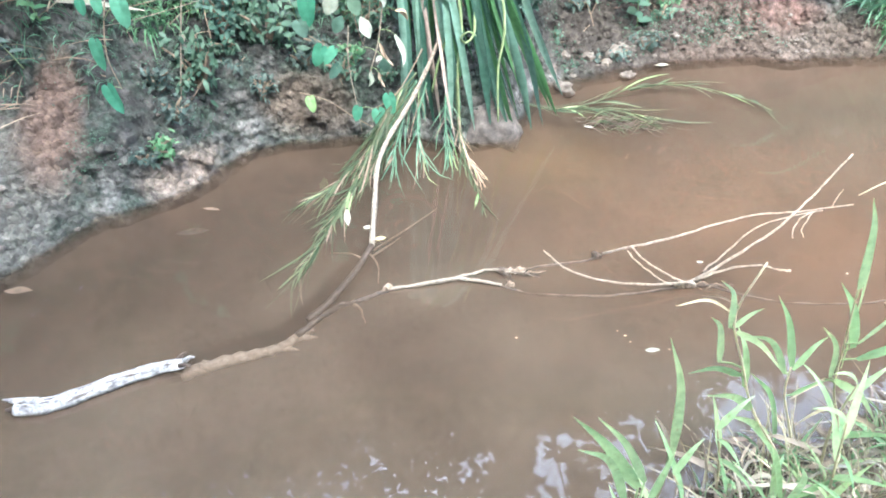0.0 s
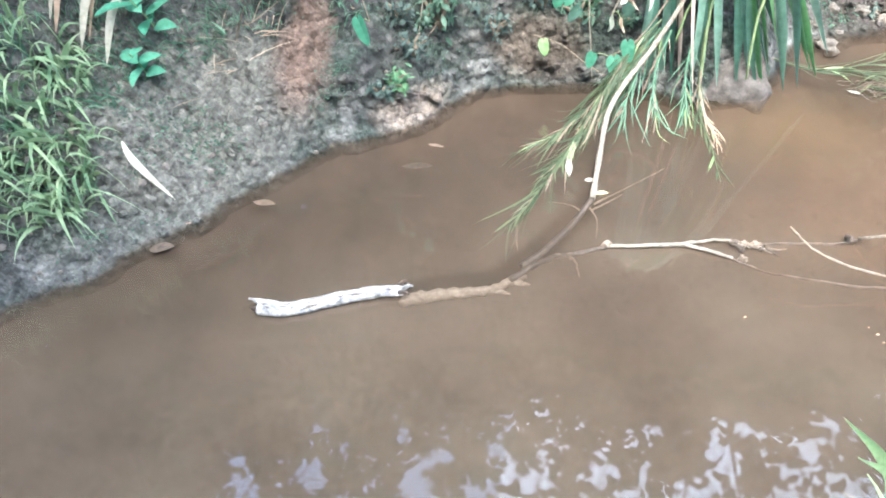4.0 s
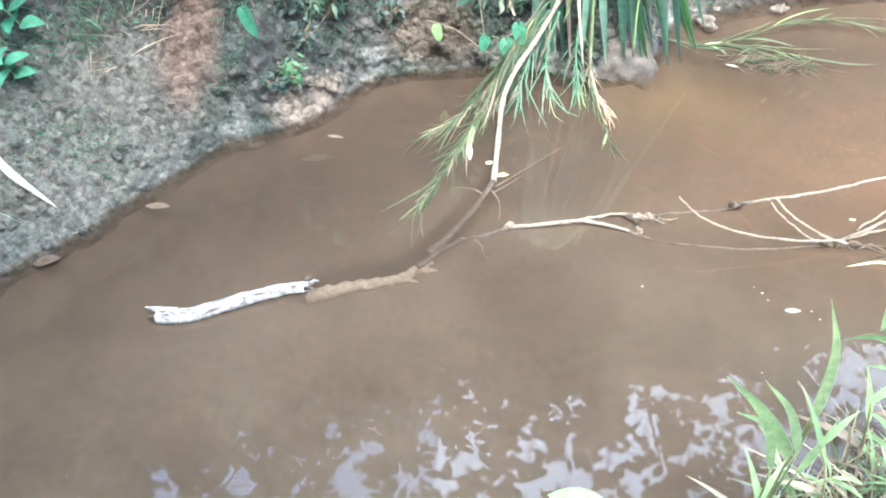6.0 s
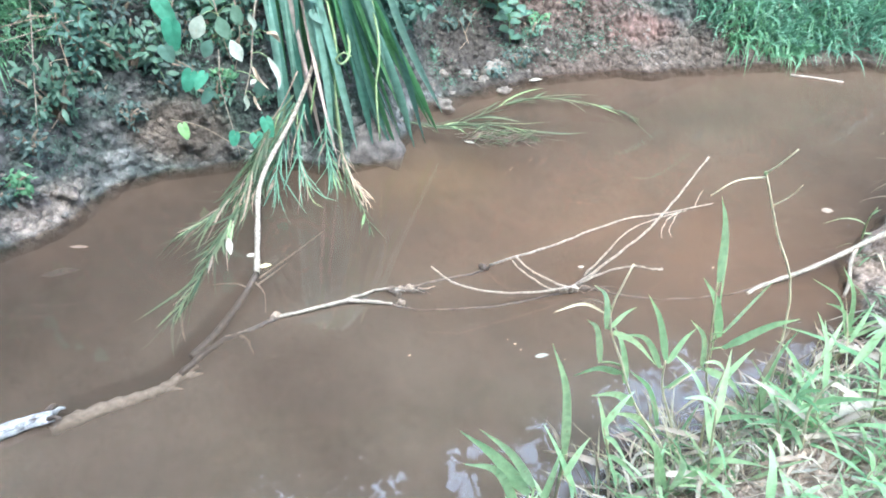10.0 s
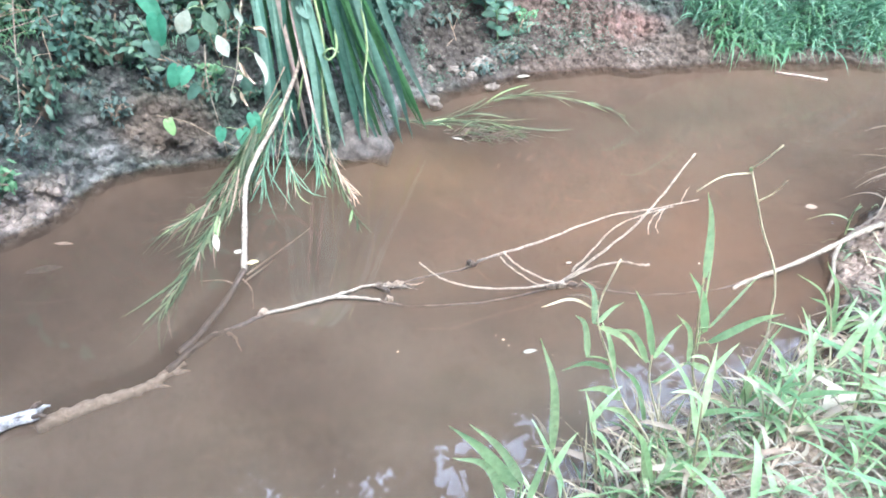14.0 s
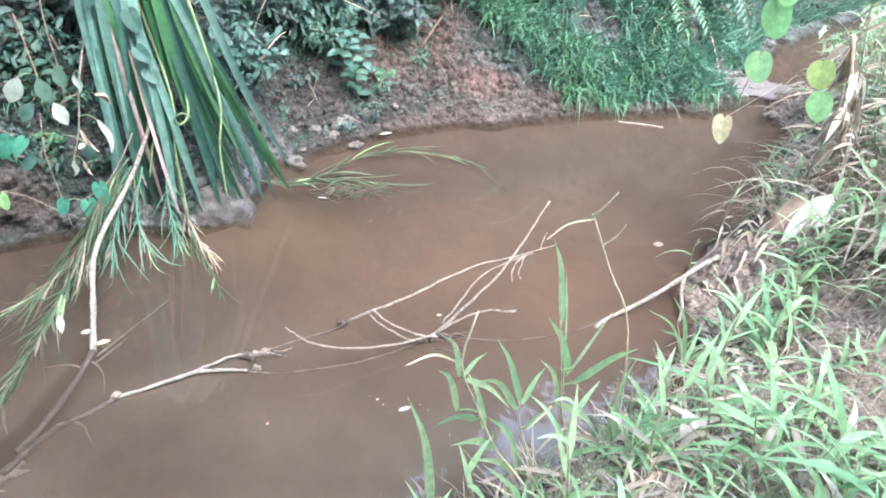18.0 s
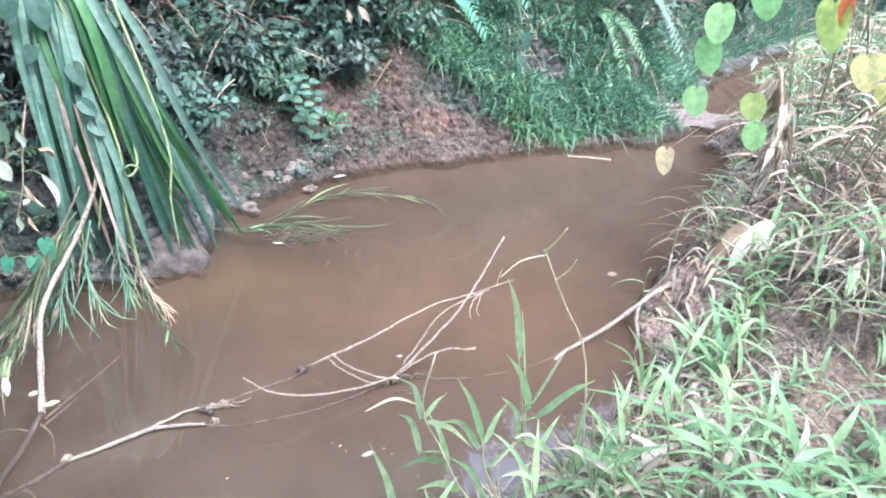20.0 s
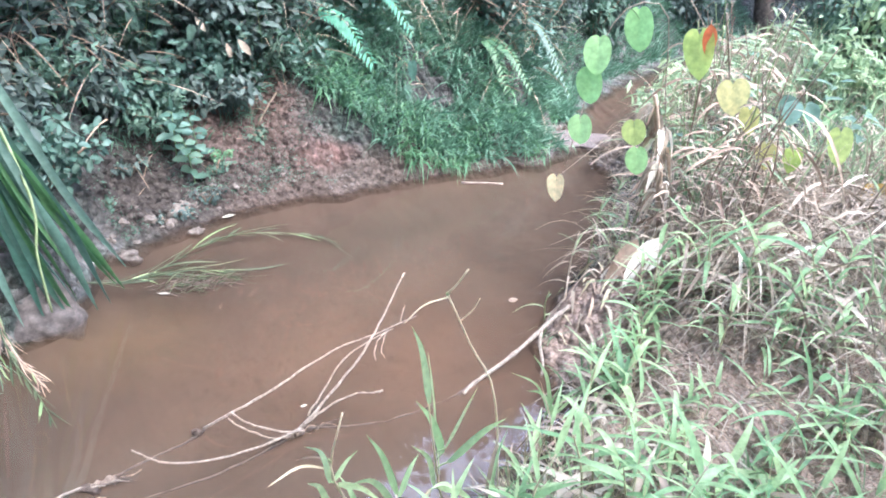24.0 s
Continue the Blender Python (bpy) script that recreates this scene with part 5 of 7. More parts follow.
plume("drooping_reed", [[(-0.10, 2.55, 0.30), (-0.16, 2.47, 0.20), (-0.19, 2.38, 0.11), (-0.20, 2.30, 0.05)],
                        [(-0.08, 2.55, 0.30), (-0.11, 2.47, 0.18), (-0.10, 2.40, 0.10), (-0.07, 2.34, 0.04)],
                        [(-0.12, 2.56, 0.30), (-0.20, 2.48, 0.19), (-0.25, 2.41, 0.10), (-0.29, 2.36, 0.04)],
                        [(0.0, 2.56, 0.26), (0.0, 2.50, 0.16), (0.02, 2.44, 0.08), (0.04, 2.40, 0.03)]],
      "tuft of thin blue-green reed leaves fanning over the water", "reed", SHADEGRASS, 0.12, 30, 0.0050, 42, 0.5)
plume("drooping_reed", [[(0.04, 2.58, 0.30), (0.05, 2.54, 0.12), (0.08, 2.44, 0.02), (0.14, 2.28, 0.004), (0.20, 2.06, 0.0)]],
      "thin reed with few leaves lying in the water", "reed", FROND, 0.10, 20, 0.008, 43, 0.32)
plume("brown_reed_head", [[(0.05, 2.56, 0.10), (0.09, 2.46, 0.03), (0.13, 2.38, 0.012), (0.17, 2.28, 0.004)]],
      "brown feathery seed head lying in the water", "reed", DEAD, 0.09, 26, 0.004, 46, 0.3)
plume("floating_frond", [[(0.32, 2.86, 0.05), (0.42, 2.87, 0.02), (0.54, 2.87, 0.018), (0.70, 2.95, 0.03), (0.86, 3.06, 0.04), (1.05, 3.12, 0.04)],
                         [(0.50, 2.865, 0.02), (0.66, 2.87, 0.02), (0.80, 2.86, 0.02), (0.92, 2.80, 0.014)]],
      "green grassy frond floating on the water", "frond", FROND, 0.26, 20, 0.0085, 44, 0.35, 0.018)
plume("floating_frond", [[(0.84, 3.05, 0.03), (1.0, 3.11, 0.035), (1.2, 3.09, 0.03), (1.36, 3.02, 0.025), (1.48, 2.94, 0.012)]],
      "yellowing frond tip floating on the water", "frond", FROND, 0.20, 12, 0.009, 45, 0.3, 0.018)


def dead_mat():
    r = random.Random(51)
    root = thing("dead_grass_mat", (0.76, 2.77, 0), "matted dark dead grass floating by the frond", "litter")
    for k in range(100):
        x, y = 0.74 + r.gauss(0, 0.085), 2.76 + r.gauss(0, 0.03)
        a = r.uniform(-0.7, 0.7)
        L = r.uniform(0.04, 0.11)
        g = Geo()
        g.blade([(x + math.cos(a) * L * u, y + math.sin(a) * L * u + 0.02 * u * u, 0.010 + 0.016 * math.sin(3 * u + k)) for u in (0, 0.25, 0.5, 0.75, 1)], 0.007, UP, "lance")
        part("dead_blade", g, SOAKED if k % 3 else FROND, root)


dead_mat()


def pale_stem():
    root = thing("pale_stem", (-0.21, 1.86, 0), "bare whitish stem bending from the bank into the water", "stem")
    g = Geo()
    line = curve([(-0.21, 1.862, -0.004), (-0.228, 2.05, 0.051), (-0.24, 2.22, 0.11), (-0.215, 2.36, 0.15), (-0.158, 2.45, 0.222), (-0.115, 2.52, 0.284), (-0.04, 2.6, 0.44), (0.02, 2.68, 0.66)], 34)
    g.tube(line, [0.0105 + 0.0012 * math.sin(i * 1.7) - 0.00006 * i for i in range(35)], 8, 0.07)
    part("stem", g, BARE, root)
    g = Geo()
    g.tube(curve([(-0.21, 1.864, 0.0), (-0.25, 1.73, -0.014), (-0.31, 1.58, -0.018), (-0.36, 1.50, -0.02)], 14), taper(0.011, 0.013, 14), 8, 0.08)
    part("sunken_stem", g, SOAKED, root, "soaked dark stem under water")
    for a, b in (((-0.20, 1.82, -0.012), (-0.12, 1.95, -0.03)), ((-0.22, 1.84, -0.012), (-0.16, 1.70, -0.03)), ((-0.23, 1.80, -0.012), (-0.36, 1.83, -0.02)), ((-0.2, 1.85, -0.01), (0.0, 2.12, -0.02))):
        g = Geo()
        m = Vector(a).lerp(Vector(b), 0.5) + Vector((0.015, 0.01, 0.004))
        g.tube(curve([a, m, b], 8), taper(0.004, 0.002, 8), 5)
        part("rootlet", g, SILTED, root)


pale_stem()


def vine(name, line, leaves, label, mat, stem=TWIG, r0=0.003, shape="heart", group=""):
    """A climber: a thin stem and broad leaves. leaves: x, y, z of the base, way of the tip, length, width."""
    root = thing(name, line[0], label, "vine", group)
    g = Geo()
    g.tube(curve(line, 16), taper(r0, r0 * 0.6, 16), 6)
    part("stem", g, stem, root)
    st = curve(line, 16)
    for k, (x, y, z, wx, wz, L, w) in enumerate(leaves):
        b = Vector((x, y, z))
        near = min(st, key=lambda q: (q - b).length)
        g = Geo()
        g.tube(curve([near, near.lerp(b, 0.5) + UP * 0.012, b], 6), taper(0.0016, 0.0012, 6), 5)
        part("leaf_stalk", g, STEM, root)
        g = Geo()
        if name == "withered_vine":
            way = Vector((wx, -0.2, wz)).normalized()
            bend = Vector((rnd.uniform(-0.5, 0.5), -0.4, rnd.uniform(0.0, 0.5)))
            g.blade([b + way * L * u + bend * L * u * u * 0.5 for u in [i / 8 for i in range(9)]], w * 0.7, (rnd.uniform(-0.5, 0.5), -1, 0.4), "lance", rnd.uniform(0.7, 1.3), rnd.uniform(-2.6, 2.6))
            part("leaf", g, mat[k % len(mat)], root)
            continue
        g.leaf(b, (wx, -0.25, wz), (rnd.uniform(-0.3, 0.3) - (0.95 if x > 1.5 else 0.0), -1.0 if x < 1.5 else -0.65, 0.5), L, w, shape, rnd.uniform(0.08, 0.3), rnd.uniform(0.05, 0.2))
        part("leaf", g, mat[k % len(mat)], root)


vine("heart_leaf_vine", [(-0.50, 2.66, 0.80), (-0.53, 2.56, 0.66), (-0.55, 2.52, 0.52), (-0.47, 2.52, 0.45), (-0.42, 2.5, 0.30)],
     [(-0.55, 2.53, 0.71, 0.5, -1, 0.11, 0.085), (-0.52, 2.51, 0.635, -0.1, -1, 0.12, 0.10), (-0.56, 2.5, 0.555, 0.3, -1, 0.075, 0.075), (-0.49, 2.5, 0.45, -0.5, -1, 0.10, 0.075),
      (-0.44, 2.49, 0.45, -0.5, -0.6, 0.085, 0.055), (-0.43, 2.49, 0.38, -0.7, -0.8, 0.075, 0.055)], "climber with broad blue-green heart-shaped leaves on the bank", (HEART, HEART, BLUE))
vine("heart_leaf_vine", [(-0.10, 2.6, 0.42), (-0.16, 2.53, 0.32), (-0.22, 2.49, 0.25), (-0.30, 2.49, 0.20)],
     [(-0.225, 2.47, 0.265, 0.15, -1, 0.10, 0.068), (-0.27, 2.46, 0.20, 0.2, -1, 0.098, 0.078), (-0.36, 2.48, 0.20, -0.3, -0.9, 0.07, 0.06)], "fresh green heart-shaped leaves by the pale stem", (HEART,))
vine("heart_leaf_vine", [(-0.62, 2.54, 0.235), (-0.50, 2.52, 0.215), (-0.40, 2.5, 0.16), (-0.30, 2.5, 0.10)], [(-0.565, 2.5, 0.225, 0.15, -1, 0.075, 0.055)], "single pale green leaf on a thin runner", (ROUND,))
vine("heart_leaf_vine", [(-1.20, 2.5, 0.9), (-1.17, 2.26, 0.72), (-1.16, 2.15, 0.58), (-1.13, 2.12, 0.46)],
     [(-1.165, 2.12, 0.62, -0.02, -1, 0.115, 0.078), (-1.15, 2.08, 0.47, 0.35, -1, 0.115, 0.075), (-1.05, 2.15, 0.76, 0.1, -1, 0.11, 0.075), (-1.22, 2.2, 0.74, 0, -1, 0.06, 0.05), (-1.16, 2.2, 0.745, 0, -1, 0.06, 0.05)],
     "climber with large bright green heart-shaped leaves", (HEART,))
vine("heart_leaf_vine", [(-2.36, 1.62, 0.75), (-2.25, 1.52, 0.60), (-2.24, 1.49, 0.48), (-2.24, 1.46, 0.38)],
     [(-2.27, 1.48, 0.60, -0.2, -1, 0.09, 0.07), (-2.17, 1.48, 0.60, 0.3, -0.8, 0.08, 0.06), (-2.20, 1.47, 0.53, 0.6, -1, 0.08, 0.06), (-2.24, 1.45, 0.40, 0.1, -1, 0.11, 0.075)], "vine with dull blue-green leaves over the grass", (BLUE, BLUE, HEART))
vine("withered_vine", [(-0.20, 2.75, 0.82), (-0.24, 2.6, 0.64), (-0.27, 2.55, 0.46), (-0.31, 2.53, 0.34)],
     [(-0.20, 2.55, 0.50, 0.5, -1, 0.13, 0.042), (-0.26, 2.53, 0.47, 0.6, -1, 0.10, 0.030), (-0.30, 2.53, 0.35, -0.35, -1, 0.075, 0.035), (-0.27, 2.52, 0.35, 0.5, -1, 0.07, 0.03), (-0.25, 2.52, 0.42, -0.4, -0.2, 0.035, 0.03),
      (-0.19, 2.55, 0.60, 0.8, -0.5, 0.06, 0.04), (-0.25, 2.58, 0.66, 0.2, -1, 0.08, 0.04)], "withered vine with pale curled leaves", (SAGE, DEAD, SAGE, DEAD), BARE, 0.004, "lance")
vine("grey_leaf_creeper", [(-0.44, 2.75, 0.82), (-0.38, 2.62, 0.66), (-0.36, 2.58, 0.54), (-0.33, 2.56, 0.44)],
     [(-0.42, 2.56, 0.66, -0.4, -0.8, 0.10, 0.06), (-0.36, 2.55, 0.66, 0.3, -1, 0.09, 0.055), (-0.40, 2.55, 0.57, -0.5, -0.8, 0.08, 0.05), (-0.33, 2.55, 0.57, 0.4, -0.9, 0.09, 0.05), (-0.30, 2.56, 0.70, 0.3, -1, 0.08, 0.05), (-0.25, 2.55, 0.40, 0.1, -1, 0.06, 0.05)],
     "creeper with dull grey-green leaves", (SAGE, WEED, BLUE), TWIG, 0.003, "lance")
# upper part, seen once the view lifts
vine("bluish_creeper", [(-0.20, 2.9, 1.35), (-0.12, 2.74, 1.0), (-0.05, 2.68, 0.8), (-0.02, 2.64, 0.62)],
     [(-0.20, 2.66, 1.08, -0.2, -1, 0.10, 0.085), (-0.12, 2.66, 1.06, 0.2, -1, 0.11, 0.09), (-0.04, 2.62, 0.86, 0.3, -1, 0.09, 0.08), (-0.03, 2.60, 0.74, 0.6, -0.7, 0.075, 0.065), (-0.01, 2.60, 0.66, 0.6, -0.7, 0.07, 0.065), (-0.16, 2.64, 0.92, -0.5, -1, 0.07, 0.06)],
     "bluish-green climber beside the strap leaves", (BLUE,))

# thin hanging runners
for k, pts in enumerate(([(-1.02, 2.75, 0.95), (-1.03, 2.52, 0.6), (-1.05, 2.40, 0.36), (-1.07, 2.36, 0.22)], [(-0.95, 2.8, 0.95), (-0.96, 2.58, 0.62), (-0.93, 2.48, 0.45), (-1.0, 2.40, 0.30), (-1.12, 2.34, 0.20)],
                         [(-0.40, 2.62, 0.50), (-0.395, 2.54, 0.38), (-0.375, 2.52, 0.20), (-0.36, 2.5, 0.08)], [(-1.75, 2.5, 0.62), (-1.35, 2.45, 0.60), (-0.95, 2.55, 0.66)], [(-1.7, 2.45, 0.54), (-1.3, 2.42, 0.56), (-0.9, 2.6, 0.62)],
                         [(-1.72, 2.05, 0.42), (-1.6, 2.03, 0.46), (-1.5, 2.1, 0.52)], [(-1.84, 2.0, 0.40), (-1.70, 2.02, 0.43)], [(-0.30, 2.9, 1.2), (-0.33, 2.7, 0.9), (-0.30, 2.60, 0.6), (-0.33, 2.55, 0.45)])):
    g = Geo()
    g.tube(curve(pts, 18), taper(0.003, 0.0018, 18), 6)
    ob = tagged(mesh_object("runner", g, TWIG if k % 2 else BARE), "thin dry runner hanging on the bank", "stem", "dry runners on the bank")


def loose_leaf(at, way, facing, L, w, mat, label, shape="ovate", curl=0.1, name="fallen_leaf", lift=0.0):
    g = Geo()
    g.leaf(Vector(at) + UP * lift, way, facing, L, w, shape, 0.15, curl)
    tagged(mesh_object(name, g, mat), label, "leaf")


loose_leaf((-1.0, 2.47, 0.44), (0.6, -0.2, -1), (0, -1, 0.5), 0.10, 0.042, DEAD, "brown dead leaf caught on the bank")
loose_leaf((-1.05, 2.5, 0.50), (0.1, -0.2, -1), (0, -1, 0.4), 0.035, 0.025, WHITE, "tiny pale leaf on the bank")
loose_leaf((-0.345, 2.06, 0.006), (0.25, -0.9, 0), UP, 0.105, 0.026, WHITE, "whitish leaf floating near the pale stem", "lance", 0.0)
loose_leaf((-0.26, 1.955, 0.005), (1, 0.1, 0), UP, 0.04, 0.022, WHITE, "small pale leaf floating by the stem", "ovate", 0.0)
loose_leaf((-0.21, 1.89, 0.006), (1, 0.25, 0), UP, 0.05, 0.022, PALE, "small pale leaf floating at the stem", "lance", 0.0)
loose_leaf((-0.91, 2.02, 0.005), (1, -0.1, 0), UP, 0.075, 0.018, DEAD, "yellow-brown leaf floating near the bank", "lance", -0.03)
loose_leaf((-0.98, 1.90, -0.03), (1, 0.25, 0), UP, 0.13, 0.04, SOAKED, "sunken leaf under muddy water", "lance", 0.0)
loose_leaf((2.04, 2.19, 0.006), (1, -0.1, 0), UP, 0.05, 0.035, TWIG, "brown leaf floating on the water", "ovate", -0.05)
loose_leaf((-1.66, 1.19, 0.004), (1, 0.35, 0.05), UP, 0.10, 0.05, SOAKED, "wet brown leaf at the waterline", "ovate", -0.05)
loose_leaf((-1.62, 1.345, 0.012), (1, 0.2, 0.1), UP, 0.06, 0.035, DEAD, "tan leaf at the waterline", "ovate")
loose_leaf((-1.44, 1.53, -0.008), (1, 0.12, 0), UP, 0.10, 0.035, DEAD, "half-sunken leaf beside the bank", "lance", 0.0)
loose_leaf((0.96, 3.55, 0.07), (0.5, -0.9, -0.3), (0, -0.5, 1), 0.09, 0.04, WHITE, "bleached leaf on the mud", "lance")
loose_leaf((1.0, 3.36, 0.01), (1, 0.2, 0), UP, 0.08, 0.03, WHITE, "pale leaf at the waterline", "lance", 0.0)
loose_leaf((0.60, 2.74, 0.01), (0.9, -0.3, 0), UP, 0.06, 0.016, WHITE, "sliver of pale leaf on the floating mat", "lance", 0.0)
loose_leaf((0.955, 1.865, 0.006), (1, 0.1, 0), UP, 0.022, 0.014, WHITE, "tiny pale flake floating by the branch", "round", 0.0)
loose_leaf((1.45, 1.85, 0.005), (1, 0.3, 0), UP, 0.010, 0.008, WHITE, "tiny pale flake floating near the root", "round", 0.0)

loose_leaf((0.72, 1.445, 0.005), (1, 0.15, 0), UP, 0.048, 0.017, WHITE, "torn pale leaf floating in open water", "ovate", 0.0)
for x, y, size in ((0.66, 1.50, 0.016), (0.675, 1.475, 0.012), (0.79, 1.455, 0.014), (0.64, 1.52, 0.010), (0.32, 1.46, 0.016), (0.81, 1.43, 0.010)):
    loose_leaf((x, y, 0.005), (1, rnd.uniform(-0.6, 0.6), 0), UP, size * 0.6, size * 0.35, DEAD, "tiny pale leaf flake floating on the water", "ovate", 0.0)

# pale split stick on the silt
g = Geo()
g.blade(curve([(-1.87, 1.45, height(-1.87, 1.45) + 0.035), (-1.82, 1.415, height(-1.77, 1.42) * 0.5 + height(-1.87, 1.45) * 0.5 + 0.03), (-1.76, 1.395, height(-1.76, 1.40) + 0.03), (-1.68, 1.40, height(-1.68, 1.40) + 0.015)], 18), 0.028, UP + Vector((0.2, -0.5, 0)), "lance", 0.25)
tagged(mesh_object("husk", g, WHITE), "pale curved leaf husk lying on grey silt", "husk")
# floating stick by the far grass
g = Geo()
g.tube(curve([(2.50, 3.45, 0.004), (2.62, 3.41, 0.006), (2.76, 3.36, 0.004)], 8), taper(0.007, 0.006, 8), 7, 0.1)
tagged(mesh_object("stick", g, BARE), "straight pale stick floating by the grass", "stick")
# twig across the clay
for pts in ([(1.32, 3.86, 0.36), (1.44, 3.92, 0.44), (1.55, 3.98, 0.52)], [(1.18, 3.96, 0.50), (1.36, 3.97, 0.5)]):
    g = Geo()
    pts = [(x, y, height(x, y) + 0.015) for x, y, z in pts]
    g.tube(curve(pts, 8), taper(0.006, 0.004, 8), 6, 0.1)
    tagged(mesh_object("twig", g, TWIG), "dry twig lying across bare clay", "twig")


def stones():
    r = random.Random(81)
    spots = [(0.54, 3.10, 0.045), (0.80, 3.40, 0.055), (0.53, 3.33, 0.028), (0.86, 3.27, 0.03), (0.84, 3.43, 0.05), (0.75, 3.33, 0.03), (0.47, 3.2, 0.022), (0.66, 3.36, 0.03), (1.12, 3.56, 0.03), (0.93, 3.47, 0.025),
             (-1.55, 1.62, 0.02), (-1.24, 2.05, 0.035), (-1.30, 2.02, 0.03), (-0.98, 2.24, 0.05), (-1.05, 2.16, 0.04), (-1.85, 1.22, 0.02), (-1.9, 1.08, 0.02), (-0.60, 2.57, 0.045), (-0.55, 2.575, 0.03), (-0.40, 2.61, 0.04)]
    for k, (x, y, s) in enumerate(spots):
        s *= 0.88
        g = Geo()
        z = max(height(x, y), -0.01)
        g.lump((x, y, z + s * 0.25), (s * r.uniform(0.8, 1.3), s * r.uniform(0.7, 1.0), s * r.uniform(0.6, 0.85)), k * 3.7, 0.95, 3)
        tagged(mesh_object("stone", g, STONE if k < 10 else SOIL), "pale mud-coated stone at the waterline", "stone", "stones along the waterline")
    for k in range(90):
        x = r.uniform(-2.0, 2.2)
        y = float(np.interp(x, [p[0] for p in FAR[2:]], [p[1] for p in FAR[2:]])) + r.uniform(0.02, 0.30)
        s = r.uniform(0.006, 0.016)
        g = Geo()
        g.lump((x, y, height(x, y) + s * 0.2), (s * r.uniform(0.8, 1.4), s, s * 0.75), k * 1.9 + 50, 0.5, 2)
        tagged(mesh_object("soil_clod", g, STONE if k % 3 == 0 else SOIL), "crumb of dried soil on the bank", "clod", "soil crumbs on the bank")


def crumbs():
    """Loose crumbs of dried soil, too many to count."""
    q = np.random.default_rng(83)
    v = np.array([(1, 0, 0), (-1, 0, 0), (0, 1, 0), (0, -1, 0), (0, 0, 1), (0, 0, -1), (0.6, 0.6, 0.5), (-0.6, 0.6, 0.5), (-0.6, -0.6, 0.5), (0.6, -0.6, 0.5)])
    f = np.array([(4, 9, 6, 4), (4, 6, 7, 4), (4, 7, 8, 4), (4, 8, 9, 4), (9, 0, 6, 9), (6, 2, 7, 6), (7, 1, 8, 7), (8, 3, 9, 8), (9, 3, 0, 9), (0, 2, 6, 0), (2, 1, 7, 2), (1, 3, 8, 1)])[:, :3]
    for name, p, mat in (("soil_crumbs", spread(34000, -2.4, 2.2, 0.8, 4.4, True, 0.015, 0.75, 84, -0.15, 4.0), SOIL), ("silt_crumbs", spread(5000, -2.3, 1.9, 0.8, 4.2, True, 0.01, 0.20, 85, 0.05, 4.0), STONE)):
        n = len(p)
        s = 0.0045 + 0.014 * q.uniform(0, 1, n) ** 2.5
        w = v[None] * (s[:, None] * q.uniform(0.7, 1.3, (n, 3)))[:, None, :] * q.uniform(0.75, 1.2, (n, len(v), 1))
        a = q.uniform(0, 6.28, n)
        x = w[:, :, 0] * np.cos(a)[:, None] - w[:, :, 1] * np.sin(a)[:, None]
        y = w[:, :, 0] * np.sin(a)[:, None] + w[:, :, 1] * np.cos(a)[:, None]
        V = np.stack([x, y, w[:, :, 2]], -1) + p[:, None, :]
        F = f[None] + (np.arange(n) * len(v))[:, None, None]
        stuff(name, [(V.reshape(-1, 3), F.reshape(-1, 3))], mat, "loose crumbs of dried soil on the bank", "soil crumbs")


def sandbar(at, radii, label, seed):
    """A low spit of gravelly sand in the narrow channel, with pebbles on it."""
    r = random.Random(seed)
    root = thing("sandbar", (at[0], at[1], 0), label, "sand")
    g = Geo()
    g.lump((at[0], at[1], -0.004), (radii[0], radii[1], 0.035), seed, 0.5, 5)
    part("sand", g, SAND, root)
    for k in range(46):
        a, d = r.uniform(0, 6.28), r.uniform(0.2, 1.1)
        size = r.uniform(0.007, 0.020)
        g = Geo()
        g.lump((at[0] + math.cos(a) * radii[0] * d, at[1] + math.sin(a) * radii[1] * d, max(0.003, 0.03 * (1 - d * d))), (size * r.uniform(0.9, 1.5), size, size * 0.7), k * 1.3 + seed, 0.6, 1)
        part("pebble", g, (STONE, SAND, MUD)[k % 3], root)


stones()
crumbs()
sandbar((3.78, 3.97), (0.30, 0.17), "pale spit of gravelly sand below the far grass", 31)
sandbar((3.92, 3.50), (0.30, 0.11), "pale pinkish spit of sand from the near bank", 32)


# --- ferns and broad-leaved herbs on the far bank ---
def fern(at, tips, label, mat=HEART, leaflet=0.055):
    root = thing("fern", at, label, "fern", "ferns on the far bank")
    for k, tip in enumerate(tips):
        a, e = Vector(at), Vector(tip)
        line = curve([a, a.lerp(e, 0.5) + UP * 0.10, e], 20)
        g = Geo()
        g.tube(line, taper(0.003, 0.0012, 20), 5)
        rachis = part("frond", g, STEM, root)
        for i in range(3, 20):
            d = (line[min(i + 1, 20)] - line[i - 1]).normalized()
            L = leaflet * (1.15 - abs(i / 20 - 0.45))
            for s in (-1, 1):
                side = d.cross(Vector((0, -0.5, 1))).normalized() * s
                g = Geo()
                w = (side + d * 0.55).normalized()
                g.blade([line[i] + w * L * u - UP * 0.25 * L * u * u for u in (0, 0.3, 0.6, 1)], L * 0.30, (0, -0.5, 1), "lance", 0.15)
                part("leaflet", g, mat, rachis)


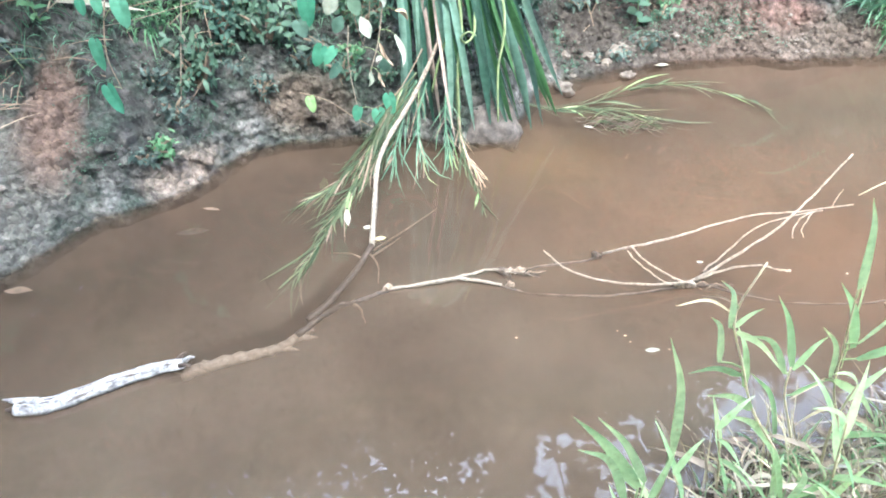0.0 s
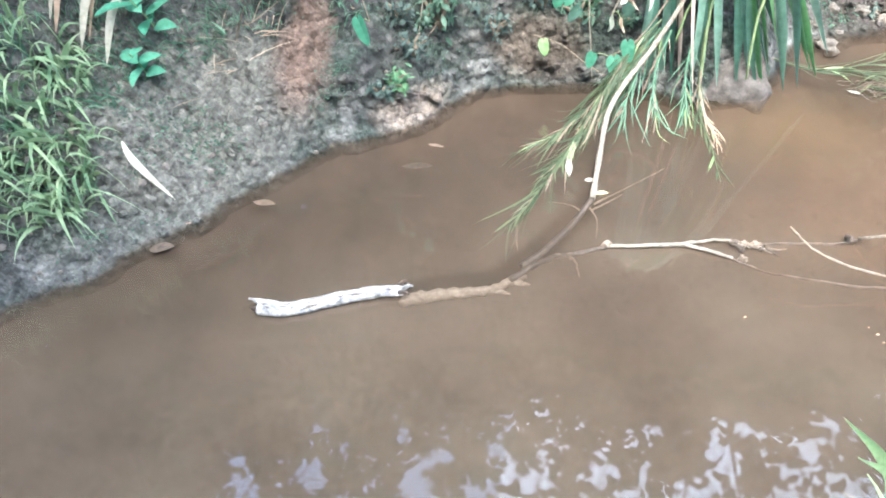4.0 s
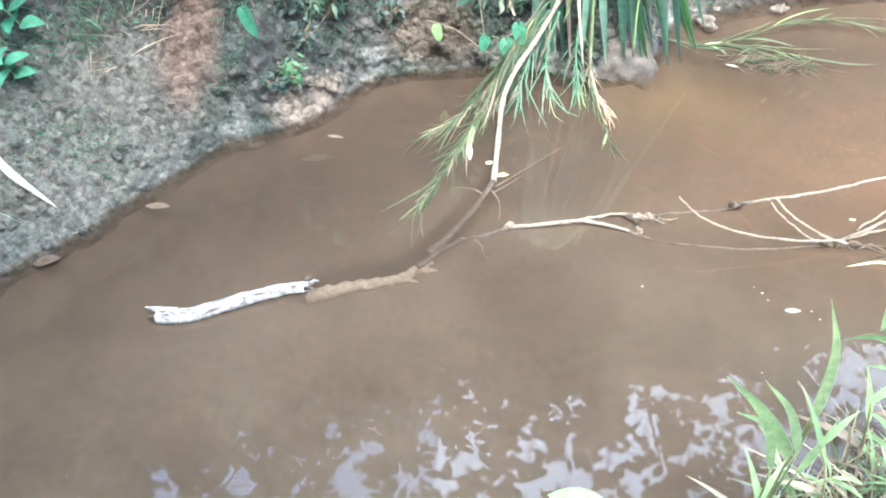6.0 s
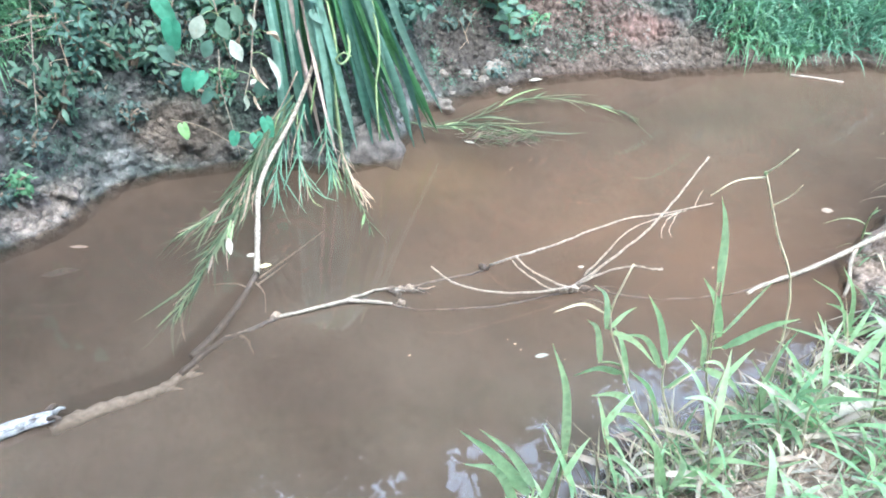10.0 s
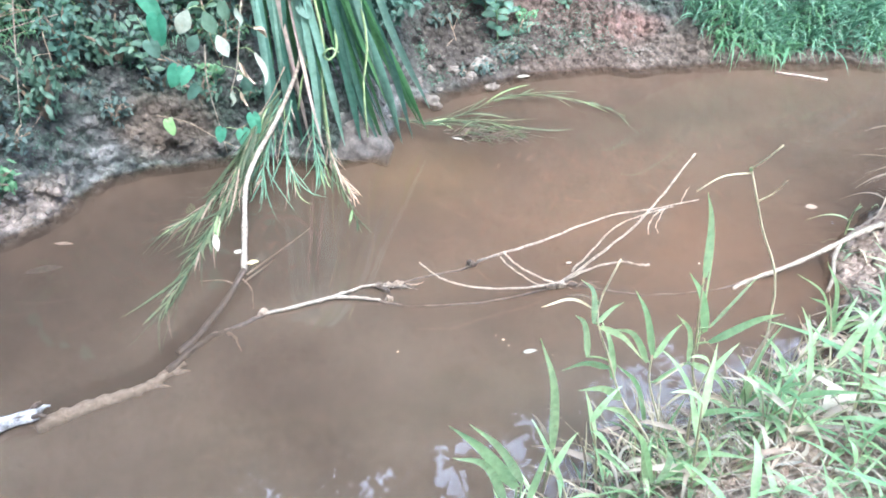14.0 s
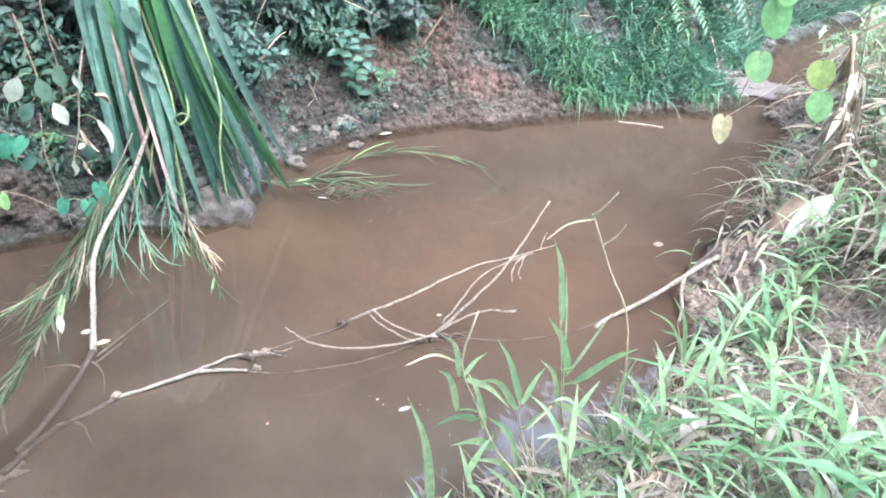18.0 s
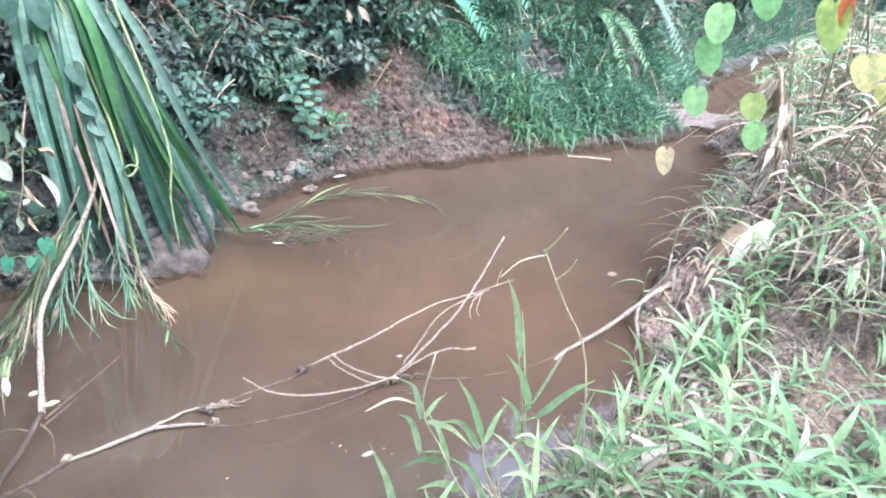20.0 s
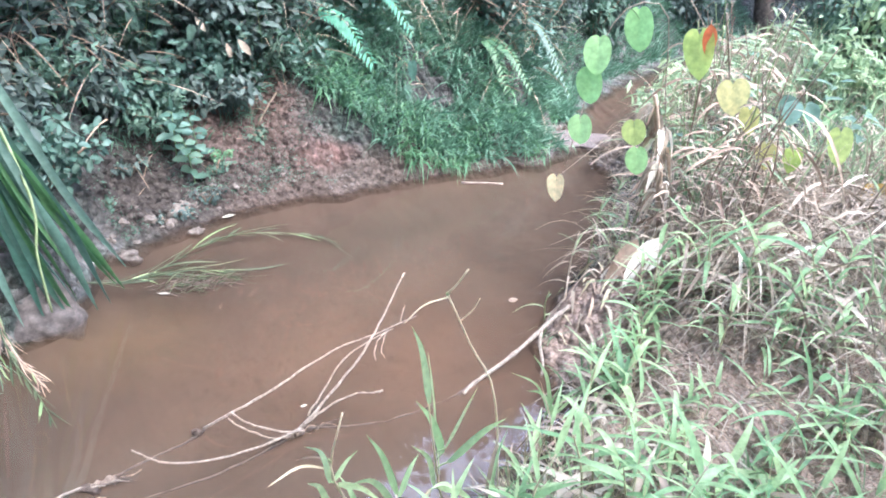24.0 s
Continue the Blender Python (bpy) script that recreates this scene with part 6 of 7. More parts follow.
fern((1.72, 4.15, 0.92), [(2.07, 3.92, 0.62)], "bright green feathery fern frond", HEART, 0.09)
fern((1.95, 4.1, 1.12), [(2.32, 3.92, 0.80)], "bright green feathery fern frond over the bank", HEART, 0.07)
fern((2.95, 4.2, 0.75), [(3.10, 3.92, 0.40), (3.28, 3.9, 0.42)], "dark green fern on the far bank", FRESH, 0.07)
fern((3.30, 4.2, 0.90), [(3.68, 3.95, 0.33), (3.5, 3.9, 0.5)], "blue-green fern hanging over the bank", BLUE, 0.06)


def herb(at, n, label, mat, L, w, tall, seed, group, shape="lance"):
    """A leafy weed: upright stem with leaves in pairs."""
    r = random.Random(seed)
    root = thing("herb", at, label, "weed", group)
    b = Vector(at)
    e = b + Vector((r.uniform(-0.3, 0.3), -0.35, 0.9)) * tall
    line = curve([b - UP * 0.02, b.lerp(e, 0.5) + UP * 0.05 * tall, e], 12)
    g = Geo()
    g.tube(line, taper(0.003, 0.0015, 12), 5)
    part("stem", g, STEM, root)
    for k in range(n):
        i = 2 + int(10 * k / n)
        a = k * 2.4 + r.uniform(-0.4, 0.4)
        out = Vector((math.cos(a), math.sin(a), r.uniform(0.0, 0.5)))
        g = Geo()
        g.leaf(line[i], out, UP + Vector((0, -0.5, 0)), L * r.uniform(0.7, 1.2), w * r.uniform(0.8, 1.2), shape, 0.2, 0.3)
        part("leaf", g, mat, root)
    return root


def herbs():
    r = random.Random(91)
    rows = []
    for k in range(9):
        rows.append((r.uniform(0.2, 1.15), r.uniform(3.55, 4.3), (DEEP, BLUE, WEED)[k % 3], 0.09, 0.045, 0.35))
    for k in range(14):
        rows.append((r.uniform(0.5, 1.5), r.uniform(4.0, 4.9), (BLUE, DEEP, WEED)[k % 3], 0.12, 0.055, 0.5))
    for k in range(12):
        rows.append((r.uniform(1.5, 3.3), r.uniform(4.2, 5.0), (DEEP, WEED, BLUE)[k % 3], 0.11, 0.05, 0.5))
    for k in range(26):
        rows.append((r.uniform(-1.1, 0.0), r.uniform(2.68, 3.2), (WEED, DEEP)[k % 2], 0.06, 0.03, 0.2))
    for k in range(12):
        rows.append((r.uniform(-1.9, -0.6), r.uniform(2.2, 3.0), (WEED, FRESH, DEEP)[k % 3], 0.05, 0.022, 0.16))
    for k, (x, y, mat, L, w, tall) in enumerate(rows):
        z, df, dn = (float(v[0]) for v in land(np.array([x]), np.array([y])))
        if df < 0.12:
            continue
        herb((x, y, z), 10, "leafy weed with narrow drooping leaves on the far bank", mat, L, w, tall, 300 + k, "weeds on the far bank", "ovate" if k % 3 == 0 else "lance")
    herb((-1.88, 1.83, height(-1.88, 1.83)), 8, "small bright green weed with paired leaves on bare soil", HEART, 0.12, 0.05, 0.16, 400, "weeds on bare soil", "ovate")
    herb((-1.87, 1.69, height(-1.87, 1.69)), 7, "small bright green weed on bare soil", HEART, 0.085, 0.045, 0.12, 401, "weeds on bare soil", "ovate")
    # broad bluish leaves hanging in the grass
    for x, y, z, L in ((2.29, 3.86, 0.64, 0.13), (2.26, 3.84, 0.50, 0.11), (0.72, 3.85, 0.92, 0.10), (1.0, 3.85, 0.86, 0.09), (1.12, 3.85, 0.66, 0.10)):
        loose_leaf((x, y, z), (rnd.uniform(-0.3, 0.5), -0.2, -1), (0, -1, 0.4), L, L * 0.62, BLUE, "broad blue-green leaf hanging in the bank growth", "heart", 0.15, "hanging_leaf")
    for x, y, z, L in ((1.16, 3.8, 0.80, 0.08), (1.22, 3.8, 0.82, 0.11), (1.02, 3.85, 0.92, 0.09)):
        loose_leaf((x, y, z), (rnd.uniform(0.2, 0.7), -0.2, -0.8), (0, -1, 0.4), L, L * 0.36, STRAW, "bleached dead leaf hanging in the bank growth", "lance", 0.15, "hanging_leaf")


herbs()


def left_corner():
    # grass tuft and thatch of dead leaves
    p = spread(16000, -3.0, -1.75, 0.5, 1.62, True, 0.20, 0.8, 95, -0.15, 2.2)
    keep = (p[:, 0] + 0.30 * (p[:, 1] - 1.2)) < -1.90 + 0.06 * value_noise(p[:, 0] * 8, p[:, 1] * 8, 98)
    p = p[keep][:1300]
    n = len(p)
    q = np.random.default_rng(96)
    stuff("grass_tuft", [ribbons(p, ways_up(n, 0.5, 97, (0.35, -0.35, 0)), q.uniform(0.12, 0.32, n), q.uniform(0.010, 0.024, n), q.uniform(0.4, 1.0, n), 5)],
          GRASS, "bright green broad-bladed grass tuft on the silt bank", "grass")
    g = Geo()
    g.blade(curve([(-2.0, 1.40, 0.36), (-1.99, 1.33, 0.28), (-1.985, 1.28, 0.15), (-1.99, 1.25, 0.09)], 12), 0.034, (0.2, -1, 0.3), "lance", 0.4, 0.6)
    tagged(mesh_object("dead_leaf", g, STRAW), "long withered grass blade hanging from the tuft", "leaf")
    for k in range(9):
        x, y = -2.36 + 0.05 * k + rnd.uniform(-0.03, 0.03), 1.80 + rnd.uniform(-0.05, 0.06)
        z = height(x, y)
        g = Geo()
        g.blade(curve([(x + 0.04, y + 0.12, z + 0.18), (x + 0.02, y - 0.04, z + 0.10), (x - 0.01, y - 0.15, z - 0.06)], 10), rnd.uniform(0.025, 0.045), (0, -1, 0.5), "lance", 0.3, rnd.uniform(-0.4, 0.4))
        tagged(mesh_object("hanging_dead_leaf", g, DEAD if k % 2 else WHITE), "long dead leaf hanging over the bank top", "leaf", "dead leaves over the bank top")
    for k in range(7):
        x, y = -1.75 + 0.07 * k, 2.42 + rnd.uniform(-0.03, 0.08)
        z = height(x, y) + 0.03
        g = Geo()
        g.blade(curve([(x - 0.18, y, z + 0.02), (x, y - 0.03, z + 0.03), (x + 0.22, y - 0.02, z + rnd.uniform(-0.02, 0.03))], 8), rnd.uniform(0.012, 0.03), (0, -0.5, 1), "lance", 0.3)
        tagged(mesh_object("dry_thatch_leaf", g, DEAD if k % 3 else WHITE), "dry leaf strip lying on the bank top", "leaf", "dead leaves over the bank top")


left_corner()


# --- the near bank ---
def hero_grass(stem, leaves, label, dry=()):
    """A broad-leaved grass: stem line, and leaves as base, tip, width."""
    x, y, z = stem[0]
    root = thing("grass_plant", (x, y, height(x, y)), label, "grass", "broad-leaved grass on the banks")
    pts = [(x, y, min(z, height(x, y)) - 0.03)] + list(stem)
    if len(pts) > 2 or (Vector(pts[0]) - Vector(pts[1])).length > 0.02:
        g = Geo()
        g.tube(curve(pts, 16), taper(0.0042, 0.002, 16), 7)
        part("stem", g, CANE, root)
    stalk = curve(pts, 24) if len(pts) > 2 else [Vector(pts[0])]
    for k, (bx, by, bz, tx, ty, tz, w) in enumerate(leaves):
        b, t = Vector((bx, by, bz)), Vector((tx, ty, tz))
        near = min((q for q in stalk if q.z < b.z), key=lambda q: (q - b).length, default=stalk[0])
        if (near - b).length > 0.008:
            g = Geo()
            g.tube(curve([near, near.lerp(b, 0.5) + Vector((0, 0, 0.1)) * (near - b).length, b], 8), taper(0.0026, 0.0018, 8), 6)
            part("sheath", g, STEM, root)
        L = (t - b).length
        mid = b.lerp(t, 0.5) + Vector((rnd.uniform(-0.03, 0.03), rnd.uniform(-0.05, 0.02), 0.16)) * L
        g = Geo()
        g.blade(curve([b, mid, t], 12), w, (t - b).cross(UP).cross(t - b) + Vector((rnd.uniform(-0.02, 0.02), -0.12, 0.02)), "blade" if w > 0.009 else "lance", 0.28, rnd.uniform(-0.5, 0.5))
        part("leaf", g, (STRAW if k % 2 else CANE) if k in dry else LITBLADE, root)


hero_grass([(0.55, 0.70, 0.36)], [(0.525, 0.700, 0.50, 0.399, 0.750, 0.627, 0.030), (0.510, 0.700, 0.45, 0.392, 0.640, 0.70, 0.020), (0.533, 0.700, 0.52, 0.416, 0.660, 0.76, 0.018), (0.552, 0.700, 0.45, 0.588, 0.750, 0.563, 0.018)], "low broad-leaved grass at the water's edge")
hero_grass([(0.72, 1.02, 0.12)], [(0.713, 1.020, 0.12, 0.640, 1.070, 0.491, 0.027), (0.705, 1.020, 0.14, 0.663, 1.070, 0.20, 0.012)], "single tall upright blade of grass", (1,))
hero_grass([(1.0, 1.06, 0.06), (0.90, 1.10, 0.21), (0.83, 1.10, 0.38), (0.77, 1.10, 0.54), (0.79, 1.10, 0.70)],
           [(0.771, 1.100, 0.542, 0.618, 1.040, 0.621, 0.006), (0.761, 1.100, 0.578, 0.708, 1.150, 0.547, 0.005), (0.769, 1.100, 0.503, 0.690, 1.040, 0.700, 0.015), (0.776, 1.100, 0.385, 0.695, 1.040, 0.596, 0.020),
            (0.776, 1.100, 0.503, 0.851, 1.150, 0.519, 0.014), (0.788, 1.100, 0.491, 0.883, 1.040, 0.439, 0.019), (0.856, 1.100, 0.301, 0.807, 1.150, 0.463, 0.021), (0.837, 1.100, 0.343, 0.740, 1.150, 0.273, 0.021), (0.897, 1.100, 0.213, 0.750, 1.040, 0.333, 0.026)],
           "jointed grass stem with pale side twigs and narrow leaves", (0, 1))
hero_grass([(1.04, 1.10, 0.06), (0.97, 1.12, 0.25), (0.95, 1.12, 0.36)],
           [(0.951, 1.120, 0.362, 0.881, 1.170, 0.540, 0.020), (0.957, 1.120, 0.350, 1.030, 1.170, 0.420, 0.018), (0.943, 1.120, 0.335, 0.784, 1.060, 0.525, 0.019), (0.981, 1.120, 0.253, 1.091, 1.170, 0.264, 0.014), (0.992, 1.120, 0.06, 0.818, 1.060, 0.236, 0.026), (1.004, 1.120, 0.06, 0.835, 1.060, 0.399, 0.023)],
           "broad-leaved green grass plant over the water")
hero_grass([(1.19, 1.18, 0.04), (1.15, 1.22, 0.16), (1.11, 1.22, 0.34), (1.07, 1.22, 0.53)],
           [(1.073, 1.220, 0.529, 0.990, 1.20, 0.80, 0.024), (1.134, 1.220, 0.330, 1.063, 1.270, 0.498, 0.027), (1.140, 1.220, 0.346, 1.20, 1.20, 0.560, 0.014), (1.159, 1.220, 0.288, 1.296, 1.180, 0.435, 0.028), (1.122, 1.220, 0.211, 1.02, 1.19, 0.43, 0.021),
            (1.137, 1.220, 0.202, 1.254, 1.160, 0.110, 0.025), (1.112, 1.220, 0.203, 1.012, 1.160, 0.183, 0.019), (1.136, 1.220, 0.246, 1.082, 1.270, 0.648, 0.007), (1.16, 1.2, 0.12, 1.05, 1.15, 0.08, 0.016)],
           "tall broad-leaved grass with a leaf standing upright", (6, 8))
hero_grass([(1.31, 1.12, 0.06)],
           [(1.287, 1.150, 0.06, 1.294, 1.200, 0.22, 0.036), (1.249, 1.150, 0.22, 1.304, 1.200, 0.394, 0.020), (1.27, 1.150, 0.10, 1.23, 1.090, 0.50, 0.014), (1.286, 1.150, 0.087, 1.333, 1.090, 0.308, 0.016), (1.281, 1.150, 0.06, 1.090, 1.090, 0.198, 0.013), (1.294, 1.150, 0.06, 1.034, 1.090, 0.237, 0.014)],
           "yellow-green grass plant among dry blades", (1, 4, 5))
hero_grass([(1.0, 0.92, 0.12)],
           [(0.935, 0.900, 0.14, 0.750, 0.86, 0.50, 0.021), (0.952, 0.900, 0.16, 1.116, 0.950, 0.20, 0.023), (1.129, 0.900, 0.17, 1.199, 0.840, 0.353, 0.021), (0.918, 0.900, 0.14, 0.808, 0.840, 0.450, 0.025), (1.03, 0.900, 0.16, 1.122, 0.950, 0.26, 0.022), (0.949, 0.900, 0.14, 0.889, 0.840, 0.383, 0.024)],
           "clump of broad green grass leaves")
hero_grass([(1.73, 1.44, 0.04)],
           [(1.730, 1.45, 0.05, 1.651, 1.52, 0.30, 0.020), (1.718, 1.45, 0.06, 1.817, 1.44, 0.155, 0.015), (1.721, 1.45, 0.06, 1.50, 1.44, 0.33, 0.012), (1.70, 1.45, 0.06, 1.75, 1.44, 0.22, 0.014), (1.737, 1.45, 0.05, 1.942, 1.46, 0.12, 0.014), (1.752, 1.45, 0.05, 1.583, 1.44, 0.228, 0.018)],
           "tuft of long arching grass at the waterline")


def weed_stalk():
    root = thing("seed_stalk", (1.36, 1.22, height(1.36, 1.22)), "thin jointed dry grass stalk with bare tips", "grass")
    for pts, r0, r1 in (([(1.37, 1.2, height(1.37, 1.2) - 0.02), (1.33, 1.28, 0.40), (1.24, 1.32, 0.60), (1.152, 1.326, 0.776)], 0.0030, 0.0024), ([(1.152, 1.326, 0.776), (1.165, 1.31, 0.81), (1.187, 1.30, 0.857)], 0.0028, 0.002),
                        ([(1.157, 1.326, 0.765), (1.09, 1.33, 0.752), (1.04, 1.33, 0.71)], 0.0022, 0.0012), ([(1.20, 1.325, 0.68), (1.225, 1.31, 0.72), (1.235, 1.30, 0.76)], 0.002, 0.001)):
        g = Geo()
        g.tube(curve(pts, 12), taper(r0, r1, 12), 6)
        part("stalk", g, CANE, root)
    g = Geo()
    g.lump((1.152, 1.326, 0.776), (0.005, 0.005, 0.006), 1, 0.2, 2)
    part("joint", g, STEM, root)


def edge_tangle():
    """Low blades, sheaths and dry leaves where the near bank meets the water."""
    q = np.random.default_rng(660)
    n = 1000
    t = q.uniform(0, 1, n)
    x, y = 0.5 + 1.25 * t, np.interp(0.5 + 1.25 * t, [0.45, 0.7, 0.95, 1.25, 1.6, 1.88], [0.6, 0.8, 1.0, 1.12, 1.25, 1.5])
    o = q.uniform(-0.16, 0.08, n)
    x, y = x - 0.4 * o, y + o
    keep = value_noise(x * 7, y * 7, 661) > -0.35
    x, y = x[keep], y[keep]
    n = len(x)
    p = np.stack([x, y, np.maximum(land(x, y)[0], -0.01)], 1)
    w = ways_up(n, 0.6, 662, (-0.25, 0.3, -0.2))
    L, d = q.uniform(0.06, 0.26, n), q.uniform(0.3, 1.1, n)
    a, b = n * 3 // 10, n * 7 // 10
    stuff("edge_grass", [ribbons(p[:a], w[:a], L[:a], q.uniform(0.006, 0.016, a), d[:a], 5)], BLADE, "low green grass crowding the near waterline", "grass")
    stuff("edge_dry_grass", [ribbons(p[a:b], w[a:b], L[a:b], q.uniform(0.004, 0.012, b - a), d[a:b], 5)], STRAW, "withered blades hanging at the near waterline", "dry grass")
    stuff("edge_stems", [ribbons(p[b:], w[b:] + [0, 0, 0.6], L[b:] * 1.3, q.uniform(0.003, 0.006, n - b), d[b:] * 0.3, 5)], CANE, "tan grass stems standing at the near waterline", "grass")


weed_stalk()
edge_tangle()


def edge_plants():
    # small shoots where the root meets the bank
    for x, y, tall, n, seed, dry in ((2.30, 2.1, 0.34, 9, 501, True), (2.13, 2.02, 0.16, 3, 502, False), (2.55, 2.25, 0.45, 7, 503, False), (2.95, 2.55, 0.4, 8, 504, False)):
        r = random.Random(seed)
        z = height(x, y)
        root = thing("shoot", (x, y, z), "thin grass shoot with withered lower leaves at the water's edge" if dry else "green grass shoot at the water's edge", "grass", "shoots at the water's edge")
        line = curve([(x, y, z - 0.03), (x - 0.02, y, z + tall * 0.5), (x - 0.03, y - 0.02, z + tall)], 10)
        g = Geo()
        g.tube(line, taper(0.004, 0.002, 10), 6)
        part("stem", g, STRAW if dry else STEM, root)
        for k in range(n):
            s = k / n
            p = line[2 + int(8 * s)]
            a = k * 2.2 + r.uniform(-0.3, 0.3)
            d = Vector((math.cos(a), 0.5 * math.sin(a), 0.9 if s > 0.5 else 0.3)).normalized()
            L = r.uniform(0.10, 0.18)
            g = Geo()
            g.blade([p + d * L * u - UP * (0.9 if s < 0.5 else 0.3) * L * u * u for u in [i / 7 for i in range(8)]], 0.012, UP - d * 0.3, "blade", 0.3)
            part("leaf", g, STRAW if dry and s < 0.5 else GRASS, root)
    # big dead leaf folded on the bank
    g = Geo()
    g.leaf((2.49, 1.835, 0.455), (-0.21, -0.09, -0.22), (-0.75, -0.45, 0.45), 0.34, 0.115, "ovate", 0.45, 0.04)
    tagged(mesh_object("dead_leaf", g, CREAM), "large bleached dead leaf lying on the near bank", "leaf")
    g = Geo()
    g.leaf((2.44, 1.90, 0.42), (-0.20, -0.04, -0.22), (-0.5, -0.8, 0.4), 0.24, 0.08, "ovate", 0.5, 0.08)
    tagged(mesh_object("dead_leaf", g, DEAD), "brown dead leaf beside the bleached one", "leaf")
    g = Geo()
    g.leaf((0.25, 0.62, 0.33), (-0.9, 0.0, 0.05), (0, -0.3, 1), 0.11, 0.05, "ovate", 0.2, 0.1)
    tagged(mesh_object("spotted_leaf", g, ROUND), "pale green spotted leaf over the near water", "leaf")
    # withered stalk and upright stems
    for at, top, r0, mat, label in (((2.66, 1.98), (2.49, 2.06, 1.0), 0.016, DEAD, "withered stalk wrapped in dry leaves"), ((3.42, 2.3), (2.94, 2.2, 1.30), 0.006, BARE, "thin upright reddish stem"), ((3.15, 2.35), (2.98, 2.3, 1.25), 0.005, TWIG, "thin upright dry stem")):
        z = height(*at)
        root = thing("stalk", (at[0], at[1], z), label, "stem")
        line = curve([(at[0], at[1], z - 0.03), Vector((at[0], at[1], z)).lerp(Vector(top), 0.5) + Vector((0.02, 0, 0)), top], 14)
        g = Geo()
        g.tube(line, taper(r0, r0 * 0.6, 14), 8, 0.12)
        part("stem", g, mat, root)
        if r0 > 0.01:
            for k in range(84):
                p = line[1 + k % 13]
                a = k * 2.4
                g = Geo()
                d = Vector((math.cos(a), math.sin(a), rnd.uniform(-0.4, 0.5)))
                L = rnd.uniform(0.07, 0.20)
                g.blade([p + d * (0.014 + 0.42 * L * u) - UP * L * (u * u - 0.2 * u) for u in (0, 0.25, 0.5, 0.75, 1)], rnd.uniform(0.014, 0.040), d, "lance", 0.5, rnd.uniform(-2.5, 2.5))
                part("dry_leaf", g, (STRAW, DEAD, CREAM, STRAW)[k % 4], root)


edge_plants()
# round-leaved climber over the water
vine("round_leaf_vine", [(2.58, 2.0, 0.75), (2.47, 2.0, 1.05), (2.36, 1.99, 1.34), (2.2, 2.03, 1.34), (2.14, 2.07, 1.15), (2.13, 2.07, 0.95), (2.11, 2.08, 0.72)],
     [(2.135, 2.06, 1.20, -0.1, -1, 0.135, 0.13), (2.125, 2.065, 1.085, 0.1, -1, 0.135, 0.125), (2.13, 2.063, 0.905, 0.0, -1, 0.11, 0.12), (2.24, 1.995, 1.31, 0.1, -1, 0.15, 0.13), (2.338, 1.935, 0.805, 0.05, -1, 0.11, 0.11)],
     "climber with round bright green leaves over the water", (ROUND,), BARE, 0.0028, "round")
vine("round_leaf_vine", [(2.50, 2.03, 0.85), (2.42, 1.99, 0.95), (2.305, 1.955, 0.93)], [(2.305, 1.955, 0.915, 0.1, -1, 0.10, 0.115)], "round yellow-green leaf on a thin runner", (LIME,), BARE, 0.002, "round")
vine("heart_leaf_vine", [(2.30, 2.1, 0.80), (2.21, 2.08, 0.76), (2.10, 2.085, 0.68)], [(2.088, 2.088, 0.652, -0.05, -1, 0.115, 0.095)], "single pale yellow heart-shaped leaf on a thin stem", (PALE,), BARE, 0.002)
vine("yellowing_vine", [(2.50, 2.2, 1.5), (2.60, 2.05, 1.32), (2.72, 1.96, 1.14), (2.9, 1.85, 0.98), (3.1, 1.72, 1.0), (3.38, 1.55, 0.80)],
     [(2.586, 2.0, 1.23, 0.1, -1, 0.20, 0.15), (2.745, 1.905, 1.065, 0.12, -0.9, 0.15, 0.16), (2.833, 1.857, 0.97, 0.1, -1, 0.12, 0.10), (2.932, 1.796, 0.835, 0.1, -1, 0.13, 0.11), (3.032, 1.735, 0.825, -0.2, -1, 0.11, 0.10), (3.17, 1.65, 0.92, 0.1, -1, 0.17, 0.12), (3.37, 1.53, 0.70, 0, -1, 0.16, 0.13)],
     "climber with yellowing heart-shaped leaves above the near bank", (LIME, YELLOW, YELLOW, YELLOW, LIME, LIME, AMBER), BARE, 0.003)
vine("bluish_creeper", [(3.1, 2.0, 0.7), (3.02, 1.82, 0.98), (2.93, 1.80, 1.06)], [(2.93, 1.80, 1.06, 0.5, -0.7, 0.12, 0.08), (2.975, 1.77, 1.05, -0.4, -0.9, 0.11, 0.08), (3.02, 1.75, 1.03, 0.6, -0.5, 0.10, 0.07)], "blue-green leaves among the dry stems", (STRAP,), TWIG, 0.003, "ovate")
loose_leaf((2.59, 1.97, 1.30), (0.15, -0.1, -1), (-0.6, -0.8, 0.3), 0.13, 0.055, ORANGE, "orange withered leaf on the climber", "ovate", 0.1, "orange_leaf")


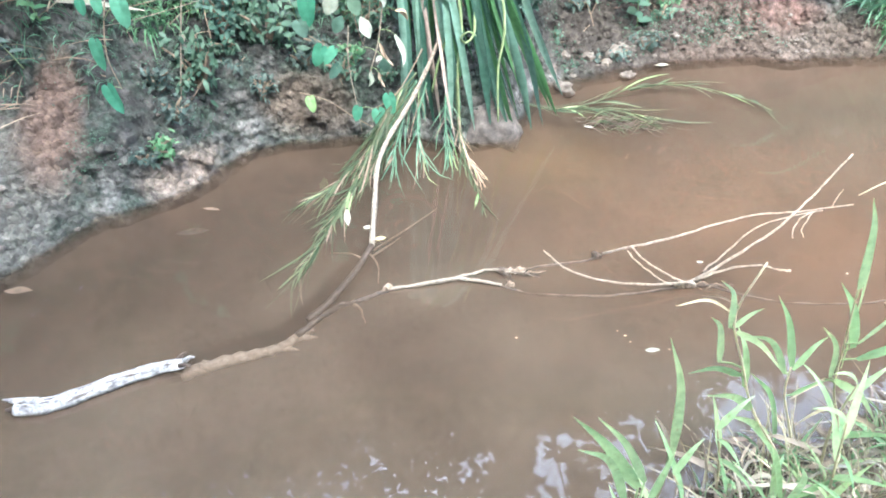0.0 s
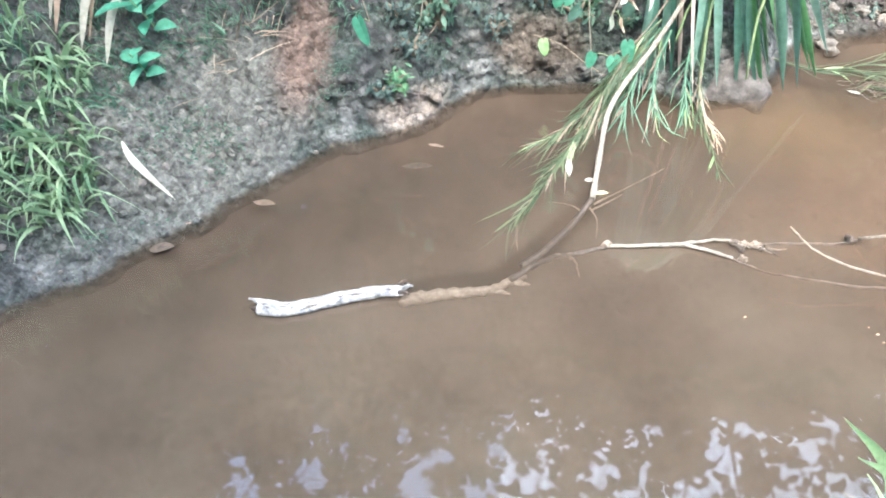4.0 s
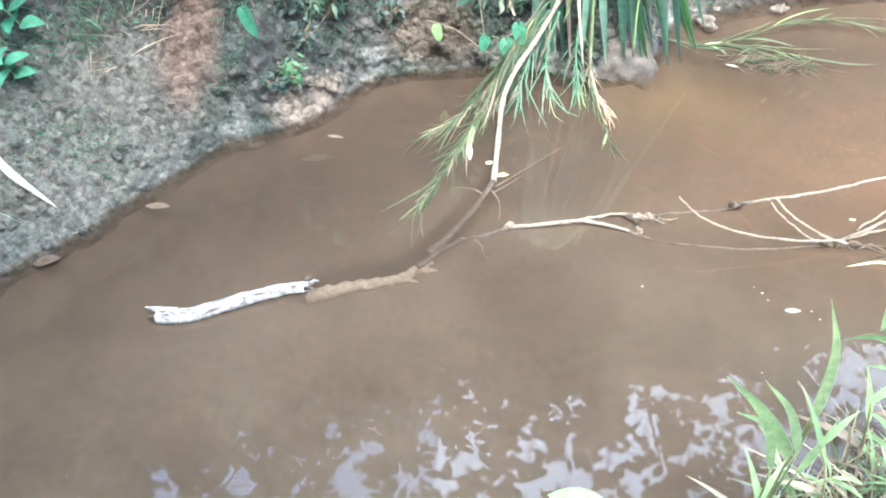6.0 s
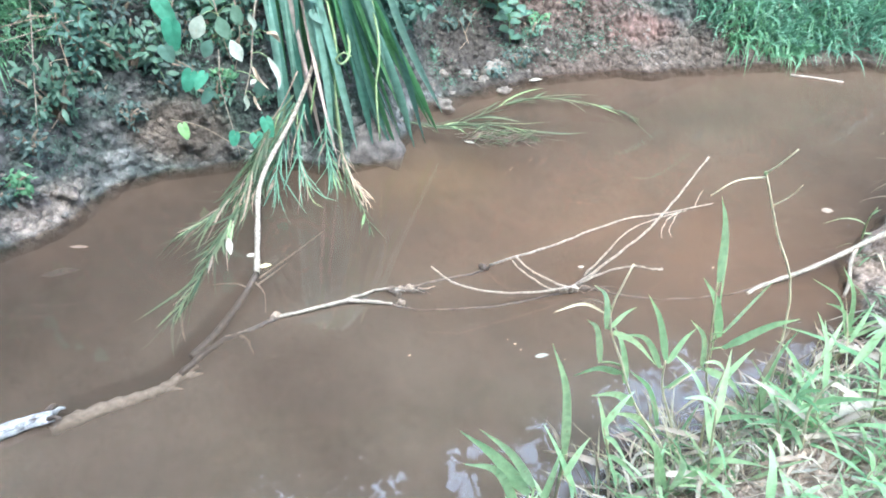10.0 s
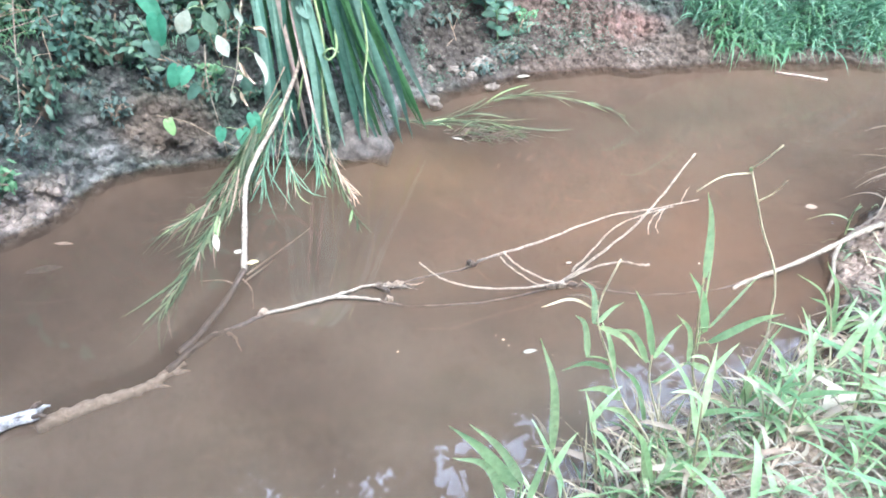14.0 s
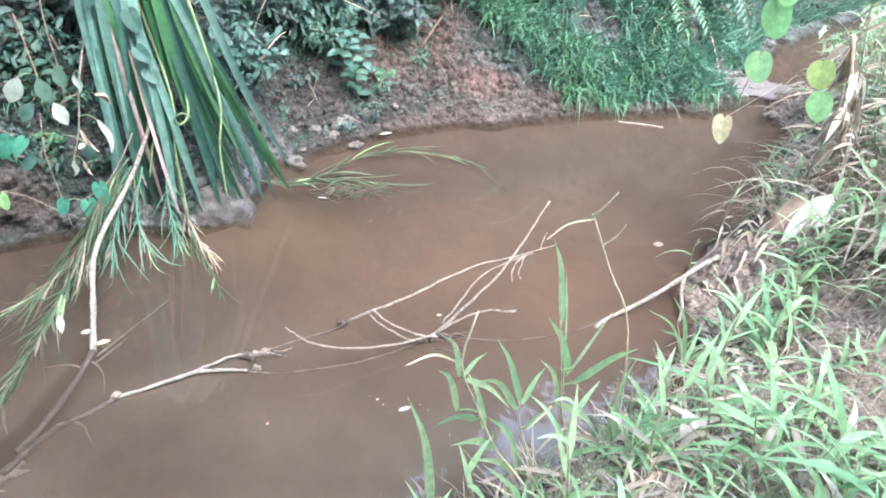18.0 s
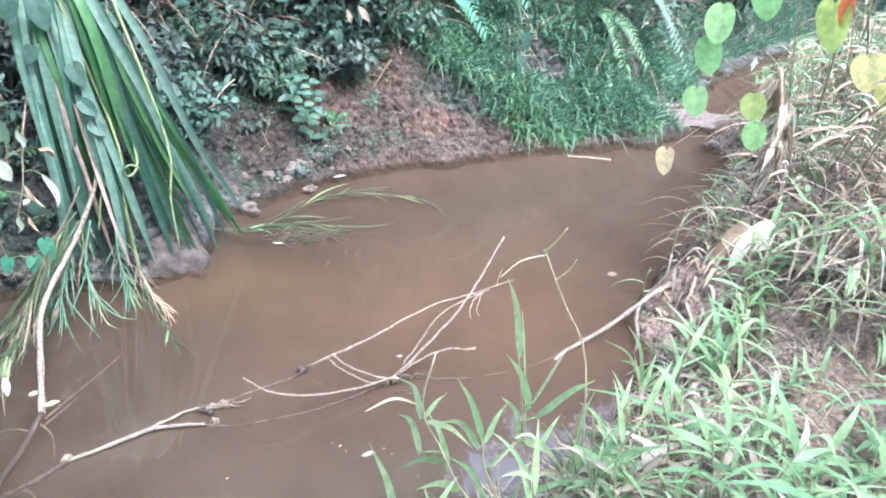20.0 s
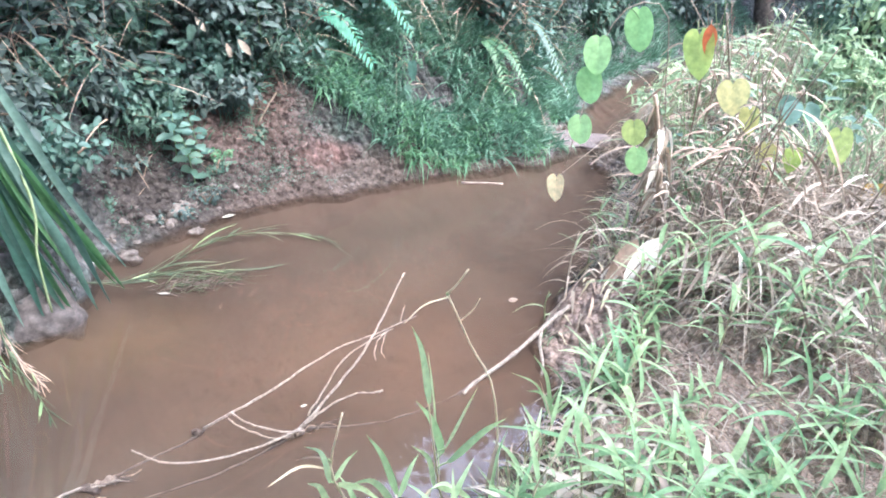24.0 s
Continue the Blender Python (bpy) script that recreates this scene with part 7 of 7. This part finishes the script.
def tall_near_growth():
    # weeds and long grass that close the view on the near bank
    r = random.Random(610)
    for k in range(26):
        x, y = r.uniform(3.2, 6.2), 0
        y = float(np.interp(x, [2.78, 3.08, 3.4, 3.6, 4.3, 5.0, 6.0, 12], [2.42, 2.67, 3.0, 3.25, 3.6, 4.2, 4.7, 7])) - r.uniform(0.25, 1.3)
        herb((x, y, height(x, y)), 12, "tall leafy weed on the near bank", (WEED, GRASS, WEED, GRASS)[k % 4], 0.11, 0.03, r.uniform(0.3, 0.6), 620 + k, "tall weeds on the near bank")
    p = np.concatenate([grown(spread(7000, 2.6, 7.0, 0.0, 4.8, False, 0.25, 2.2, 640, -0.2, 1.8)), spread(12000, 5.5, 12, 1.0, 8, False, 0.2, 3.0, 645, -0.6, 1.8)])
    p = p[~on_slope(p)]
    n = len(p)
    q = np.random.default_rng(641)
    stuff("tall_grass", [ribbons(p, ways_up(n, 0.28, 642), q.uniform(0.25, 0.75, n), q.uniform(0.006, 0.014, n), q.uniform(0.3, 0.9, n), 6)], GRASS, "tall loose green grass on the near bank", "grass")
    p = spread(22000, 2.3, 7.0, 0.0, 4.8, False, 0.12, 2.2, 643, -0.1, 1.8)
    p = p[~on_slope(p) | (q.uniform(0, 1, len(p)) < 0.35)]
    n = len(p)
    stuff("tall_dry_grass", [ribbons(p, ways_up(n, 0.5, 644, (-0.2, 0.1, 0)), q.uniform(0.25, 0.75, n), q.uniform(0.004, 0.010, n), q.uniform(0.4, 1.2, n), 6)], STRAW, "bleached straw hanging down the near bank", "dry grass")


def straw_slope():
    # long bleached stems that lie down the slope, over bare soil
    p = spread(30000, 2.1, 3.7, 0.7, 2.0, False, 0.1, 2.0, 650, -0.5, 5.0)
    p = p[on_slope(p)][:1300]
    n = len(p)
    q = np.random.default_rng(651)
    w = q.normal(size=(n, 3)) * 0.35 + np.array([-0.9, -0.5, -0.12])
    w[::4] = q.normal(size=(len(w[::4]), 3)) * 0.6 + np.array([-0.8, 0.3, 0.1])
    stuff("lying_straw", [ribbons(p + [0, 0, 0.05], w, q.uniform(0.12, 0.50, n), q.uniform(0.003, 0.009, n), q.uniform(0.0, 0.25, n), 5)], STRAW, "long bleached straw lying down the near bank", "dry grass")
    r = random.Random(652)
    root = thing("dry_grass_heap", (2.85, 1.38, height(2.85, 1.38)), "heap of broad dry grass blades lying on the straw", "dry grass")
    for k in range(26):
        x, y = r.uniform(2.4, 3.4), r.uniform(1.05, 1.75)
        z = height(x, y) + r.uniform(0.04, 0.10)
        a = r.gauss(3.6, 0.45)
        L = r.uniform(0.25, 0.55)
        g = Geo()
        g.blade(curve([(x, y, z), (x + math.cos(a) * L * 0.5, y + math.sin(a) * L * 0.5, z + r.uniform(0, 0.03)), (x + math.cos(a) * L, y + math.sin(a) * L, max(z - 0.18 * L, height(x + math.cos(a) * L, y + math.sin(a) * L) + 0.01))], 10), r.uniform(0.008, 0.018), UP + Vector((r.uniform(-0.4, 0.4), -0.4, 0)), "lance", 0.3, r.uniform(-0.8, 0.8))
        part("dry_blade", g, CREAM if k % 4 == 0 else STRAW, root)


def thicket():
    """Tall dry stalks with hanging leaves that stand among the grass above the straw slope."""
    r = random.Random(660)
    for k in range(64):
        x = r.uniform(2.55, 4.6)
        top = float(np.interp(x, [2.38, 2.78, 3.08, 3.4, 3.6, 4.3, 5.0], [2.2, 2.42, 2.67, 3.0, 3.25, 3.6, 4.2]))
        y = top - r.uniform(0.18, 0.80)
        z, tall = height(x, y), r.uniform(0.35, 0.85)
        dry = k % 3 != 2
        root = thing("dry_stalk" if dry else "tall_grass_plant", (x, y, z), "tall dry stalk with hanging bleached leaves" if dry else "tall green grass stem with arching leaves", "stem" if dry else "grass", "stalks above the straw slope")
        e = Vector((x + r.uniform(-0.2, 0.12), y + r.uniform(-0.15, 0.1), z + tall))
        line = curve([(x, y, z - 0.03), (x + r.uniform(-0.03, 0.03), y, z + tall * 0.5), e], 12)
        g = Geo()
        g.tube(line, taper(0.0045, 0.002, 12), 6)
        part("stem", g, (BARE, TWIG, STEM)[k % 3], root)
        for i in range(7):
            p = line[3 + i]
            a = i * 2.3 + r.uniform(-0.5, 0.5)
            d = Vector((math.cos(a), math.sin(a), r.uniform(0.2, 0.9))).normalized()
            L, fall = r.uniform(0.14, 0.32), r.uniform(0.9, 1.8) if dry else r.uniform(0.5, 1.2)
            g = Geo()
            g.blade([p + d * L * u - UP * fall * L * u * u * 0.6 for u in [j / 7 for j in range(8)]], r.uniform(0.009, 0.020), UP - Vector((d.x, d.y, 0)) * 0.3, "lance", 0.35, r.uniform(-1.5, 1.5))
            part("leaf", g, (STRAW, DEAD, DEAD)[i % 3] if dry else GRASS, root)


tall_near_growth()
straw_slope()
thicket()
